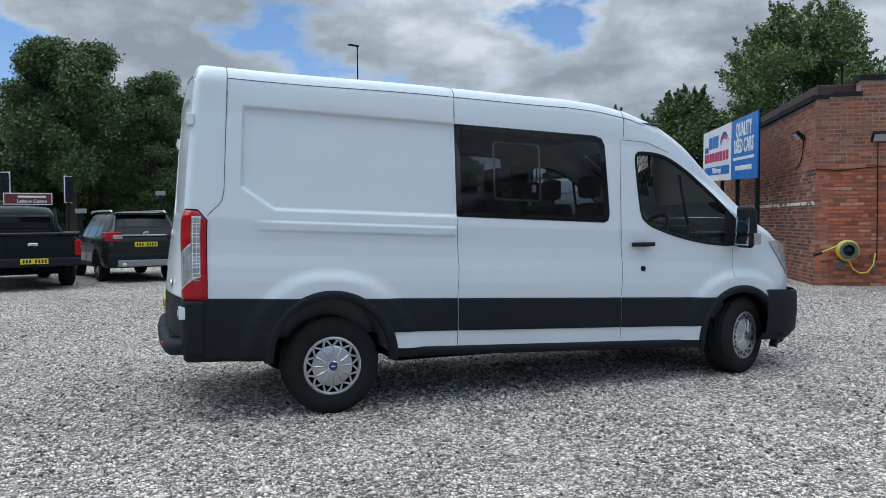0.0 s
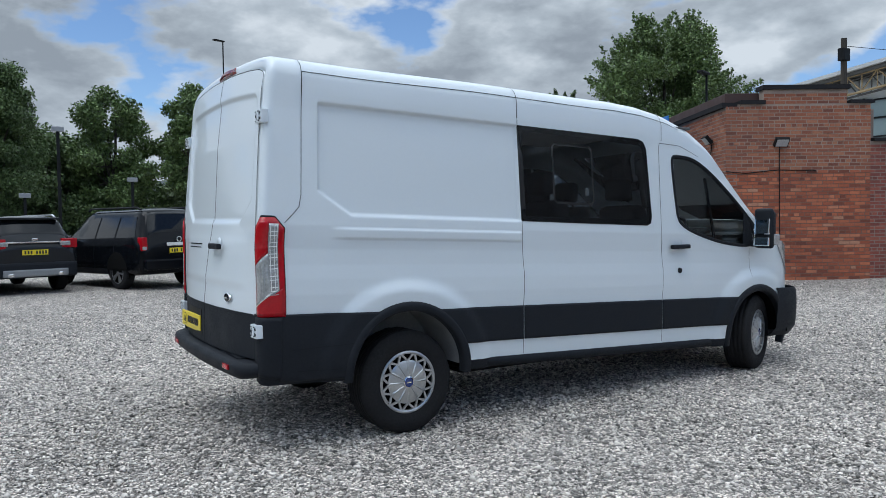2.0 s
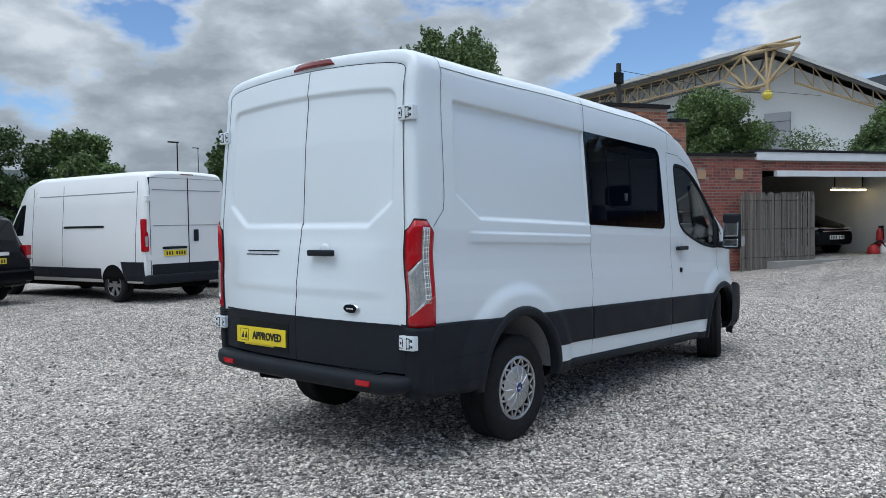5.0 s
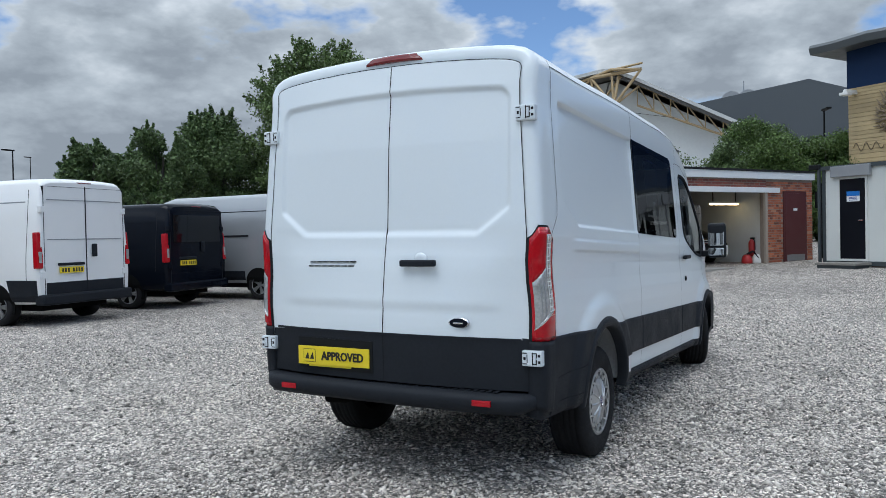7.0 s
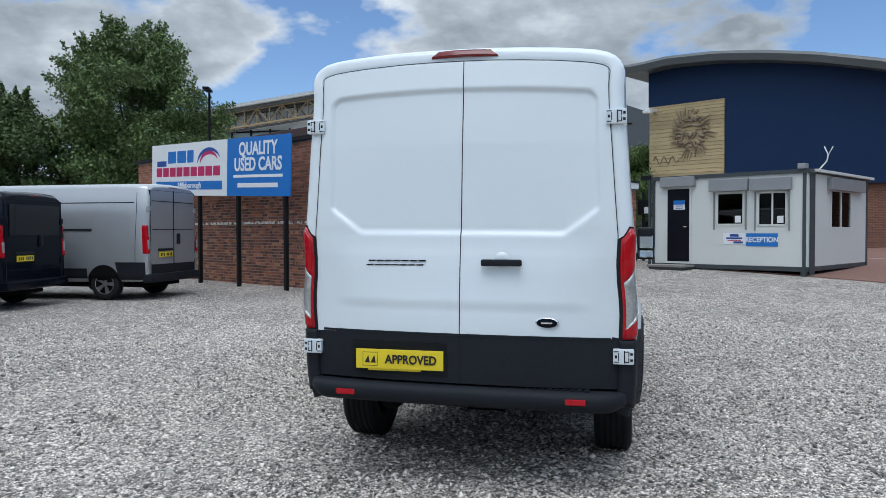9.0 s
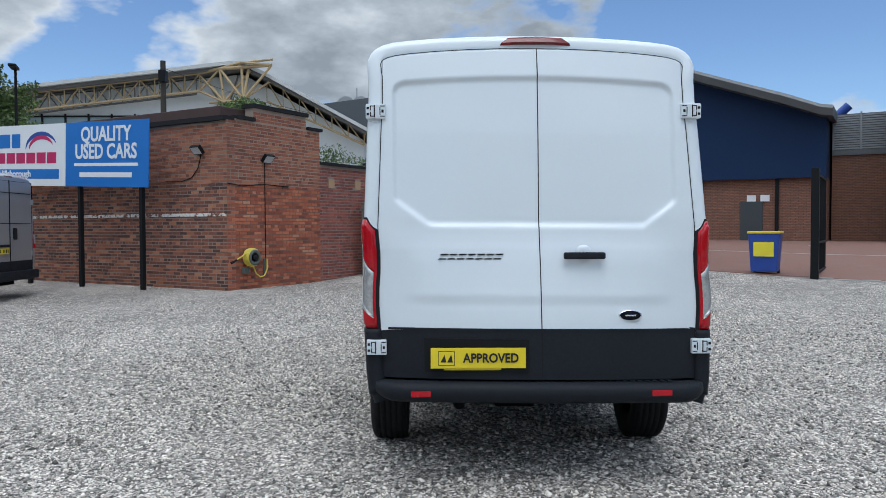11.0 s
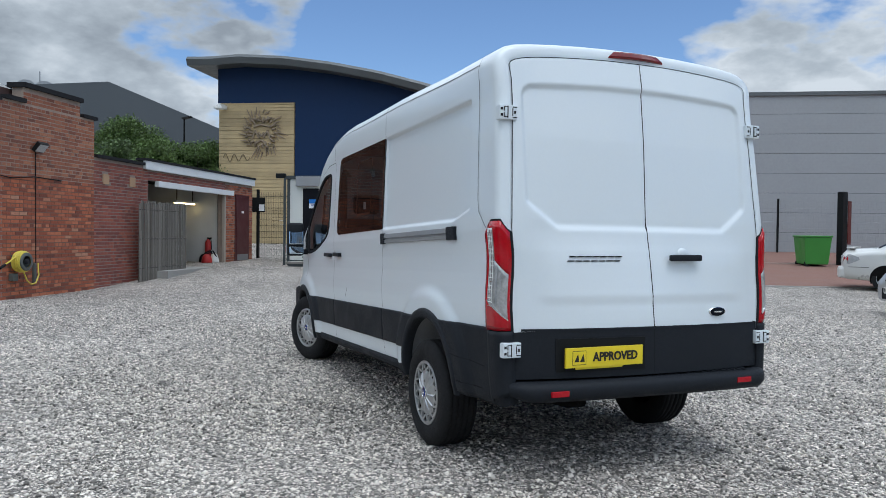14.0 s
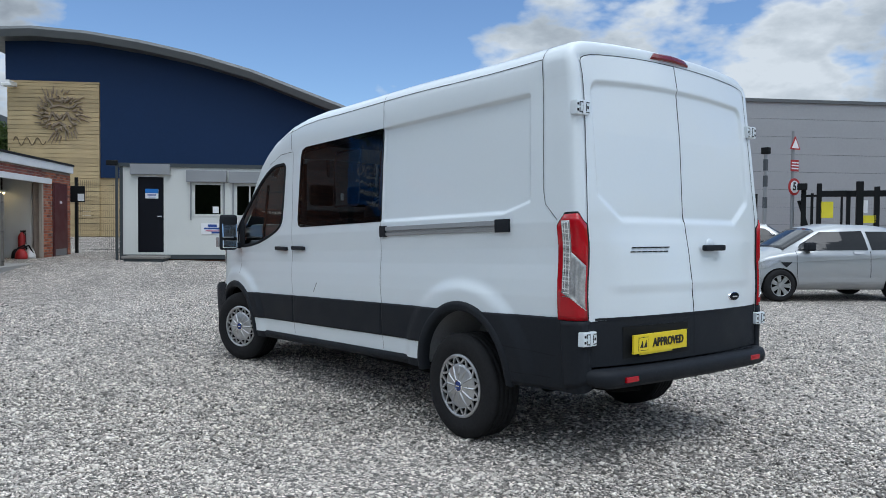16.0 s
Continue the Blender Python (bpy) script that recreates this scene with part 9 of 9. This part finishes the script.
boxpart("chrome_bar", -0.03, 0.05, -0.33, 0.33, 0.98, 1.06, CHROME, ns, "chrome tailgate bar", 0.01)
bm = bmesh.new()
lathe(bm, [(0.062, 0), (0.062, 0.02), (0.045, 0.02), (0.045, 0)], 20)
part("badge", bm, CHROME, ns, m=pose(0.02, 0, 1.13, 0, 0, 90))
plate_at(ns, -0.03, 0.0, 0.88)

# dark pickup
def build_pickup():
    v = thing("pickup_truck", "dark green-black pickup with a tow bar", "pickup", yawed(-2.3, 11.5, 105))
    hw = 0.93
    st = [(0.0, 0.55, 0.95, 1.12, hw - 0.04, hw - 0.03, hw - 0.05), (0.08, 0.50, 1.0, 1.14, hw, hw, hw - 0.03), (1.65, 0.48, 1.0, 1.16, hw, hw, hw - 0.03)]
    paint = material("pickup_paint", (0.008, 0.012, 0.014), 0.2, var=0.1, coat=0.0, spec=0.2)
    shell(st, v, paint, "load_bed")
    st2 = [(1.66, 0.48, 1.05, 1.20, hw, hw, hw - 0.1), (1.75, 0.48, 1.08, 1.60, hw, hw, hw - 0.2), (2.05, 0.46, 1.08, 1.78, hw, hw, hw - 0.22), (3.0, 0.46, 1.08, 1.80, hw, hw, hw - 0.22), (3.35, 0.46, 1.08, 1.70, hw, hw, hw - 0.24), (4.0, 0.46, 1.06, 1.16, hw, hw, hw - 0.12), (5.0, 0.46, 1.0, 1.08, hw - 0.04, hw - 0.05, hw - 0.15), (5.3, 0.50, 0.80, 0.90, hw - 0.2, hw - 0.2, hw - 0.3)]
    shell(st2, v, paint, "cab")
    for side in (-1, 1):
        for x, s in ((1.15, st), (4.35, st2)):
            arch(s, x if s is st2 else 1.15, 0.46, side, v, CLAD)
            car_wheel(v, x, side * (hw - 0.10), 0.38, 0.26, side, ALLOY, 6)
        side_sheet(st2, [(1.86, 1.16), (2.75, 1.16), (2.75, 1.64), (2.05, 1.64)], side, 0.006, CARGLASS, v, "side_window")
        side_sheet(st2, [(2.82, 1.16), (3.75, 1.14), (3.30, 1.60), (2.82, 1.64)], side, 0.006, CARGLASS, v, "side_window")
        boxpart("tail_lamp", -0.01, 0.12, min(side * 0.80, side * 0.92), max(side * 0.80, side * 0.92), 0.72, 1.05, REDLENS, v, "", 0.02)
        bm = bmesh.new()
        pipe(bm, [(1.70, side * 0.72, 1.15), (1.45, side * 0.72, 1.25), (1.72, side * 0.70, 1.74)], 0.035)
        part("sports_bar", bm, paint, v)
    boxpart("rear_window", 1.66, 1.72, -0.6, 0.6, 1.28, 1.58, CARGLASS, v, "", 0.02)
    boxpart("tailgate_top", -0.03, 1.6, -0.86, 0.86, 1.15, 1.20, CLAD, v, "", 0.02)
    boxpart("rear_bumper", -0.16, 0.1, -0.88, 0.88, 0.50, 0.68, CLAD, v, "", 0.03)
    boxpart("badge", -0.02, 0.02, -0.10, 0.10, 0.93, 1.0, CHROME, v, "", 0.02)
    plate_at(v, -0.17, 0.0, 0.62)
    boxpart("underside", 0.3, 5.0, -0.6, 0.6, 0.32, 0.55, DARK, v)
    bm = bmesh.new()
    rod(bm, (-0.28, 0, 0.45), (0.1, 0, 0.45), 0.03); rod(bm, (-0.26, 0, 0.45), (-0.26, 0, 0.55), 0.03)
    part("tow_bar", bm, DARK, v)


build_pickup()

# silver hatchback, nose to the lot
st = [(0.0, 0.42, 0.75, 0.90, 0.70, 0.72, 0.62), (0.10, 0.30, 0.92, 1.12, 0.82, 0.80, 0.62), (0.35, 0.26, 0.95, 1.38, 0.86, 0.83, 0.58), (0.9, 0.22, 0.94, 1.46, 0.86, 0.85, 0.58), (1.8, 0.22, 0.92, 1.48, 0.86, 0.86, 0.58), (2.25, 0.22, 0.92, 1.40, 0.86, 0.86, 0.58), (2.98, 0.22, 0.92, 1.00, 0.86, 0.84, 0.66), (3.38, 0.22, 0.84, 0.90, 0.84, 0.80, 0.62), (3.60, 0.22, 0.74, 0.81, 0.80, 0.77, 0.60), (3.73, 0.25, 0.62, 0.68, 0.70, 0.68, 0.52), (3.79, 0.30, 0.52, 0.57, 0.58, 0.58, 0.45)]
fi = estate("hatchback", "silver three-door hatchback parked nose to the lot", "car", yawed(3.85, -13.0, 58), st, SILVER, 3.9, (0.65, 3.14), 0.31,
            [[(0.55, 1.02), (1.25, 1.0), (1.25, 1.36), (0.80, 1.36)], [(1.33, 1.0), (2.75, 0.99), (2.62, 1.10), (2.2, 1.34), (1.33, 1.37)]],
            None, [("fog_lamp", (3.66, 3.75, 0.50, 0.62, 0.36, 0.46), DARK)],
            {"gaps": (1.29, 2.80), "handles": (1.45,), "mirror": 2.55, "screen": (2.28, 2.97), "arch": 0.035, "sill": SILVER, "spokes": 7, "inset": 0.06})
for s in (-1, 1):
    side_sheet(st, [(3.12, 0.80), (3.38, 0.80), (3.55, 0.74), (3.68, 0.65), (3.63, 0.60), (3.42, 0.65)], s, 0.010, CLEARLENS, fi, "headlamp", "swept clear headlamp")
    side_sheet(st, [(0.75, 0.86), (2.9, 0.76), (2.9, 0.772), (0.75, 0.872)], s, 0.010, SILVER, fi, "side_crease")
    side_sheet(st, [(3.02, 0.66), (3.12, 0.76), (2.90, 0.76)], s, 0.010, GAP, fi, "side_vent")
boxpart("grille", 3.70, 3.80, -0.40, 0.40, 0.29, 0.50, GAP, fi, "dark lower grille", 0.03)
boxpart("grille", 3.68, 3.765, -0.34, 0.34, 0.60, 0.645, GAP, fi, "slim upper grille", 0.012)
boxpart("badge", 3.70, 3.745, -0.06, 0.06, 0.66, 0.70, CHROME, fi, "", 0.012)
plate_at(fi, 3.805, 0.0, 0.46, 1, PLATEWHITE)
# pale saloon seen from its tail
PEARL = material("pearl_silver_paint", (0.62, 0.62, 0.60), 0.3, 0.25, var=0.03, coat=0.4)
st = [(0.0, 0.40, 0.72, 0.90, 0.66, 0.70, 0.60), (0.10, 0.28, 0.88, 1.00, 0.82, 0.82, 0.70), (0.75, 0.24, 0.94, 1.04, 0.86, 0.85, 0.70), (1.35, 0.22, 0.95, 1.36, 0.86, 0.86, 0.58), (1.9, 0.22, 0.94, 1.43, 0.86, 0.86, 0.57), (2.6, 0.22, 0.93, 1.40, 0.86, 0.86, 0.57), (3.25, 0.22, 0.92, 1.0, 0.86, 0.84, 0.68), (4.1, 0.24, 0.78, 0.84, 0.82, 0.80, 0.62), (4.4, 0.30, 0.6, 0.66, 0.6, 0.6, 0.5)]
lx = estate("saloon", "pale silver four-door saloon parked tail to the drive", "car", yawed(10.6, -14.4, 213), st, PEARL, 4.4, (0.98, 3.65), 0.31,
            [[(1.28, 1.0), (1.95, 0.99), (1.95, 1.33), (1.62, 1.30)], [(2.02, 0.99), (3.05, 0.98), (2.55, 1.30), (2.02, 1.34)]],
            (0.80, 1.32), [],
            {"gaps": (1.98, 3.1), "handles": (1.5, 2.3), "mirror": 2.95, "screen": (2.62, 3.22), "arch": 0.03, "sill": PEARL})
for s in (-1, 1):
    lmp = side_sheet(st, [(0.03, 0.66), (0.20, 0.66), (0.42, 0.76), (0.40, 0.82), (0.20, 0.90), (0.05, 0.88)], s, 0.010, CLEARLENS, lx, "tail_lamp", "clear wrap-round tail lamp")
    side_sheet(st, [(0.05, 0.74), (0.16, 0.74), (0.16, 0.84), (0.06, 0.84)], s, 0.016, REDLENS, lmp, "lens_red")
    boxpart("lens_clear", -0.02, 0.10, min(s * 0.42, s * 0.68), max(s * 0.42, s * 0.68), 0.68, 0.86, CLEARLENS, lmp, "", 0.02)
    side_sheet(st, [(0.06, 0.575), (0.62, 0.575), (0.62, 0.587), (0.06, 0.587)], s, 0.006, GAP, lx, "panel_gap")
boxpart("spoiler", 0.10, 0.30, -0.66, 0.66, 1.035, 1.075, PEARL, lx, "", 0.015)
boxpart("rear_bumper", -0.09, 0.25, -0.78, 0.78, 0.30, 0.60, PEARL, lx, "", 0.08)
plate_at(lx, -0.01, 0.0, 0.72)

# black people carrier inside the bay
bm = bmesh.new()
q = site(7.4, 4.9)
mm = SITE @ pose(8.62, 5.2, 0.40, 0, 0, -88)
st = [(0.0, 0.35, 0.9, 1.6, 0.80, 0.85, 0.6), (2.2, 0.25, 0.98, 1.68, 0.90, 0.90, 0.65), (3.0, 0.25, 0.98, 1.15, 0.90, 0.88, 0.62), (3.8, 0.25, 0.80, 0.92, 0.84, 0.82, 0.60), (4.2, 0.30, 0.60, 0.72, 0.60, 0.60, 0.5)]
pc = thing("people_carrier", "black people carrier parked nose out in the bay", "car", mm)
shell(st, pc, BLACKPAINT)
for side in (-1, 1):
    car_wheel(pc, 3.3, side * 0.80, 0.31, 0.2, side)
    car_wheel(pc, 0.7, side * 0.80, 0.31, 0.2, side)
    boxpart("headlamp", 3.75, 4.05, side * 0.62 - 0.15, side * 0.62 + 0.15, 0.62, 0.78, CLEARLENS, pc, "", 0.04)
for z in (0.66, 0.73):
    boxpart("grille_bar", 4.02, 4.22, -0.5, 0.5, z, z + 0.025, CHROME, pc, "", 0.006)
plate_at(pc, 4.235, 0.0, 0.50, 1, PLATEWHITE)
# small things in the bay
fx = thing("fire_extinguisher", "red fire extinguisher on the pier", "fire extinguisher", SITE @ pose(9.86, 0.55, 0.62))
bm = bmesh.new()
lathe(bm, [(0.001, 0), (0.085, 0.01), (0.09, 0.05), (0.09, 0.42), (0.05, 0.50), (0.025, 0.53), (0.001, 0.54)], 18, "z")
part("cylinder", bm, REDPAINT, fx, "", True)
bm = bmesh.new()
pipe(bm, [(0, 0, 0.54), (0.03, -0.08, 0.50), (0.03, -0.1, 0.2)], 0.012)
box(bm, -0.03, 0.03, -0.10, 0.03, 0.53, 0.58, 0.005)
part("hose", bm, GAP, fx)
for nm, lab, a, b, w, h, mt in (("vacuum_cleaner", "red and black tub vacuum cleaner", 9.45, 0.40, 0.30, 0.30, REDPAINT), ("vacuum_cleaner", "dark tub vacuum cleaner", 9.68, 0.60, 0.28, 0.30, GAP), ("plastic_sack", "crumpled white plastic sack on the floor", 9.72, 0.28, 0.24, 0.32, PLATEWHITE)):
    o = thing(nm, lab, nm.replace("_", " "), SITE @ pose(a, b, 0.40))
    bm = bmesh.new()
    lathe(bm, [(0.001, 0), (w * 0.5, 0.0), (w * 0.52, h * 0.3), (w * 0.45, h * 0.7), (w * 0.25, h * 0.95), (0.001, h)], 16, "z")
    for k in bm.verts:
        k.co += Vector((noise.noise(k.co * 7 + Vector((a, 0, 0))), noise.noise(k.co * 7 + Vector((0, b, 0))), 0)) * (0.05 if nm == "plastic_sack" else 0.01)
    part("tub" if nm != "plastic_sack" else "sack", bm, mt, o, "", True)
    if nm != "plastic_sack":
        bm = bmesh.new()
        pipe(bm, [(0, 0, h), (0.1, -0.15, h + 0.1), (0.25, -0.2, h - 0.1), (0.28, -0.22, 0.05)], 0.02)
        part("hose", bm, GAP, o)
